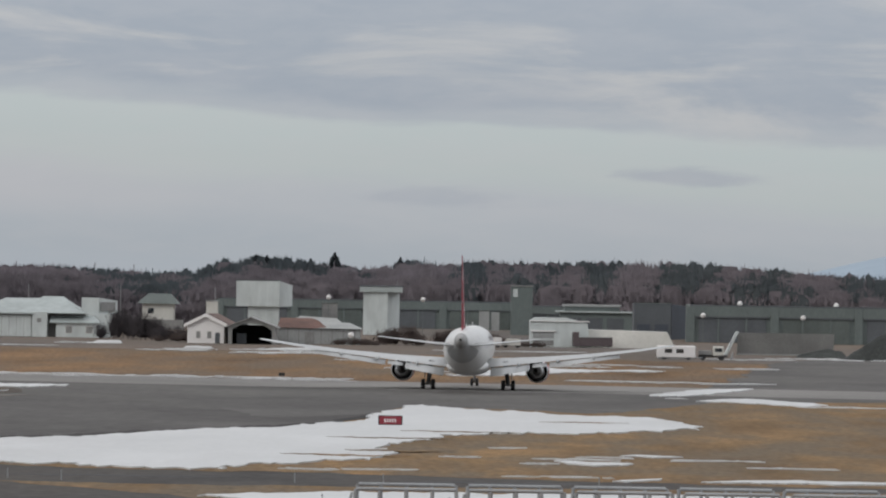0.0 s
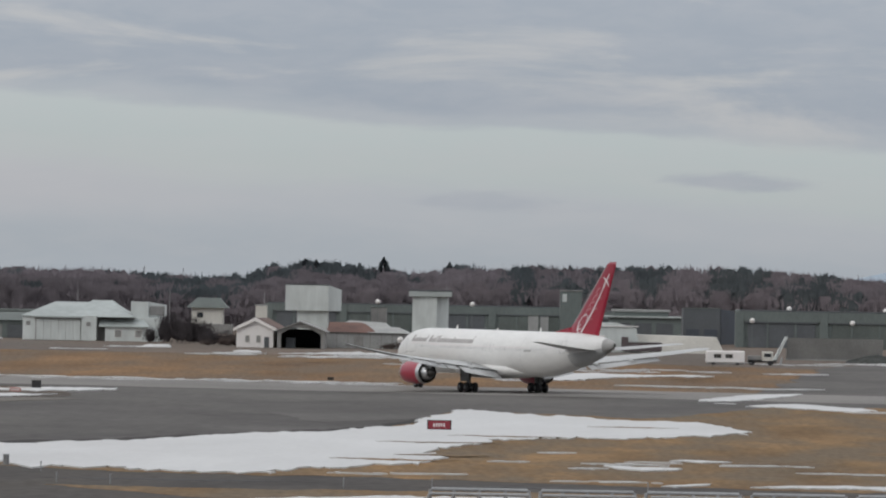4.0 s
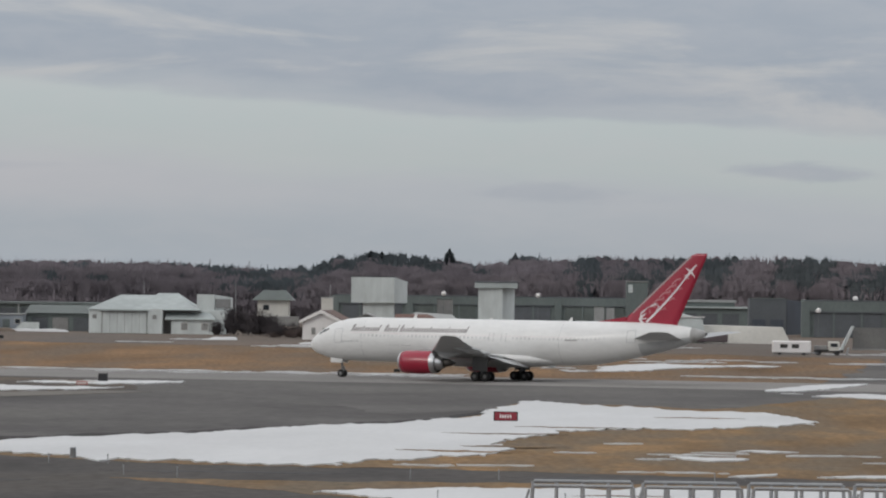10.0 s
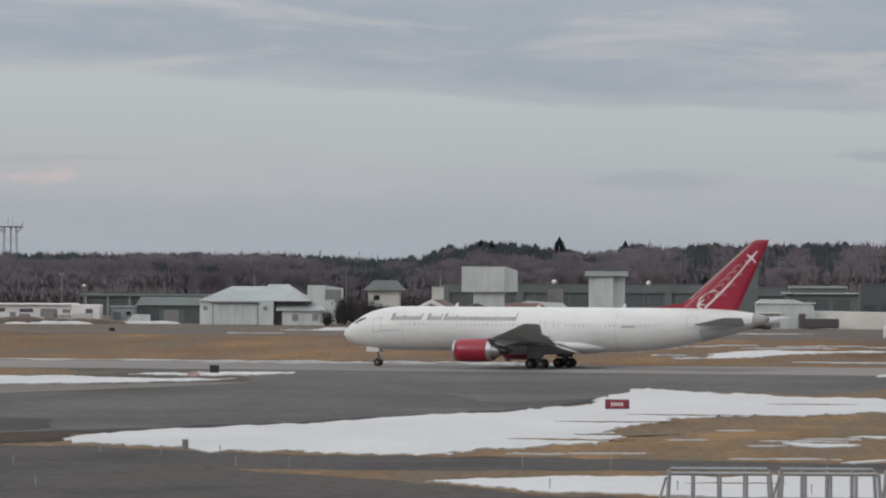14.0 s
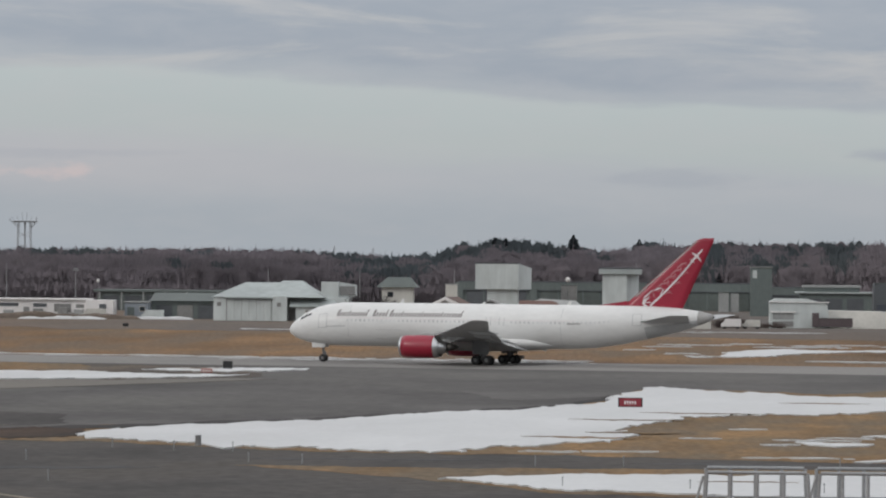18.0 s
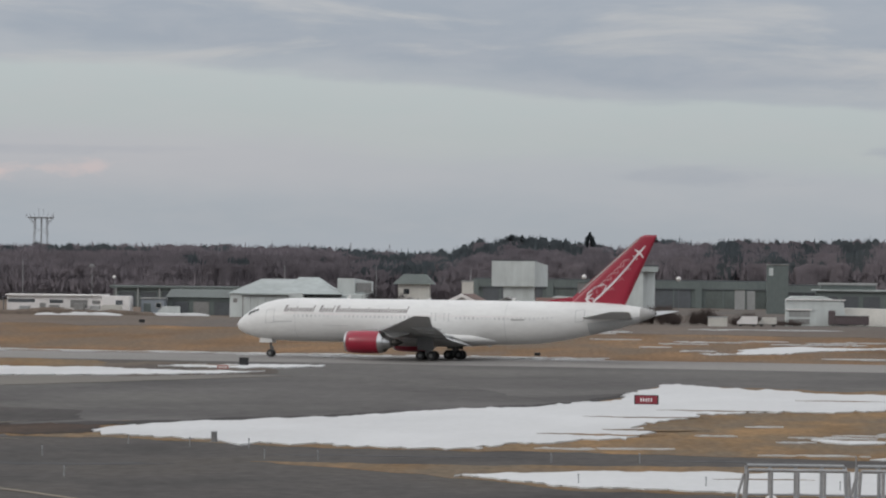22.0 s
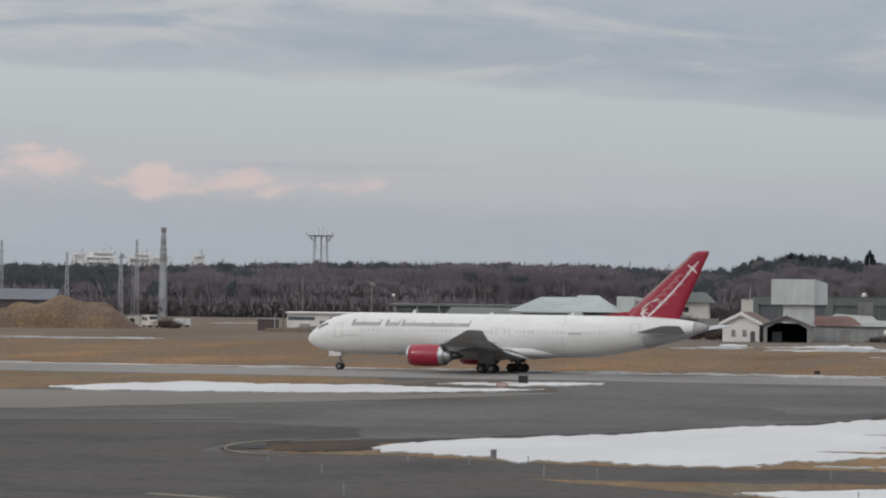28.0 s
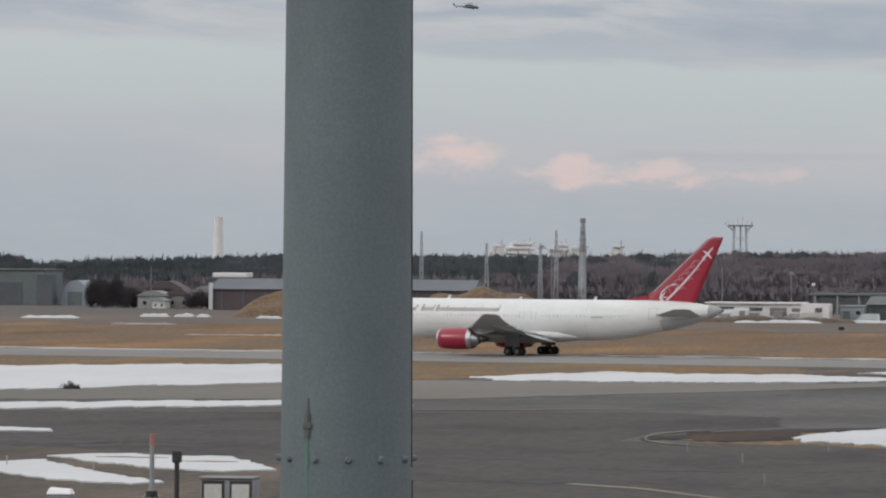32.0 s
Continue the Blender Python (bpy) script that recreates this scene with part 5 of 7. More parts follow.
# ---- lamps, masts and signs ----
def globe_lamp(x, y, h, r=0.55):
    ob = thing("globe_light", "white globe on a slim pole", "light", place(x, y), group="white globe lights")
    part("pole", tubed((0, 0, 0), (0, 0, h), 0.06, 0.05, n=8), GREEN_WALL, ob)
    bm = bmesh.new()
    bmesh.ops.create_icosphere(bm, subdivisions=2, radius=r, matrix=Matrix.Translation((0, 0, h + r * 0.7)))
    part("globe", bm, SIGN_INK, ob, "white globe", smooth=True)
    part("collar", tubed((0, 0, h - 0.15), (0, 0, h + 0.15), 0.2, n=8), STEEL, ob)


for x, y, h in ((-26.2, 1300, 7.6), (-4.4, 1300, 7.4), (63.9, 1208, 8.0), (84.6, 1208, 7.9), (55.8, 1203, 5.4), (77.2, 1203, 5.2), (-16.8, 1045, 1.6), (-119.5, 1150, 7.2)):
    globe_lamp(x, y, h, 0.36 if x < -100 else 0.58)


def slim_mast(x, y, h, arm=True):
    ob = thing("slim_mast", "slim grey steel mast", "mast", place(x, y), group="slim masts")
    part("pole", tubed((0, 0, 0), (0, 0, h), 0.10, 0.06, n=8), STEEL, ob)
    part("base_plate", boxed(-0.4, 0.4, -0.4, 0.4, 0, 0.12), CONCRETE, ob)
    if arm:
        part("crossarm", boxed(-0.8, 0.8, -0.08, 0.08, h - 0.7, h - 0.5), STEEL, ob)
        part("lamp_head", boxed(-0.5, 0.5, -0.25, 0.1, h - 0.4, h, 0.05), STEEL, ob)


for x, y, h, a in ((-177.1, 1158, 15.2, True), (-160, 1330, 10.5, False), (-97, 1320, 9.8, False), (-76, 1330, 9.8, False), (-54, 1340, 9.6, False), (-143.5, 1330, 9.6, True), (-290, 1290, 10.0, False), (-201, 1330, 14.5, True), (-216, 1500, 15, False), (-190, 1480, 14, True)):
    slim_mast(x, y, h, a)


def lattice_tower(x, y, h, w0, w1, name, label, cat, mat, steps=7):
    ob = thing(name, label, cat, place(x, y))
    for sx in (-1, 1):
        for sy in (-1, 1):
            part("leg", tubed((sx * w0 / 2, sy * w0 / 2, 0), (sx * w1 / 2, sy * w1 / 2, h), 0.03 + 0.022 * w0, n=6), mat, ob)
    bm = bmesh.new()
    for i in range(steps):
        za, zb = h * i / steps, h * (i + 1) / steps
        wa, wb = w0 + (w1 - w0) * i / steps, w0 + (w1 - w0) * (i + 1) / steps
        for s in (-1, 1):
            tube(bm, (-wa / 2, s * wa / 2, za), (wb / 2, s * wb / 2, zb), 0.03 + 0.012 * w0, n=4)
            tube(bm, (wa / 2, s * wa / 2, za), (-wb / 2, s * wb / 2, zb), 0.03 + 0.012 * w0, n=4)
            tube(bm, (s * wb / 2, -wb / 2, zb), (s * wb / 2, wb / 2, zb), 0.03 + 0.012 * w0, n=4)
            tube(bm, (-wb / 2, s * wb / 2, zb), (wb / 2, s * wb / 2, zb), 0.03 + 0.012 * w0, n=4)
    part("bracing", bm, mat, ob)
    return ob


def radio_tower(x, y, h):
    """Four upright legs and a middle shaft under a wide dished platform with aerials."""
    ob = thing("radio_tower", "grey radio tower with a wide aerial platform", "tower", place(x, y))
    for sx in (-1, 1):
        for sy in (-1, 1):
            leg = part("leg", tubed((sx * 3.1, sy * 2.6, 0), (sx * 2.3, sy * 2.0, h), 0.21, 0.18, n=6), LATTICE, ob)
            part("knee", tubed((sx * 2.4, sy * 2.0, h - 2.4), (sx * 4.6, sy * 3.2, h + 0.1), 0.13, n=5), LATTICE, leg)
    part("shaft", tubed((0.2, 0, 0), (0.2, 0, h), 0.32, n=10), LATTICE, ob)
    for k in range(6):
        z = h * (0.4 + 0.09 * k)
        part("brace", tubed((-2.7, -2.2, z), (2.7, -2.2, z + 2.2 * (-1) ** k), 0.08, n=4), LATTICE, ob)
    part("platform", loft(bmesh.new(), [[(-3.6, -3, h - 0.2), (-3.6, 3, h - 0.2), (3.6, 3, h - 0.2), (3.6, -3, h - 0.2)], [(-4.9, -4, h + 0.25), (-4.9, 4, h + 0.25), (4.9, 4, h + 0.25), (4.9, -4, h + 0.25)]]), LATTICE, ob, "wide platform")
    for sx in (-1, 1):
        part("dish", loft(bmesh.new(), [ellipse(sx * 4.9, -4.0, h + 0.7, 0.1, 0.1, 10), ellipse(sx * 5.3, -4.0, h + 0.9, 0.7, 0.75, 10)]), LATTICE, ob)
    for k in range(6):
        a = -3.9 + k * 1.56
        part("aerial", tubed((a, 0, h + 0.3), (a * 1.25, 0, h + 2.0 + 1.6 * (k in (2, 3))), 0.10, n=5), LATTICE, ob)


radio_tower(-256.0, 2185, 25.2)
for x, y, h in ((-248, 1418, 19), (-231.6, 1421, 16.1), (-218, 1423, 16.2), (-214.1, 1424, 19.5), (-330, 2560, 16.5), (-310, 2300, 16), (-225, 2250, 16), (-196, 2260, 15.6), (-160, 2260, 16.4), (-125, 2280, 16.4), (-142, 2300, 17)):
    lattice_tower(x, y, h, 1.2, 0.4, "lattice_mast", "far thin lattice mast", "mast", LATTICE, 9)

hut = thing("white_box_hut", "small white box hut on the far ground", "hut", place(3.8, 1052))
part("wall", boxed(-1.8, 1.8, 0, 2.4, 0, 1.7, 0.05), CREAM, hut)
part("roof", boxed(-1.9, 1.9, -0.1, 2.5, 1.7, 1.85, 0.03), GREY_WALL, hut)

# far plant with stacks
stack = thing("chimney", "tall slim banded grey chimney stack", "chimney", place(-207.4, 1425))
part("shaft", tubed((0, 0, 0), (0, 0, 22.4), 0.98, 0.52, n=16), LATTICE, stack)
for z0, z1, r in ((21.5, 22.7, 0.72), (14.2, 16.0, 0.92), (18.6, 19.3, 0.68)):
    part("dark_band", tubed((0, 0, z0), (0, 0, z1), r, r * 0.97, n=16), CONCRETE, stack)
part("gallery", tubed((0, 0, 17.0), (0, 0, 17.3), 0.95, 0.95, n=16), CONCRETE, stack)
for k in range(4):
    a = radians(45 + 90 * k)
    part("stay", tubed((1.5 * math.cos(a), 1.5 * math.sin(a), 0), (0.74 * math.cos(a), 0.74 * math.sin(a), 20.5), 0.10, n=5), LATTICE, stack)
stack = thing("chimney", "tall plain white chimney stack", "chimney", place(-540, 2543))
part("shaft", tubed((0, 0, 0), (0, 0, 29.8), 2.7, 2.0, n=24), SIGN_INK, stack)
part("rim", tubed((0, 0, 29.4), (0, 0, 30.0), 2.15, 2.1, n=24), HAZY, stack)
def plant_block(x, y, w, h, decks, tall=2.4):
    """A process block: pale decks one above the other, a tank and a vent."""
    p = thing("plant_block", "hazy pale industrial plant block with open decks", "plant", place(x, y), group="far plant blocks")
    part("core", boxed(-w * 0.4, w * 0.4, 1.5, 11, 0, h - 0.3, 0.1), HAZY, p, "pale core")
    for k in range(decks):
        z = h - 0.9 - k * 2.1
        part("deck", boxed(-w / 2 + 0.25 * (k == 0) * w, w / 2 - 0.05 * k, 0, 12, z, z + 1.25, 0.1), HAZY, p, "pale deck")
    part("roof_tank", tubed((w * 0.12, 5, h - 0.05), (w * 0.12, 5, h + 1.3), w * 0.14, w * 0.03, n=10), LATTICE, p)
    part("vent_stack", tubed((w * 0.38, 4, h - 2), (w * 0.38, 4, h + tall), 0.32, n=6), LATTICE, p)
    part("pipe_rack", boxed(-w * 0.62, -w * 0.45, 1, 6, h * 0.7, h * 0.84), HAZY, p)


for x, w, h, decks in ((-420, 5.5, 18.0, 1), (-406, 12.0, 19.0, 3), (-387, 8, 18.4, 2), (-378, 8, 17.4, 1), (-360, 5, 18.0, 1)):
    plant_block(x, 2580 + abs(x) % 9 * 4, w, h, decks)
pipes = thing("pipe_bridge", "long pale pipe bridge of the far plant", "plant", place(-392, 2570))
part("span", boxed(-24, 20, 0, 1.6, 16.2, 16.7, 0.05), HAZY, pipes)
for k in range(9):
    part("trestle", boxed(-23 + k * 5.2, -22.6 + k * 5.2, 0.2, 1.4, 0, 16.2), LATTICE, pipes)

# left end: hangar, rounded store, long wall, low house
left = thing("green_hangar", "dark grey-green metal hangar", "hangar", place(-345, 1350))
part("wall", boxed(-26, 14.5, 0, 20, 0, 8.6, 0.06), GREEN_WALL, left)
part("roof_edge", boxed(-26.3, 14.8, -0.4, 20.4, 8.6, 8.95, 0.05), GREEN_ROOF, left)
for x in (-20, -8, 4):
    part("door", boxed(x - 5, x + 5, -0.15, 0.02, 0, 5.6, 0.04), DARK_WALL, left, "dark hangar door")
part("end_pier", boxed(13.2, 16.8, -1.0, 4, 0, 7.6, 0.05), DARK_WALL, left)
quon = thing("rounded_store", "blue-grey rounded metal store", "store", place(-323.1, 1352))
part("vault", prismed([(3.3 * math.cos(radians(a)), 6.2 * math.sin(radians(a)) ** 0.7) for a in range(0, 181, 12)], 0, 14), SLATE_BLUE, quon, smooth=False)
part("door", boxed(-1.8, 1.8, -0.1, 0.05, 0, 3.4, 0.03), GREEN_WALL, quon)
wall = thing("long_store", "long low blue-grey storage building", "building", place(-232, 1275))
part("wall", boxed(-40, 21, 0, 16, 0, 4.9, 0.05), MAROON, wall, "dull red-brown wall")
part("roof", loft(bmesh.new(), [[(-40.5, -0.6, 4.85), (-40.5, 16.6, 4.85), (21.5, 16.6, 4.85), (21.5, -0.6, 4.85)], [(-40.2, 7.5, 7.3), (-40.2, 8.5, 7.3), (21.2, 8.5, 7.3), (21.2, 7.5, 7.3)]]), STORE_ROOF, wall, "blue-grey sheet roof")
part("corner_post", boxed(-40.8, -39.9, -0.6, 0.3, 0, 6.3), SIDING, wall)
for i in range(12):
    part("bay_pier", boxed(-38 + i * 5.1, -37.6 + i * 5.1, -0.14, 0.02, 0, 4.8), DARK_WALL, wall)
for x, y, w, h, mat, roof, label in ((-237.6, 1433, 6.6, 6.8, GREY_WALL, SIGN_INK, "low building with a snowy roof before the wood"), (-226.5, 1436, 6.6, 6.4, CONCRETE, CONCRETE, "low grey building before the wood"),
                                     (-213, 1438, 3.4, 6.8, CONCRETE, GREY_WALL, "low grey building before the wood"), (-262, 1440, 8.0, 6.6, GREEN_WALL, STORE_ROOF, "low blue-grey building before the wood")):
    b = thing("far_shed", label, "shed", place(x, y), group="sheds before the wood")
    part("wall", boxed(-w / 2, w / 2, 0, 6, 0, h - 0.9, 0.05), mat, b)
    part("roof", loft(bmesh.new(), [[(-w / 2 - 0.4, -0.5, h - 0.9), (-w / 2 - 0.4, 6.5, h - 0.9), (w / 2 + 0.4, 6.5, h - 0.9), (w / 2 + 0.4, -0.5, h - 0.9)], [(-w / 2, 2.5, h), (-w / 2, 3.5, h), (w / 2, 3.5, h), (w / 2, 2.5, h)]]), roof, b)
    part("door", boxed(-0.9, 0.9, -0.08, 0.02, 0, 2.4, 0.02), DARK_WALL, b)
rh = thing("white_hut", "small building with a snowy white roof behind the store", "building", place(-287.6, 1369))
part("wall", boxed(-4.0, 4.0, 0, 6, 0, 7.1, 0.05), GREEN_WALL, rh)
part("roof", boxed(-4.4, 4.4, -0.5, 6.5, 7.1, 8.3, 0.15), SIGN_INK, rh, "snowy white roof")
for x, y, w, h, mat, roof in ((-291.5, 1298, 7, 4.2, GREY_WALL, CONCRETE), (-285.6, 1300, 5.5, 4.6, CONCRETE, MAROON), (-293, 1318, 9, 6.4, MAROON, MAROON), (-281, 1306, 6, 5.2, GREY_WALL, CONCRETE), (-289, 1294, 3, 2.6, SIGN_INK, GREY_WALL)):
    hse = thing("low_house", "low weathered house among bare bushes", "house", place(x, y), group="low houses")
    part("wall", boxed(-w / 2, w / 2, 0, 7, 0, h * 0.72, 0.04), mat, hse)
    part("roof", prismed([(-w / 2 - 0.5, h * 0.70), (-w * 0.15, h), (w * 0.15, h), (w / 2 + 0.5, h * 0.70)], -0.5, 7.5), roof, hse, "weathered roof")
    window_row(hse, (-w / 4, w / 4), 0, h * 0.2, h * 0.42, w * 0.14)
cab = thing("equipment_hut", "dark flat-roofed equipment hut", "hut", place(-143.6, 1134))
part("wall", boxed(-2.0, 2.0, 0, 3, 0, 2.2, 0.04), MAROON, cab)
part("roof", boxed(-2.3, 2.3, -0.2, 3.2, 2.2, 2.6, 0.03), CONCRETE, cab)


# earth heaps
def heap(x, y, w, d, h, seed, name="earth_heap", mat=EARTH, label="heap of brown earth on the airfield", cat="heap", group="earth heaps"):
    n, m = 36, 14
    verts, faces = [], []
    for j in range(m + 1):
        for i in range(n + 1):
            u, v = i / n * 2 - 1, j / m * 2 - 1
            r = max(0.0, 1 - abs(u) ** 2.2) * max(0.0, 1 - v * v)
            px, py = u * w / 2, v * d / 2
            z = h * r ** (0.8 if h > 1.6 else 0.3) * (0.72 + 0.55 * noise.noise((px * 0.12 + seed, py * 0.12, seed))) + (0.35 * noise.noise((px * 0.6, py * 0.6, seed)) * min(1, r * 3))
            verts.append((px, py, max(0.0, z)))
    for j in range(m):
        for i in range(n):
            a = j * (n + 1) + i
            faces.append((a, a + 1, a + n + 2, a + n + 1))
    ob = from_arrays(name, verts, faces, mat)
    ob.matrix_basis = pose(x, y, 0.0)
    tagged(ob, label, cat, group)


heap(-187, 1145, 30, 24, 9.2, 1.0)
heap(-201, 1138, 13, 14, 4.6, 4.0)
heap(-226, 1140, 26, 22, 6.2, 2.0)
heap(-211, 1160, 14, 14, 4.6, 3.0)
heap(-384, 1572, 46, 24, 13.0, 9.0, "field_rise", SHOULDER, "pale bare field rising between the woods", "hill", "")
for x, y, w, d, h, k in ((80, 965, 22, 14, 5.0, 5.0), (66.5, 985, 9, 8, 1.9, 6.0)):
    heap(x, y, w, d, h, k, "gravel_heap", GRAVEL, "heap of dark gravel beside the blast fence", "heap", "gravel heaps")
heap(-125, 1119, 35, 5, 1.55, 7.0, "earth_bank", DIRT, "low bank of bare earth before the shed", "bank", "")
for k, (x, y, w, h) in enumerate(((-122.5, 1111, 17.5, 0.75), (-105, 1121, 15.5, 0.7), (-61.5, 1028, 6.4, 0.75), (-265.5, 1090, 11.6, 0.6), (-252, 1125, 5.8, 0.95), (-246.6, 1129, 4.0, 0.95), (-242.2, 1127, 2.6, 0.7), (-225.7, 1113, 5, 0.7), (-24, 972, 13, 0.6), (-42.6, 985, 5, 0.35))):
    heap(x, y, w, 3.2, h, 20.0 + k, "snow_bank", SNOW, "small ploughed bank of white snow", "snow bank", "snow banks")


# vehicles far off
def van(x, y, turn, length, height, label, colour):
    ob = thing("van", label, "van", place(x, y, turn), group="far vehicles")
    L, Hh = length, height
    body = part("body", prismed([(-L / 2, 0.45), (-L / 2, Hh * 0.95), (-L / 2 + 0.15, Hh), (L * 0.28, Hh), (L * 0.40, Hh * 0.62), (L / 2, Hh * 0.52), (L / 2, 0.45)], -0.95, 0.95), colour, ob)
    for xx in (-L * 0.3, 0.0):
        part("window", boxed(xx - 0.7, xx + 0.5, -0.98, -0.94, Hh * 0.55, Hh * 0.85), WINDOW, body)
    part("windscreen", prismed([(L * 0.30, Hh * 0.92), (L * 0.39, Hh * 0.64), (L * 0.41, Hh * 0.64), (L * 0.32, Hh * 0.92)], -0.85, 0.85), WINDOW, body)
    for xx in (-L * 0.32, L * 0.33):
        for s in (-1, 1):
            part("wheel", tubed((xx, s * 0.9, 0.36), (xx, s * 0.68, 0.36), 0.36, n=12), TYRE, ob)


cabin = thing("site_cabin", "white wheeled site cabin with two square windows", "cabin", place(38.9, 933))
shell = part("shell", boxed(-3.2, 3.2, -1.1, 1.1, 0.3, 2.35, 0.18), SIGN_INK, cabin, "white rounded shell")
for x in (-1.3, 0.6):
    part("window", boxed(x - 0.6, x + 0.6, -1.14, -1.09, 1.15, 1.8), DARK_METAL, shell)
part("skirt", boxed(-3.0, 3.0, -0.95, 0.95, 0.14, 0.32), CONCRETE, cabin)
for x in (-2.0, 2.0):
    for s in (-1, 1):
        part("wheel", tubed((x, s * 1.0, 0.3), (x, s * 0.75, 0.3), 0.3, n=12), TYRE, cabin)
part("drawbar", tubed((3.2, 0, 0.4), (4.4, 0, 0.4), 0.07, n=6), STEEL, cabin)
van(-172.6, 1168, -62, 5.4, 2.6, "white car parked by the earth heap", CREAM)
van(-168, 1180, 180, 4.4, 1.9, "pale car parked by the sheds", SIDING)
for x, y, L, hh, col in ((-117.4, 1123, 4.6, 2.0, CREAM), (-106, 1127, 4.4, 1.8, SIDING), (9.4, 1058, 3.8, 1.9, SIGN_INK), (13.2, 1060, 3.4, 1.7, CREAM)):
    van(x, y, 180, L, hh, "small white vehicle parked by the buildings", col)
plough = thing("plough_truck", "yellowish work truck with a raised blade", "truck", place(45.3, 935))
part("cab", boxed(-0.2, 1.6, -1, 1, 0.7, 2.3, 0.12), CREAM, plough)
part("cab_window", boxed(0.1, 1.3, -1.03, -0.98, 1.4, 2.0), WINDOW, plough)
part("chassis", boxed(-2.6, 2.2, -0.8, 0.8, 0.5, 0.9, 0.05), DARK_METAL, plough)
part("load_bed", boxed(-2.6, -0.4, -1, 1, 0.9, 1.6, 0.05), CONCRETE, plough)
part("blade", loft(bmesh.new(), [[(2.9, -1.4, 0.1), (3.2, -1.4, 1.3), (3.05, -1.4, 1.35), (2.75, -1.4, 0.15)], [(2.9, 1.4, 0.1), (3.2, 1.4, 1.3), (3.05, 1.4, 1.35), (2.75, 1.4, 0.15)]]), STEEL, plough)
part("mast", tubed((2.2, 0, 0.7), (2.9, 0, 3.6), 0.08, n=6), STEEL, plough)
for xx in (-1.9, 1.2):
    for s in (-1, 1):
        part("wheel", tubed((xx, s * 0.95, 0.48), (xx, s * 0.65, 0.48), 0.48, n=12), TYRE, plough)

# airfield signs and markers
sign = thing("airfield_sign", "red mandatory airfield sign with white marking", "sign", place(-4.32, 488.5))
face = part("panel", boxed(-1.0, 1.0, -0.12, 0.12, 0.18, 0.88, 0.02), SIGN_RED, sign, "red sign panel")
for k in range(5):
    part("marking_bar", boxed(-0.52 + k * 0.22, -0.40 + k * 0.22, -0.135, -0.115, 0.38, 0.68), SIGN_INK, face)
part("dark_rim", boxed(-1.05, 1.05, -0.10, 0.14, 0.86, 0.95, 0.01), BLACK, sign)
for s in (-1, 1):
    part("side_rim", boxed(s * 1.0 - 0.05, s * 1.0 + 0.05, -0.13, 0.13, 0.14, 0.9, 0.01), BLACK, sign)
part("bottom_rim", boxed(-1.05, 1.05, -0.13, 0.13, 0.12, 0.2, 0.01), BLACK, sign)
for x in (-0.7, 0.7):
    part("leg", tubed((x, 0, 0), (x, 0, 0.2), 0.05, n=8), STEEL, sign)
for x, y, w, h, mat, label in ((-51.0, 633, 1.05, 0.8, BLACK, "black box sign by the runway"), (-20.2, 714, 0.75, 0.35, BLACK, "black box sign by the runway"), (-98.3, 994, 1.0, 0.5, BLACK, "black box sign in the field")):
    ob = thing("marker_box", label, "marker", place(x, y), group="black marker boxes")
    part("body", boxed(-w / 2, w / 2, -0.2, 0.2, 0.2, 0.2 + h, 0.03), mat, ob)
    part("cap", boxed(-w / 2 - 0.04, w / 2 + 0.04, -0.24, 0.24, 0.2 + h, 0.25 + h), DARK_METAL, ob)
    for s in (-1, 1):
        part("leg", tubed((s * w * 0.35, 0, 0), (s * w * 0.35, 0, 0.22), 0.05, n=6), STEEL, ob)
ob = thing("airfield_sign", "low faded red airfield sign", "sign", place(-51.6, 612))
part("panel", boxed(-0.62, 0.62, -0.1, 0.1, 0.15, 0.6, 0.02), FADED_RED, ob)
for k in range(4):
    part("marking_bar", boxed(-0.46 + k * 0.25, -0.32 + k * 0.25, -0.115, -0.095, 0.25, 0.5), SIGN_INK, ob)
for s in (-1, 1):
    part("leg", tubed((s * 0.45, 0, 0), (s * 0.45, 0, 0.16), 0.05, n=6), STEEL, ob)
ob = thing("marker_post", "short grey cylindrical marker post in the snow", "post", place(-32.66, 381))
part("cylinder", tubed((0, 0, 0), (0, 0, 0.7), 0.22, 0.2, n=14), STRUT, ob)
part("top_cap", tubed((0, 0, 0.7), (0, 0, 0.78), 0.24, 0.22, n=14), STEEL, ob)
part("base", tubed((0, 0, 0), (0, 0, 0.08), 0.32, n=14), CONCRETE, ob)


def stake(x, y, h):
    ob = thing("stake", "thin grey marker stake", "stake", place(x, y), group="thin stakes along the taxiway")
    part("rod", tubed((0, 0, 0), (0, 0, h), 0.035, n=6), STEEL, ob)
    part("tip", tubed((0, 0, h), (0, 0, h + 0.12), 0.05, n=6), STEEL, ob)


for x, y in ((-33.5, 372), (-29.5, 371), (-27, 352), (-23.5, 350), (-9, 351), (-6.6, 318), (0.6, 316), (8, 312), (-3.5, 352), (-38, 376), (10, 352), (-47, 372), (-41, 352), (-36, 320), (-83.5, 332), (-76, 323), (-87, 330)):
    stake(x, y, 0.55)
# painted taxi lines
sheet("marking_line", [(-47, 316), (-42, 310.5), (-36, 299), (-29, 284), (-28.6, 284), (-35.5, 299.4), (-41.4, 311.5), (-46.6, 317.5)], 0.065, YELLOW, "faded yellow taxi line", "line", depth=0.005)
sheet("marking_line", [(-104, 458), (-82, 461), (-63, 472), (-62.5, 474.5), (-82, 463), (-104, 460)], 0.065, SHOULDER, "faded pale taxi line", "line", depth=0.005)
OVAL = [(-45.6, 381), (-48.4, 384.5), (-50.8, 388.5), (-53, 395), (-54, 404), (-53.6, 411), (-52.2, 417), (-50.2, 422)]
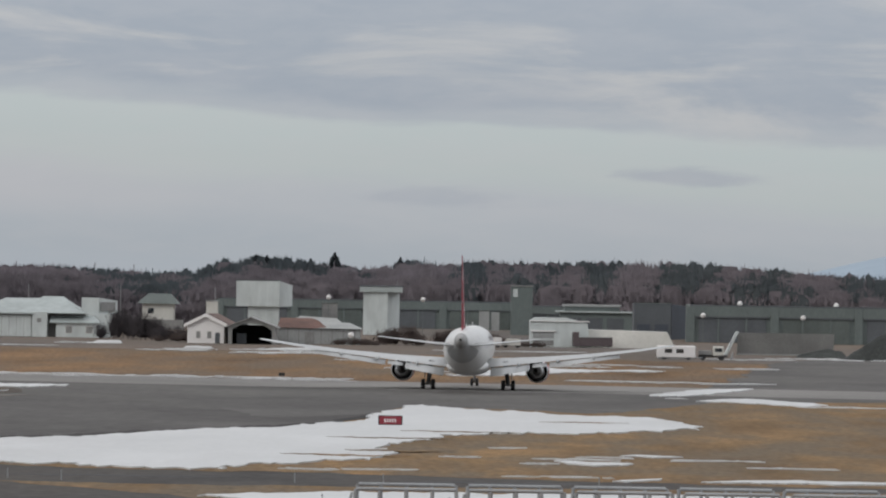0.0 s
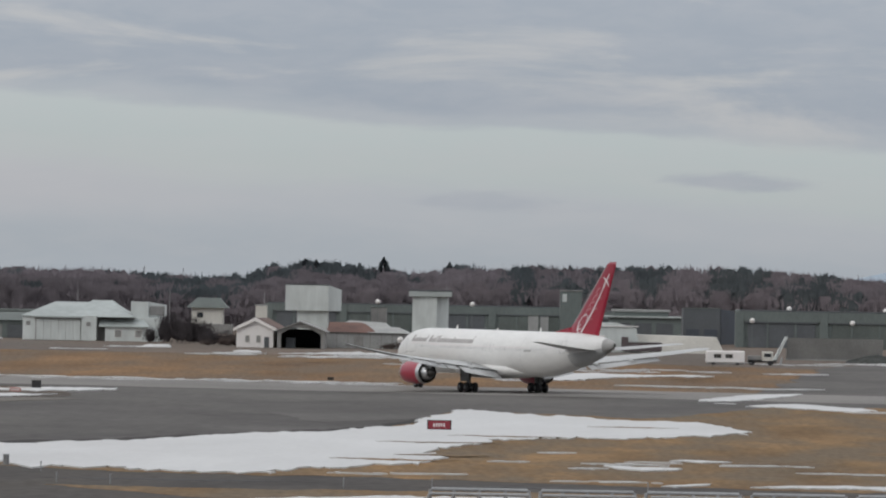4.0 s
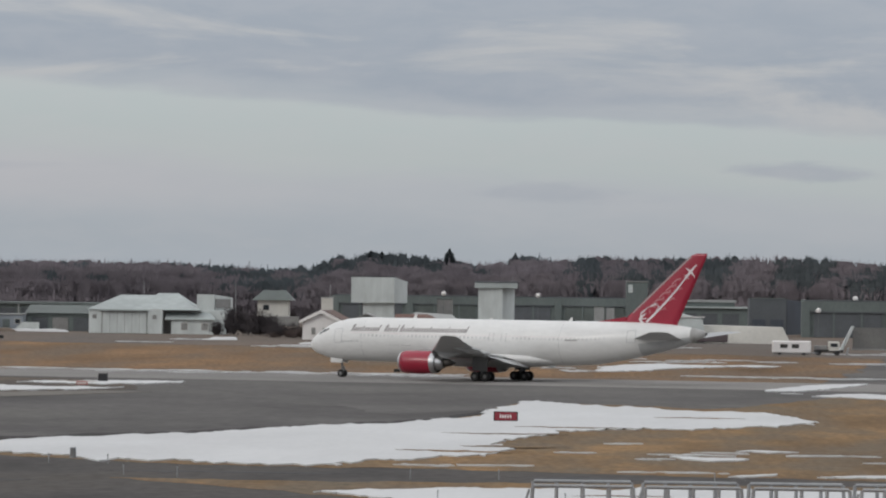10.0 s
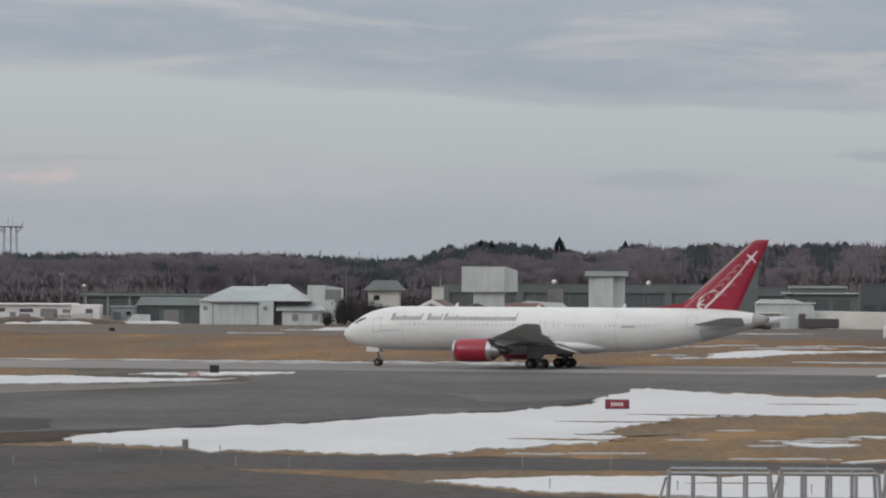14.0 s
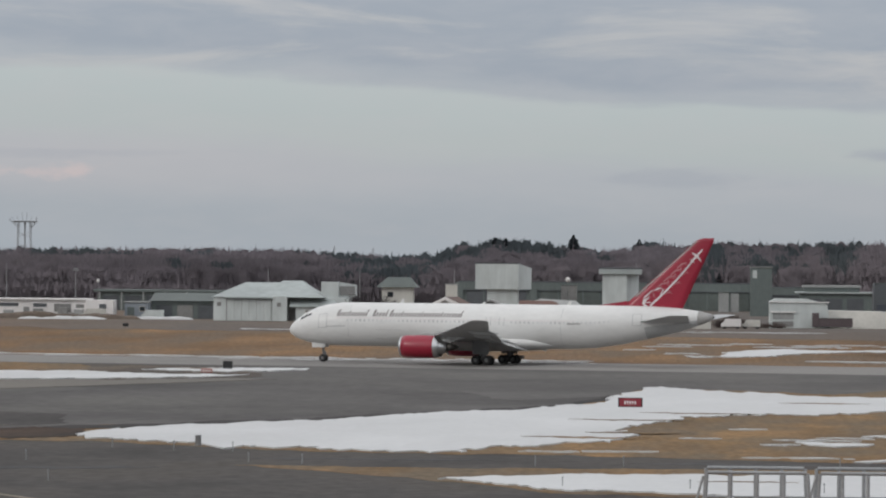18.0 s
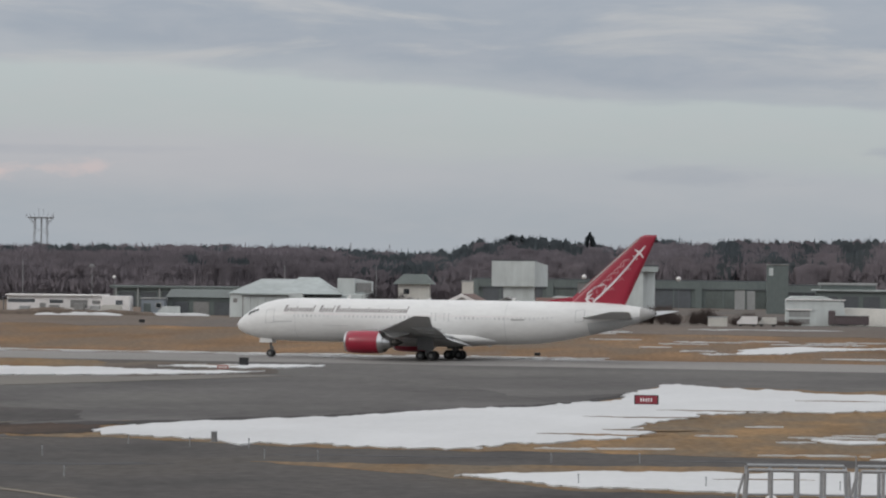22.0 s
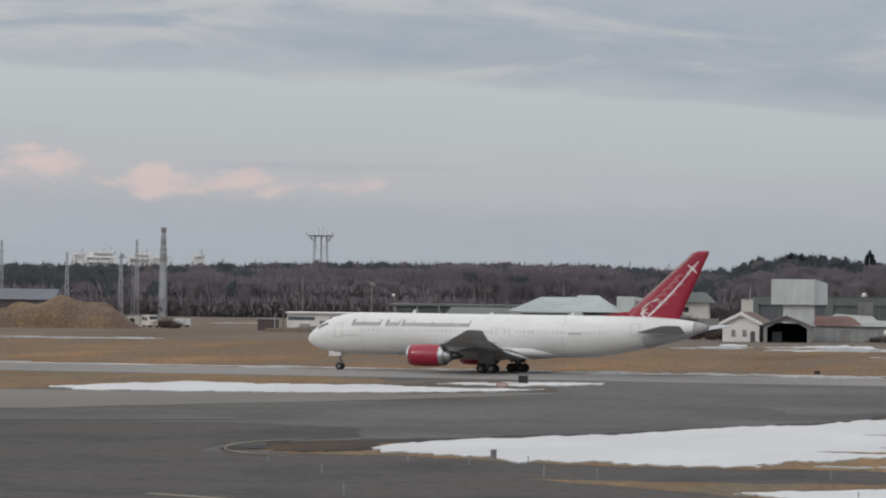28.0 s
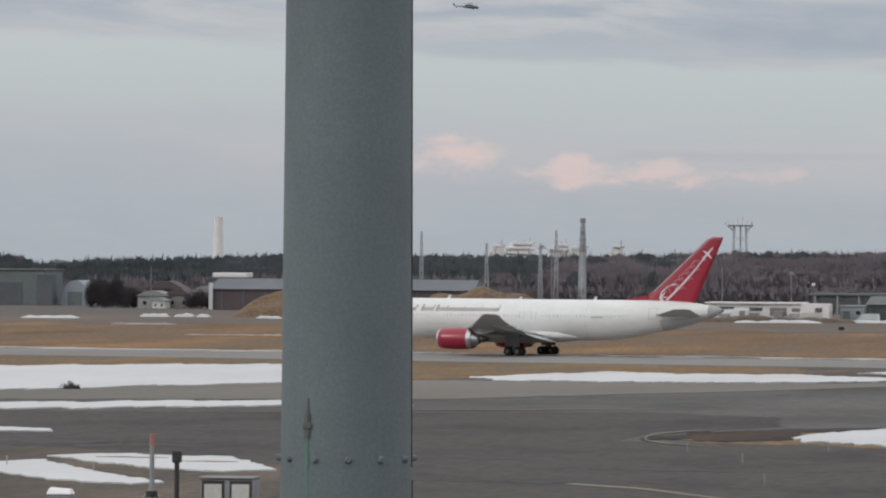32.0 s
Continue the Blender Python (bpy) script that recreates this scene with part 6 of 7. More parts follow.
sheet("marking_line", OVAL + [(x + 0.40 * math.sin(math.pi * k / 7) + 0.03, y - 2.6 * math.sin(math.pi * k / 7) - 0.2) for k, (x, y) in reversed(list(enumerate(OVAL)))], 0.085, YELLOW, "faded yellow curve round the island's tip", "line", depth=0.005)

# posts and a cabinet at the left end, near the apron
ob = thing("orange_post", "slim white post with a faded red top and stays", "post", place(-61.3, 273.2))
part("shaft", tubed((0, 0, 0), (0, 0, 3.5), 0.15, 0.11, n=10), STEEL, ob)
part("orange_top", tubed((0, 0, 3.45), (0, 0, 4.05), 0.14, 0.12, n=10), FADED_RED, ob, "faded red top")
part("stay", tubed((-0.9, 0, 0), (0, 0, 1.5), 0.05, n=6), STEEL, ob)
part("stay", tubed((0.9, 0, 0), (0, 0, 1.5), 0.05, n=6), STEEL, ob)
part("collar", tubed((0, 0, 0.9), (0, 0, 1.2), 0.3, n=10), DARK_METAL, ob)
ob = thing("dark_post", "dark steel post with a short head", "post", place(-60.1, 273.5))
part("shaft", tubed((0, 0, 0), (0, 0, 2.9), 0.12, n=10), DARK_METAL, ob)
part("head", boxed(-0.22, 0.22, -0.2, 0.2, 2.6, 3.2, 0.05), DARK_METAL, ob)
ob = thing("equipment_cabinet", "grey equipment cabinet with framed glazed doors", "cabinet", place(-57.7, 274))
part("body", boxed(-1.35, 1.35, 0, 1.6, 0, 1.8, 0.05), STEEL, ob)
part("roof", boxed(-1.4, 1.4, -0.1, 1.7, 1.8, 1.9, 0.03), CONCRETE, ob)
for x in (-1.3, 0.1):
    d = part("door", boxed(x + 0.08, x + 1.2, -0.06, 0.0, 0.15, 1.72, 0.02), DARK_METAL, ob)
    part("pane", boxed(x + 0.2, x + 1.08, -0.09, -0.055, 0.4, 1.55), CREAM, d)


ob = thing("cover_box", "small white metal cover box on damp grass", "box", place(-68.9, 285))
part("body", boxed(-0.6, 0.6, 0, 0.9, 0, 0.45, 0.03), STEEL, ob)
part("lid", loft(bmesh.new(), [[(-0.65, -0.06, 0.45), (-0.65, 0.95, 0.45), (0.65, 0.95, 0.45), (0.65, -0.06, 0.45)], [(-0.6, 0.3, 0.72), (-0.6, 0.9, 0.78), (0.5, 0.9, 0.70), (0.5, 0.3, 0.64)]]), SIGN_INK, ob, "sloping white lid")

# ---- the mast near the camera ----
mast = thing("lighting_mast", "thick blue-grey painted steel mast with a bolted flange", "mast", place(-4.823, 25.6))
part("lower_shaft", tubed((0, 0, 0), (0, 0, 11.98), 0.366, 0.308, n=48, caps=False), MAST, mast, smooth=True)
part("upper_shaft", tubed((0, 0, 12.0), (0, 0, 27), 0.305, 0.229, n=48, caps=False), MAST, mast, smooth=True)
part("flange_seam", tubed((0, 0, 11.96), (0, 0, 12.01), 0.3085, 0.3085, n=48), MAST, mast)
part("base_plate", tubed((0, 0, 0), (0, 0, 0.06), 0.6, n=24), STEEL, mast)
for k in range(12):
    a = radians(k * 30 + 12)
    c, s = math.cos(a), math.sin(a)
    b = part("bolt", tubed((c * 0.298, s * 0.298, 12.06), (c * 0.324, s * 0.324, 12.06), 0.020, 0.012, n=10), MAST, mast)
# thin black lines paint the dark, shaded right edge of the shaft
part("weld_seam", tubed((0.303, 0.0, 12.02), (0.228, 0.0, 26.9), 0.006, n=6), BLACK, mast)
part("weld_seam", tubed((0.364, 0.0, 0.1), (0.307, 0.0, 11.96), 0.006, n=6), BLACK, mast)
cable = part("cable", tubed((-0.130, -0.272, 11.2), (-0.130, -0.272, 12.16), 0.011, n=8), VERDIGRIS, mast, "thin green cable on the shaft")
part("cable_end", tubed((-0.130, -0.272, 12.16), (-0.130, -0.272, 12.27), 0.018, n=8), GREEN_ROOF, cable)
part("cable_clip", boxed(-0.15, -0.11, -0.292, -0.262, 12.2, 12.225, 0.003), GREEN_ROOF, cable)
part("cable_tail", tubed((-0.130, -0.272, 12.27), (-0.128, -0.27, 12.34), 0.012, 0.010, n=8), GREEN_ROOF, cable)

# ---- boarding bridge with roof rails; it creeps to the right ----
bridge = thing("boarding_bridge", "grey boarding bridge with roof guard rails and a beacon", "boarding bridge")
RZ = 7.2
part("tunnel", boxed(0.2, 19, 0, 3.0, 4.4, RZ, 0.08), CONCRETE, bridge, "grey tunnel body")
part("roof_deck", boxed(-0.1, 19.2, -0.15, 3.15, RZ, RZ + 0.08, 0.02), STEEL, bridge)
for i in range(10):
    part("wall_panel", boxed(0.5 + i * 1.85, 2.2 + i * 1.85, -0.05, 0.0, 4.7, 6.9, 0.02), CONCRETE, bridge)
for x in (3.5, 12.5):
    col = part("drive_column", tubed((x, 1.5, 0.4), (x, 1.5, 4.4), 0.32, n=14), STEEL, bridge)
    for s in (-0.6, 0.6):
        part("wheel", tubed((x - 0.2, 1.5 + s, 0.45), (x + 0.2, 1.5 + s, 0.45), 0.45, n=16), TYRE, col)
    part("axle", tubed((x, 0.8, 0.45), (x, 2.2, 0.45), 0.12, n=8), STEEL, col)
for x0, x1 in ((0.0, 2.35), (2.5, 4.75), (4.9, 7.15), (7.3, 9.55), (9.7, 11.95), (12.1, 14.35), (14.5, 16.75)):
    for y in (0.0, 2.9):
        rail = part("guard_rail", tubed((x0 + 0.08, y, RZ + 1.08), (x1 - 0.08, y, RZ + 1.08), 0.042, n=8), STEEL, bridge, "tubular top rail")
        part("mid_rail", tubed((x0, y, RZ + 0.42), (x1, y, RZ + 0.42), 0.026, n=8), STEEL, rail)
        n = 4
        for i in range(n + 1):
            x = x0 + (x1 - x0) * i / n
            part("post", tubed((x, y, RZ + 0.05), (x + (0.06 if i == 0 else -0.06 if i == n else 0), y, RZ + 1.07), 0.042, n=8), STEEL, rail)
            part("foot", boxed(x - 0.07, x + 0.07, y - 0.05, y + 0.05, RZ + 0.06, RZ + 0.09), STEEL, rail)
    part("end_brace", tubed((x0 - 0.02, 0, RZ + 1.0), (x0 - 0.28, 0, RZ + 0.08), 0.03, n=8), STEEL, bridge)
beacon = part("beacon", tubed((0.6, 0.5, RZ + 0.18), (0.6, 0.5, RZ + 0.36), 0.17, 0.15, n=14), BEACON, bridge, "pale amber beacon")
bm = bmesh.new()
bmesh.ops.create_icosphere(bm, subdivisions=2, radius=0.16, matrix=Matrix.Translation((0.6, 0.5, RZ + 0.36)))
part("dome", bm, SIGN_INK, beacon, smooth=True)
part("beacon_base", tubed((0.6, 0.5, RZ + 0.07), (0.6, 0.5, RZ + 0.2), 0.2, n=12), ORANGE, beacon)
part("hoop", tubed((0.15, 0.1, RZ + 0.16), (1.35, 0.1, RZ + 0.16), 0.025, n=8), SIGN_INK, bridge)

# ---- helicopter ----
heli = thing("helicopter", "dark grey helicopter in flight", "helicopter")
part("fuselage", loft(bmesh.new(), [ellipse(x, 0, z, ry, rz, 14) for x, ry, rz, z in ((7.6, 0.2, 0.2, -0.3), (7.0, 0.8, 0.7, -0.2), (5.6, 1.15, 1.05, 0.1), (2.0, 1.2, 1.15, 0.15), (-1.0, 1.0, 0.95, 0.2), (-3.0, 0.5, 0.55, 0.25), (-8.0, 0.25, 0.3, 0.35), (-9.0, 0.1, 0.15, 0.5))]), HELI, heli, smooth=True)
part("engine_deck", boxed(-1.5, 3.5, -0.8, 0.8, 1.0, 1.75, 0.25), HELI, heli)
part("tail_fin", prismed([(-8.2, 0.3), (-9.2, 0.3), (-10.4, 2.6), (-9.5, 2.6)], -0.1, 0.1), HELI, heli)
part("tailplane", boxed(-8.9, -8.0, -1.6, 1.6, 0.2, 0.3), HELI, heli)
part("rotor_mast", tubed((1.0, 0, 1.7), (1.0, 0, 2.4), 0.2, n=8), HELI, heli)
rotor = part("rotor_hub", tubed((1.0, 0, 2.35), (1.0, 0, 2.5), 0.4, n=10), HELI, heli)
for k in range(4):
    a = radians(25 + 90 * k)
    part("blade", loft(bmesh.new(), [[(1 + r * math.cos(a) - 0.25 * math.sin(a) * e, r * math.sin(a) + 0.25 * math.cos(a) * e, 2.42 + h) for e, h in ((-1, 0), (1, 0), (1, 0.05), (-1, 0.05))] for r in (0.3, 8.0)]), HELI, rotor)
for s in (-1, 1):
    part("wheel", tubed((3.8, s * 1.1, -1.15), (3.8, s * 1.3, -1.15), 0.3, n=10), TYRE, heli)
part("wheel", tubed((-7.4, -0.12, -0.5), (-7.4, 0.12, -0.5), 0.25, n=10), TYRE, heli)

# ---- far hills ----
bm = bmesh.new()
crest = [(225, 0)] + [(x, 11 + 29 * math.exp(-((x - 352) / 90) ** 2) + 9 * math.exp(-((x - 480) / 60) ** 2) + 1.5 * noise.noise((x * 0.03, 0, 0))) for x in range(235, 620, 8)] + [(630, 0)]
rows = [[bm.verts.new((x * (1 + 0.04 * k), 4200 + 90 * k, z * (k / 3) ** 0.8)) for x, z in crest] for k in range(4)]
for ra, rb in zip(rows, rows[1:]):
    for i in range(len(crest) - 1):
        bm.faces.new((ra[i], ra[i + 1], rb[i + 1], rb[i]))
tagged(add_mesh("backdrop_hill", bm, HILL), "pale blue distant mountain", "mountain", kind="structure")


# ---- woods ----
# skyline of the woods: degrees right of +y, tree height for a tree 1550 m off
SKYLINE = [(-22, 13), (-14.2, 13.3), (-14.0, 11.6), (-13.86, 10.4), (-13.5, 10.4), (-13.3, 11.6), (-12.3, 12.1), (-11.45, 13.1), (-9.9, 13.3), (-8.2, 13.4), (-6.78, 14.6), (-5.2, 15.0), (-4.07, 15.0), (-3.38, 14.0), (-2.92, 13.3), (-2.61, 13.6),
           (-2.35, 15.3), (-2.0, 18.1), (-1.49, 18.0), (-1.2, 16.6), (-0.74, 15.4), (-0.39, 17.4), (-0.16, 18.2), (0.1, 16.8), (0.3, 18.1), (0.99, 17.8), (1.96, 18.6), (2.54, 18.6), (2.94, 17.8), (3.4, 17.0), (3.8, 16.0), (4.6, 15.2), (8, 14)]


def skyline(a):
    for (a0, h0), (a1, h1) in zip(SKYLINE, SKYLINE[1:]):
        if a0 <= a <= a1:
            return h0 + (h1 - h0) * (a - a0) / (a1 - a0)
    return 13.0


rng = np.random.default_rng(5)


class Soup:
    """Triangles gathered for one mesh."""

    def __init__(self):
        self.v, self.n = [], 0

    def tris(self, a):
        self.v.append(np.asarray(a, float).reshape(-1, 3))

    def build(self, name, mat):
        v = np.concatenate(self.v)
        me = bpy.data.meshes.new(name)
        k = len(v) // 3
        me.vertices.add(len(v))
        me.vertices.foreach_set("co", v.ravel())
        me.loops.add(len(v))
        me.loops.foreach_set("vertex_index", np.arange(len(v), dtype=np.int32))
        me.polygons.add(k)
        me.polygons.foreach_set("loop_start", np.arange(0, len(v), 3, dtype=np.int32))
        me.update(calc_edges=True)
        me.materials.append(mat)
        return new(name, me)


def slivers(p, d, w):
    """Thin triangles from points p along d, w wide, turned to either side."""
    side = np.cross(d, rng.normal(size=d.shape))
    side /= np.linalg.norm(side, axis=1, keepdims=True) + 1e-9
    side *= np.asarray(w).reshape(-1, 1) / 2
    return np.stack([p - side, p + side, p + d], 1)


def lump(soup, c, r, hz, rough=0.3, form=None):
    """The dense heart of a crown: an uneven closed form."""
    s = rng.normal(size=3) * 10
    form = BALL if form is None else form
    v = form * (1 + rough * np.array([noise.noise((p[0] * 1.7 + s[0], p[1] * 1.7 + s[1], p[2] * 1.7 + s[2])) for p in BALL]))[:, None]
    soup.tris((v * [r, r, hz] + c)[BALL_FACES])


def twig_shell(soup, c, r, hz, n, size, wide):
    """Short twigs that stand out all over a crown."""
    o = rng.normal(size=(n, 3))
    o[:, 2] = np.abs(o[:, 2]) * rng.choice((1, 1, -0.6), n)
    o /= np.linalg.norm(o, axis=1, keepdims=True)
    p = c + o * [r, r, hz] * rng.uniform(0.84, 1.06, (n, 1))
    d = (o * [0.6, 0.6, 0.5] + rng.normal(size=(n, 3)) * 0.35 + [0, 0, 0.75]) * rng.uniform(0.4, 1.0, (n, 1)) * size
    soup.tris(slivers(p, d, rng.uniform(0.5, 1.1, n) * wide))


_b = bmesh.new()
bmesh.ops.create_icosphere(_b, subdivisions=2, radius=1.0)
BALL = np.array([v.co[:] for v in _b.verts])
# a flatter-topped form: the ball drawn towards a rounded box
DOME = np.sign(BALL) * np.abs(BALL) ** 0.62
BALL_FACES = np.array([[v.index for v in f.verts] for f in _b.faces])
_b.free()


def bare_tree(soup, x, y, h, spread, twigs=430):
    """Trunk, steep limbs and a slim upright haze of fine twigs."""
    base = np.array([x, y, 0.0])
    top = base + [rng.normal() * 0.4, rng.normal() * 0.4, h * 0.8]
    soup.tris(slivers(base[None], (top - base)[None], [0.45]))
    n = 8
    ang = rng.uniform(0, 2 * np.pi, n)
    start = base + (top - base) * rng.uniform(0.25, 0.85, n)[:, None]
    d = np.stack([np.cos(ang) * spread * 0.6, np.sin(ang) * spread * 0.6, rng.uniform(0.16, 0.30, n) * h], 1)
    soup.tris(slivers(start, d, np.full(n, 0.2)))
    c = base + [0, 0, h * 0.6]
    lump(soup, c, spread, h * 0.36, 0.3, DOME)
    o = rng.uniform(-1, 1, (twigs, 3))
    o[:, 2] = np.maximum(o[:, 2], -0.4)
    p = c + o * [spread, spread, h * 0.33] + [0, 0, 0.1]
    p[:, 1] = c[1] - spread * rng.uniform(0.5, 1.15, twigs)
    d = rng.normal(size=(twigs, 3)) * [0.3, 0.2, 0.3] + [0, 0, 1.0]
    soup.tris(slivers(p, d, rng.uniform(0.10, 0.26, twigs)))
    twig_shell(soup, c, spread * 1.05, h * 0.37, 50, 0.4, 0.12)


def fir(soup, x, y, h, r, quads=240, pointed=1.0):
    base = np.array([x, y, 0.0])
    soup.tris(slivers(base[None], np.array([[0, 0, h * 0.95]]), [0.5]))
    f = rng.uniform(0.12, 1, quads) ** 0.85
    ang = rng.uniform(0, 2 * np.pi, quads)
    rad = r * (1 - f) ** pointed * rng.uniform(0.45, 1.05, quads) + 0.12
    tiers = 1 + 0.18 * np.sin(f * 40 + rng.uniform(0, 6))
    out = np.stack([np.cos(ang), np.sin(ang), np.zeros(quads)], 1)
    p = base + np.stack([np.zeros(quads), np.zeros(quads), f * h], 1) + out * (rad * 0.25)[:, None]
    d = out * (rad * tiers)[:, None] + np.stack([np.zeros(quads), np.zeros(quads), -0.22 * rad + 0.15], 1)
    soup.tris(slivers(p + d, -d * 1.05, 0.5 + rad * 0.55))


def pine(soup, x, y, h, r, clumps=420):
    """A round-headed pine: trunk and needle tufts in lumps."""
    base = np.array([x, y, 0.0])
    soup.tris(slivers(base[None], np.array([[0.2, 0, h * 0.9]]), [0.5]))
    lump(soup, base + [0, 0, h * 0.5], r, h * 0.36, 0.3, DOME)
    for f, k in ((0.45, 0.95), (0.6, 0.95), (0.74, 0.8), (0.86, 0.52)):
        c = base + [rng.normal() * r * 0.22, rng.normal() * r * 0.22, h * f]
        lump(soup, c, r * k * 0.9, min(h * 0.19, h - c[2]) * 0.92, 0.3)
        twig_shell(soup, c, r * k, min(h * 0.2, h - c[2]), clumps // 4, 0.4, 0.26)


def pines_at(a, row):
    """Evergreens stand in groups; level: how much of the stretch they take."""
    level = -0.45 + 0.03 * row
    if a < -8.6:
        level = 0.6
    elif a < -7.2:
        level = 0.1 if row > 2 else -0.35
    elif -2.45 < a < -1.2:
        level = 0.7 if row >= 3 else -0.4
    elif a > 0.0:
        return noise.noise((a * 3.4, row * 0.12, 5.1)) < (0.10 if a > 1.2 else -0.02)
    elif -3.5 < a <= -2.45:
        level = 0.3
    elif a < -5.5 and row > 3:
        level = 0.0
    return noise.noise((a * 2.6, row * 0.45, 2.2)) < level


bare, ever = Soup(), Soup()
for row, dist in enumerate((1458, 1474, 1492, 1512, 1535, 1560)):
    a = -21.0
    while a < 7.5:
        a += rng.uniform(0.04, 0.10) * (1.0 if -15 < a < 5 else 2.2)
        h = skyline(a) * rng.uniform(0.97, 1.02) * (0.66, 0.74, 0.82, 0.90, 0.96, 1.0)[row]
        ar = radians(a)
        x, y = dist * math.sin(ar) + rng.normal() * 2, dist * math.cos(ar) + rng.normal() * 5
        evergreen = 0.95 if pines_at(a, row) else 0.02
        if rng.random() < evergreen:
            if rng.random() < 0.006:
                fir(ever, x, y, h, rng.uniform(2.6, 3.8))
            else:
                pine(ever, x, y, h, rng.uniform(2.0, 3.2), 340)
        else:
            bare_tree(bare, x, y, h, rng.uniform(2.4, 3.6))
# thickets along the edge of the wood
for a in np.arange(-21, 7.5, 0.09):
    ar = radians(a)
    for dist, h in ((1450, 0.24), (1466, 0.42)):
        c = np.array([dist * math.sin(ar) + rng.normal() * 0.6, dist * math.cos(ar) + rng.normal() * 3, skyline(a) * h * 0.6])
        soup = ever if a < -8.9 and h > 0.3 else bare
        top = skyline(a) * h * rng.uniform(0.5, 0.85)
        lump(soup, c, rng.uniform(1.5, 2.6), top, 0.5, DOME)
        twig_shell(soup, c, 2.2, top * 1.05, 110, 1.1, 0.22)
# undergrowth and slim trunks between the trees close the wood
for a in np.arange(-21, 7.5, 0.03):
    ar = radians(a)
    for row, (dist, low, high, n) in enumerate(((1444, 0.0, 0.30, 44), (1452, 0.0, 0.50, 56), (1469, 0.2, 0.66, 40), (1487, 0.3, 0.74, 36), (1507, 0.4, 0.80, 32), (1529, 0.5, 0.86, 26), (1554, 0.55, 0.91, 20), (1575, 0.3, 0.84, 14))):
        p = np.stack([dist * math.sin(ar) + rng.normal(size=n) * 0.9, dist * math.cos(ar) + rng.normal(size=n) * 3, rng.uniform(low, high, n) * skyline(a)], 1)
        d = rng.normal(size=(n, 3)) * [0.4, 0.4, 0.5] + [0, 0, 1.5]
        (ever if row > 1 and pines_at(a, row - 1) else bare).tris(slivers(p, d, rng.uniform(0.3, 0.9, n)))
    if rng.random() < 0.5:
        continue
    p = np.array([[1452 * math.sin(ar) + rng.normal(), 1452 * math.cos(ar), 0.0]])
    bare.tris(slivers(p, np.array([[rng.normal() * 0.4, 0, rng.uniform(0.45, 0.7) * skyline(a)]]), [rng.uniform(0.2, 0.45)]))
tagged(bare.build("woods_bare", BARK), "far wood of bare grey-brown winter trees", "woods", kind="stuff")
tagged(ever.build("woods_evergreen", NEEDLES), "dark evergreen trees in the far wood", "woods", kind="stuff")

# single firs that stand out on the skyline
for a, h, r in ((-1.10, 19.3, 7.0), (-1.90, 18.4, 9.0), (-1.79, 18.2, 9.0), (-0.43, 18.2, 7.0)):
    ar = radians(a)
    s = Soup()
    fir(s, 0, 0, h, r, 1500, 0.9)
    ob = s.build("crown", NEEDLES)
    t = thing("fir_tree", "dark pointed fir above the bare wood", "tree", place(1545 * math.sin(ar), 1545 * math.cos(ar)), group="firs on the skyline")
    ob.parent = t
    part("trunk", tubed((0, 0, 0), (0, 0, h * 0.9), 0.28, 0.06, n=6), BARK, t)


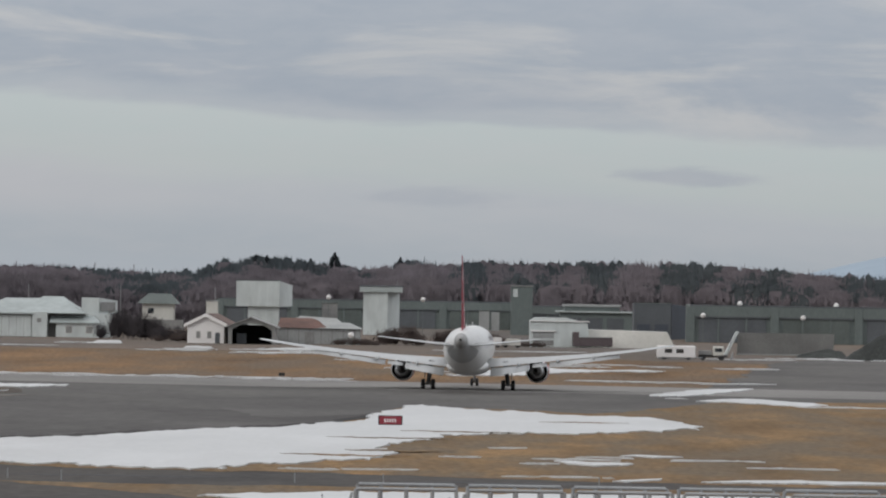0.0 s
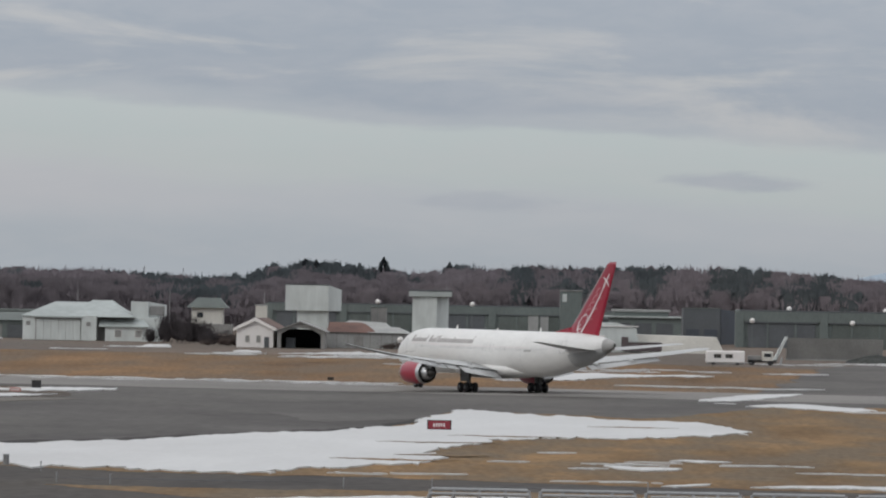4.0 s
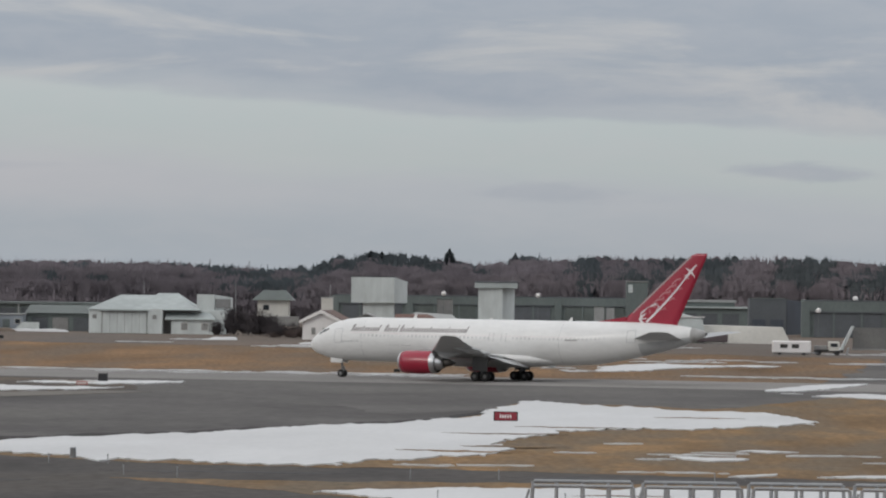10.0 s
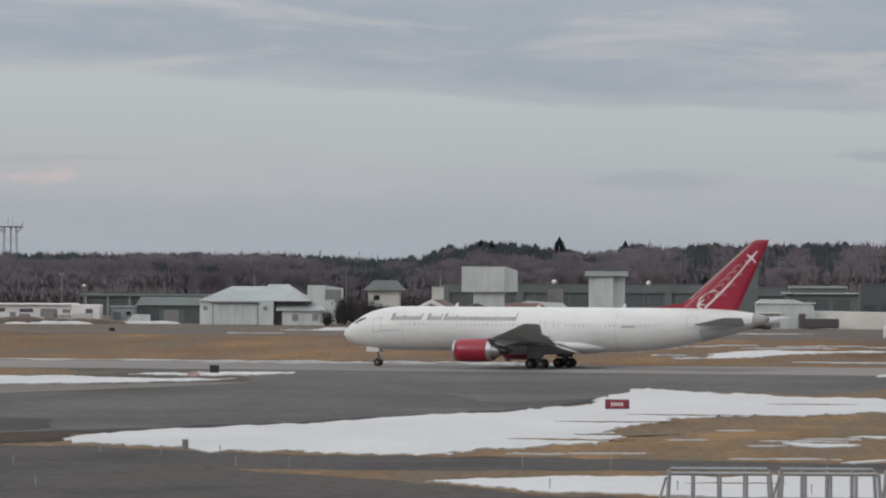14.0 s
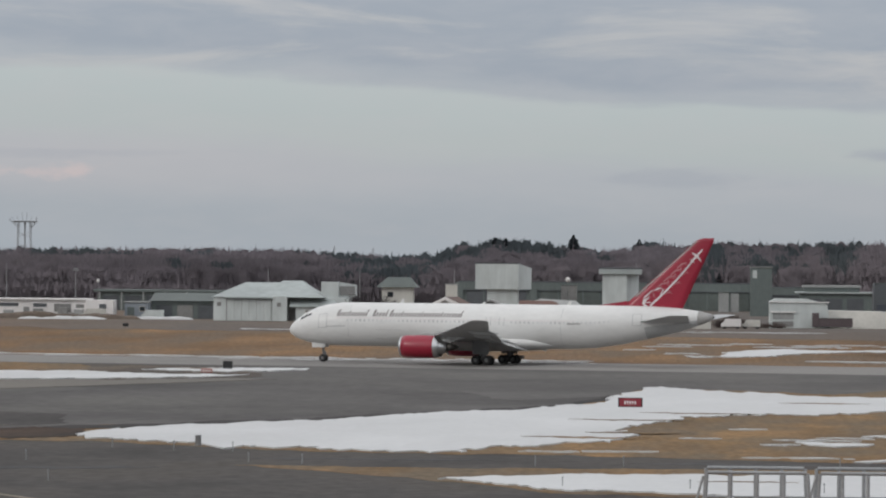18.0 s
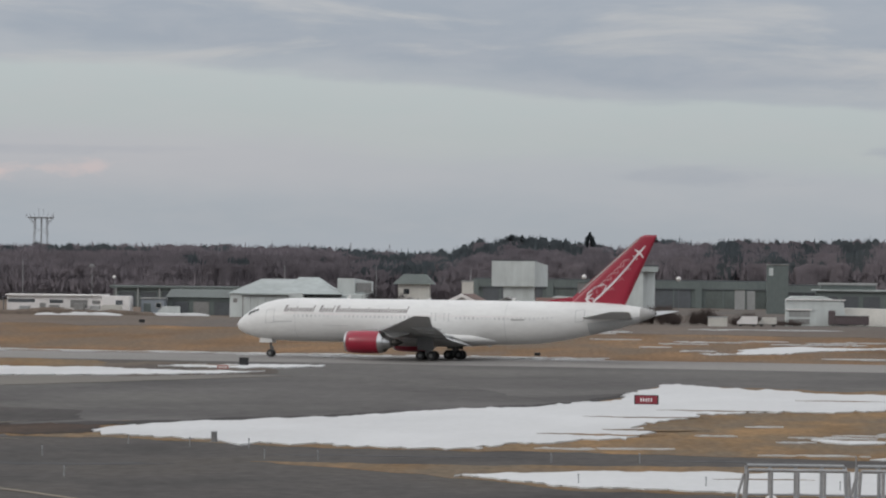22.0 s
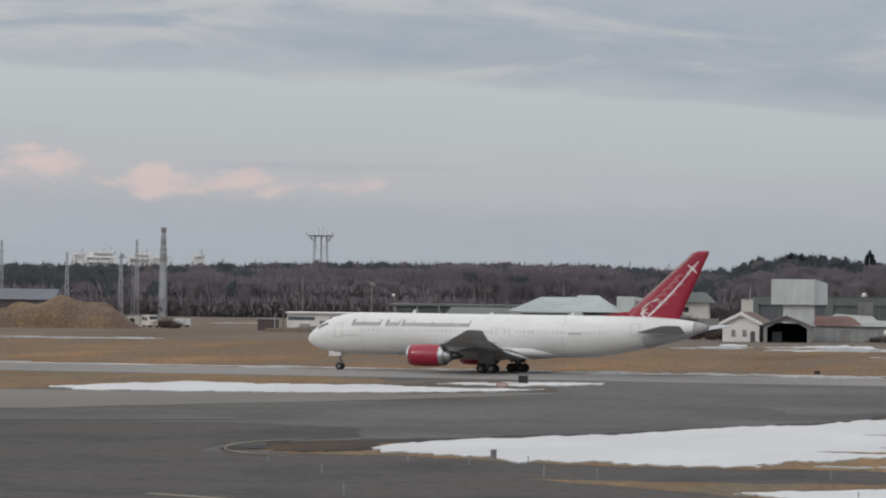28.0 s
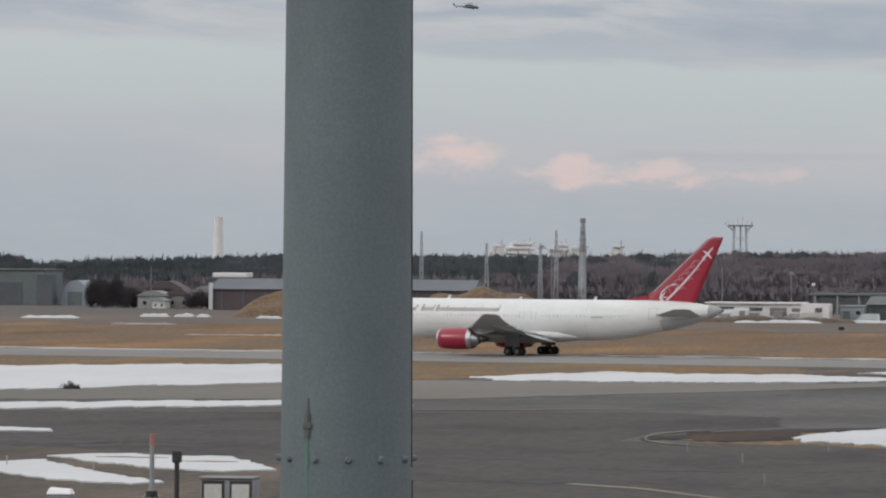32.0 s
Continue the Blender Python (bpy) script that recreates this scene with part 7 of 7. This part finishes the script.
# scrub between the buildings
def scrub(x, y, w, h, n, seed, mat=None):
    """A thicket: uneven dense hearts with fine twigs standing out of them."""
    s = Soup()
    heads = max(3, int(w / 1.3))
    for k in range(heads):
        u = (k + 0.5) / heads * 2 - 1 + rng.normal() * 0.1
        top = h * (1 - 0.55 * abs(u) ** 2.5) * rng.uniform(0.7, 0.95)
        c = np.array([u * w / 2 * 0.9, rng.normal() * 0.5, top * 0.45])
        lump(s, c, w / heads * rng.uniform(0.5, 0.75), top * 0.36, 0.6)
        m = 2 * n // heads
        p = c + rng.normal(size=(m, 3)) * [w / heads * 0.5, 0.6, top * 0.26] + [0, -0.6, top * 0.12]
        p[:, 2] = np.clip(p[:, 2], 0, top)
        s.tris(slivers(p, rng.normal(size=(m, 3)) * [0.3, 0.3, 0.2] * min(1.0, h / 2) + np.array([0, 0, 0.1 + 0.12 * h]), rng.uniform(0.06, 0.16, m)))
    ob = s.build("bush", mat or HEDGE)
    ob.matrix_basis = place(x, y)
    tagged(ob, "dark bare winter bush beside the buildings", "bush", "dark winter bushes")


for x, y, w, h, n in ((-305, 1301, 6.5, 8.4, 1800), (-300.5, 1300, 6.5, 8.0, 1800), (-297, 1303, 5, 6.0, 900), (-279, 1292, 6, 5.2, 700), (-273, 1290, 6, 5.4, 700), (-63, 1095, 7, 6.4, 700), (-57, 1090, 8, 5.4, 700), (-51, 1075, 8, 3.4, 500),
                      (-125.0, 522, 1.3, 0.75, 70)):
    scrub(x, y, w, h, n, 0)
for x, y, w, h, n in ((-7.7, 1066, 8.8, 3.9, 1500), (1.4, 1068, 6.2, 3.1, 1000), (9.5, 1070, 5.6, 2.5, 800), (-16, 1060, 10, 1.5, 500), (17, 1074, 6, 1.2, 300), (-166, 1150, 5, 2.4, 300), (-50, 1072, 9, 2.2, 400)):
    scrub(x, y, w, h, n, 0, RED_SCRUB)


# ---- what moves ----
def motions():
    key = TAXI
    walk(airliner, [(t, pose(x, y, 0.04, 0, 0, h + 90)) for t, x, y, h in key])
    # wheels roll with the way travelled
    way = [0.0]
    for (ta, xa, ya, ha), (tb, xb, yb, hb_) in zip(key, key[1:]):
        way.append(way[-1] + math.hypot(xb - xa, yb - ya))
    for ob, x, y, r in spinning:
        rows, k = [], 0
        total = way[-1] / r
        n = int(total / 1.2) + 1
        last = -1
        for i in range(n + 1):
            s = way[-1] * i / n
            while k < len(way) - 2 and way[k + 1] < s:
                k += 1
            t = key[k][0] + (key[k + 1][0] - key[k][0]) * (s - way[k]) / max(1e-6, way[k + 1] - way[k])
            if frame(t) == last:
                continue
            last = frame(t)
            rows.append((t, pose(x, y, r, 0, math.degrees(s / r), 0)))
        walk(ob, rows)
    walk(bridge, [(t, pose(-1.91 + 0.1365 * t, 125.0, 0)) for t in (0, 8, 16, 24, 32)])
    # the helicopter flies from behind the mast to the right
    walk(heli, [(t, pose(-625.0 + 51.0 * (t - 32), 3748, z, 0, 2, 4)) for t, z in ((0, 158), (10, 160), (20, 162), (26, 164), (30, 171), (31.6, 178), (32, 180.6))])


motions()
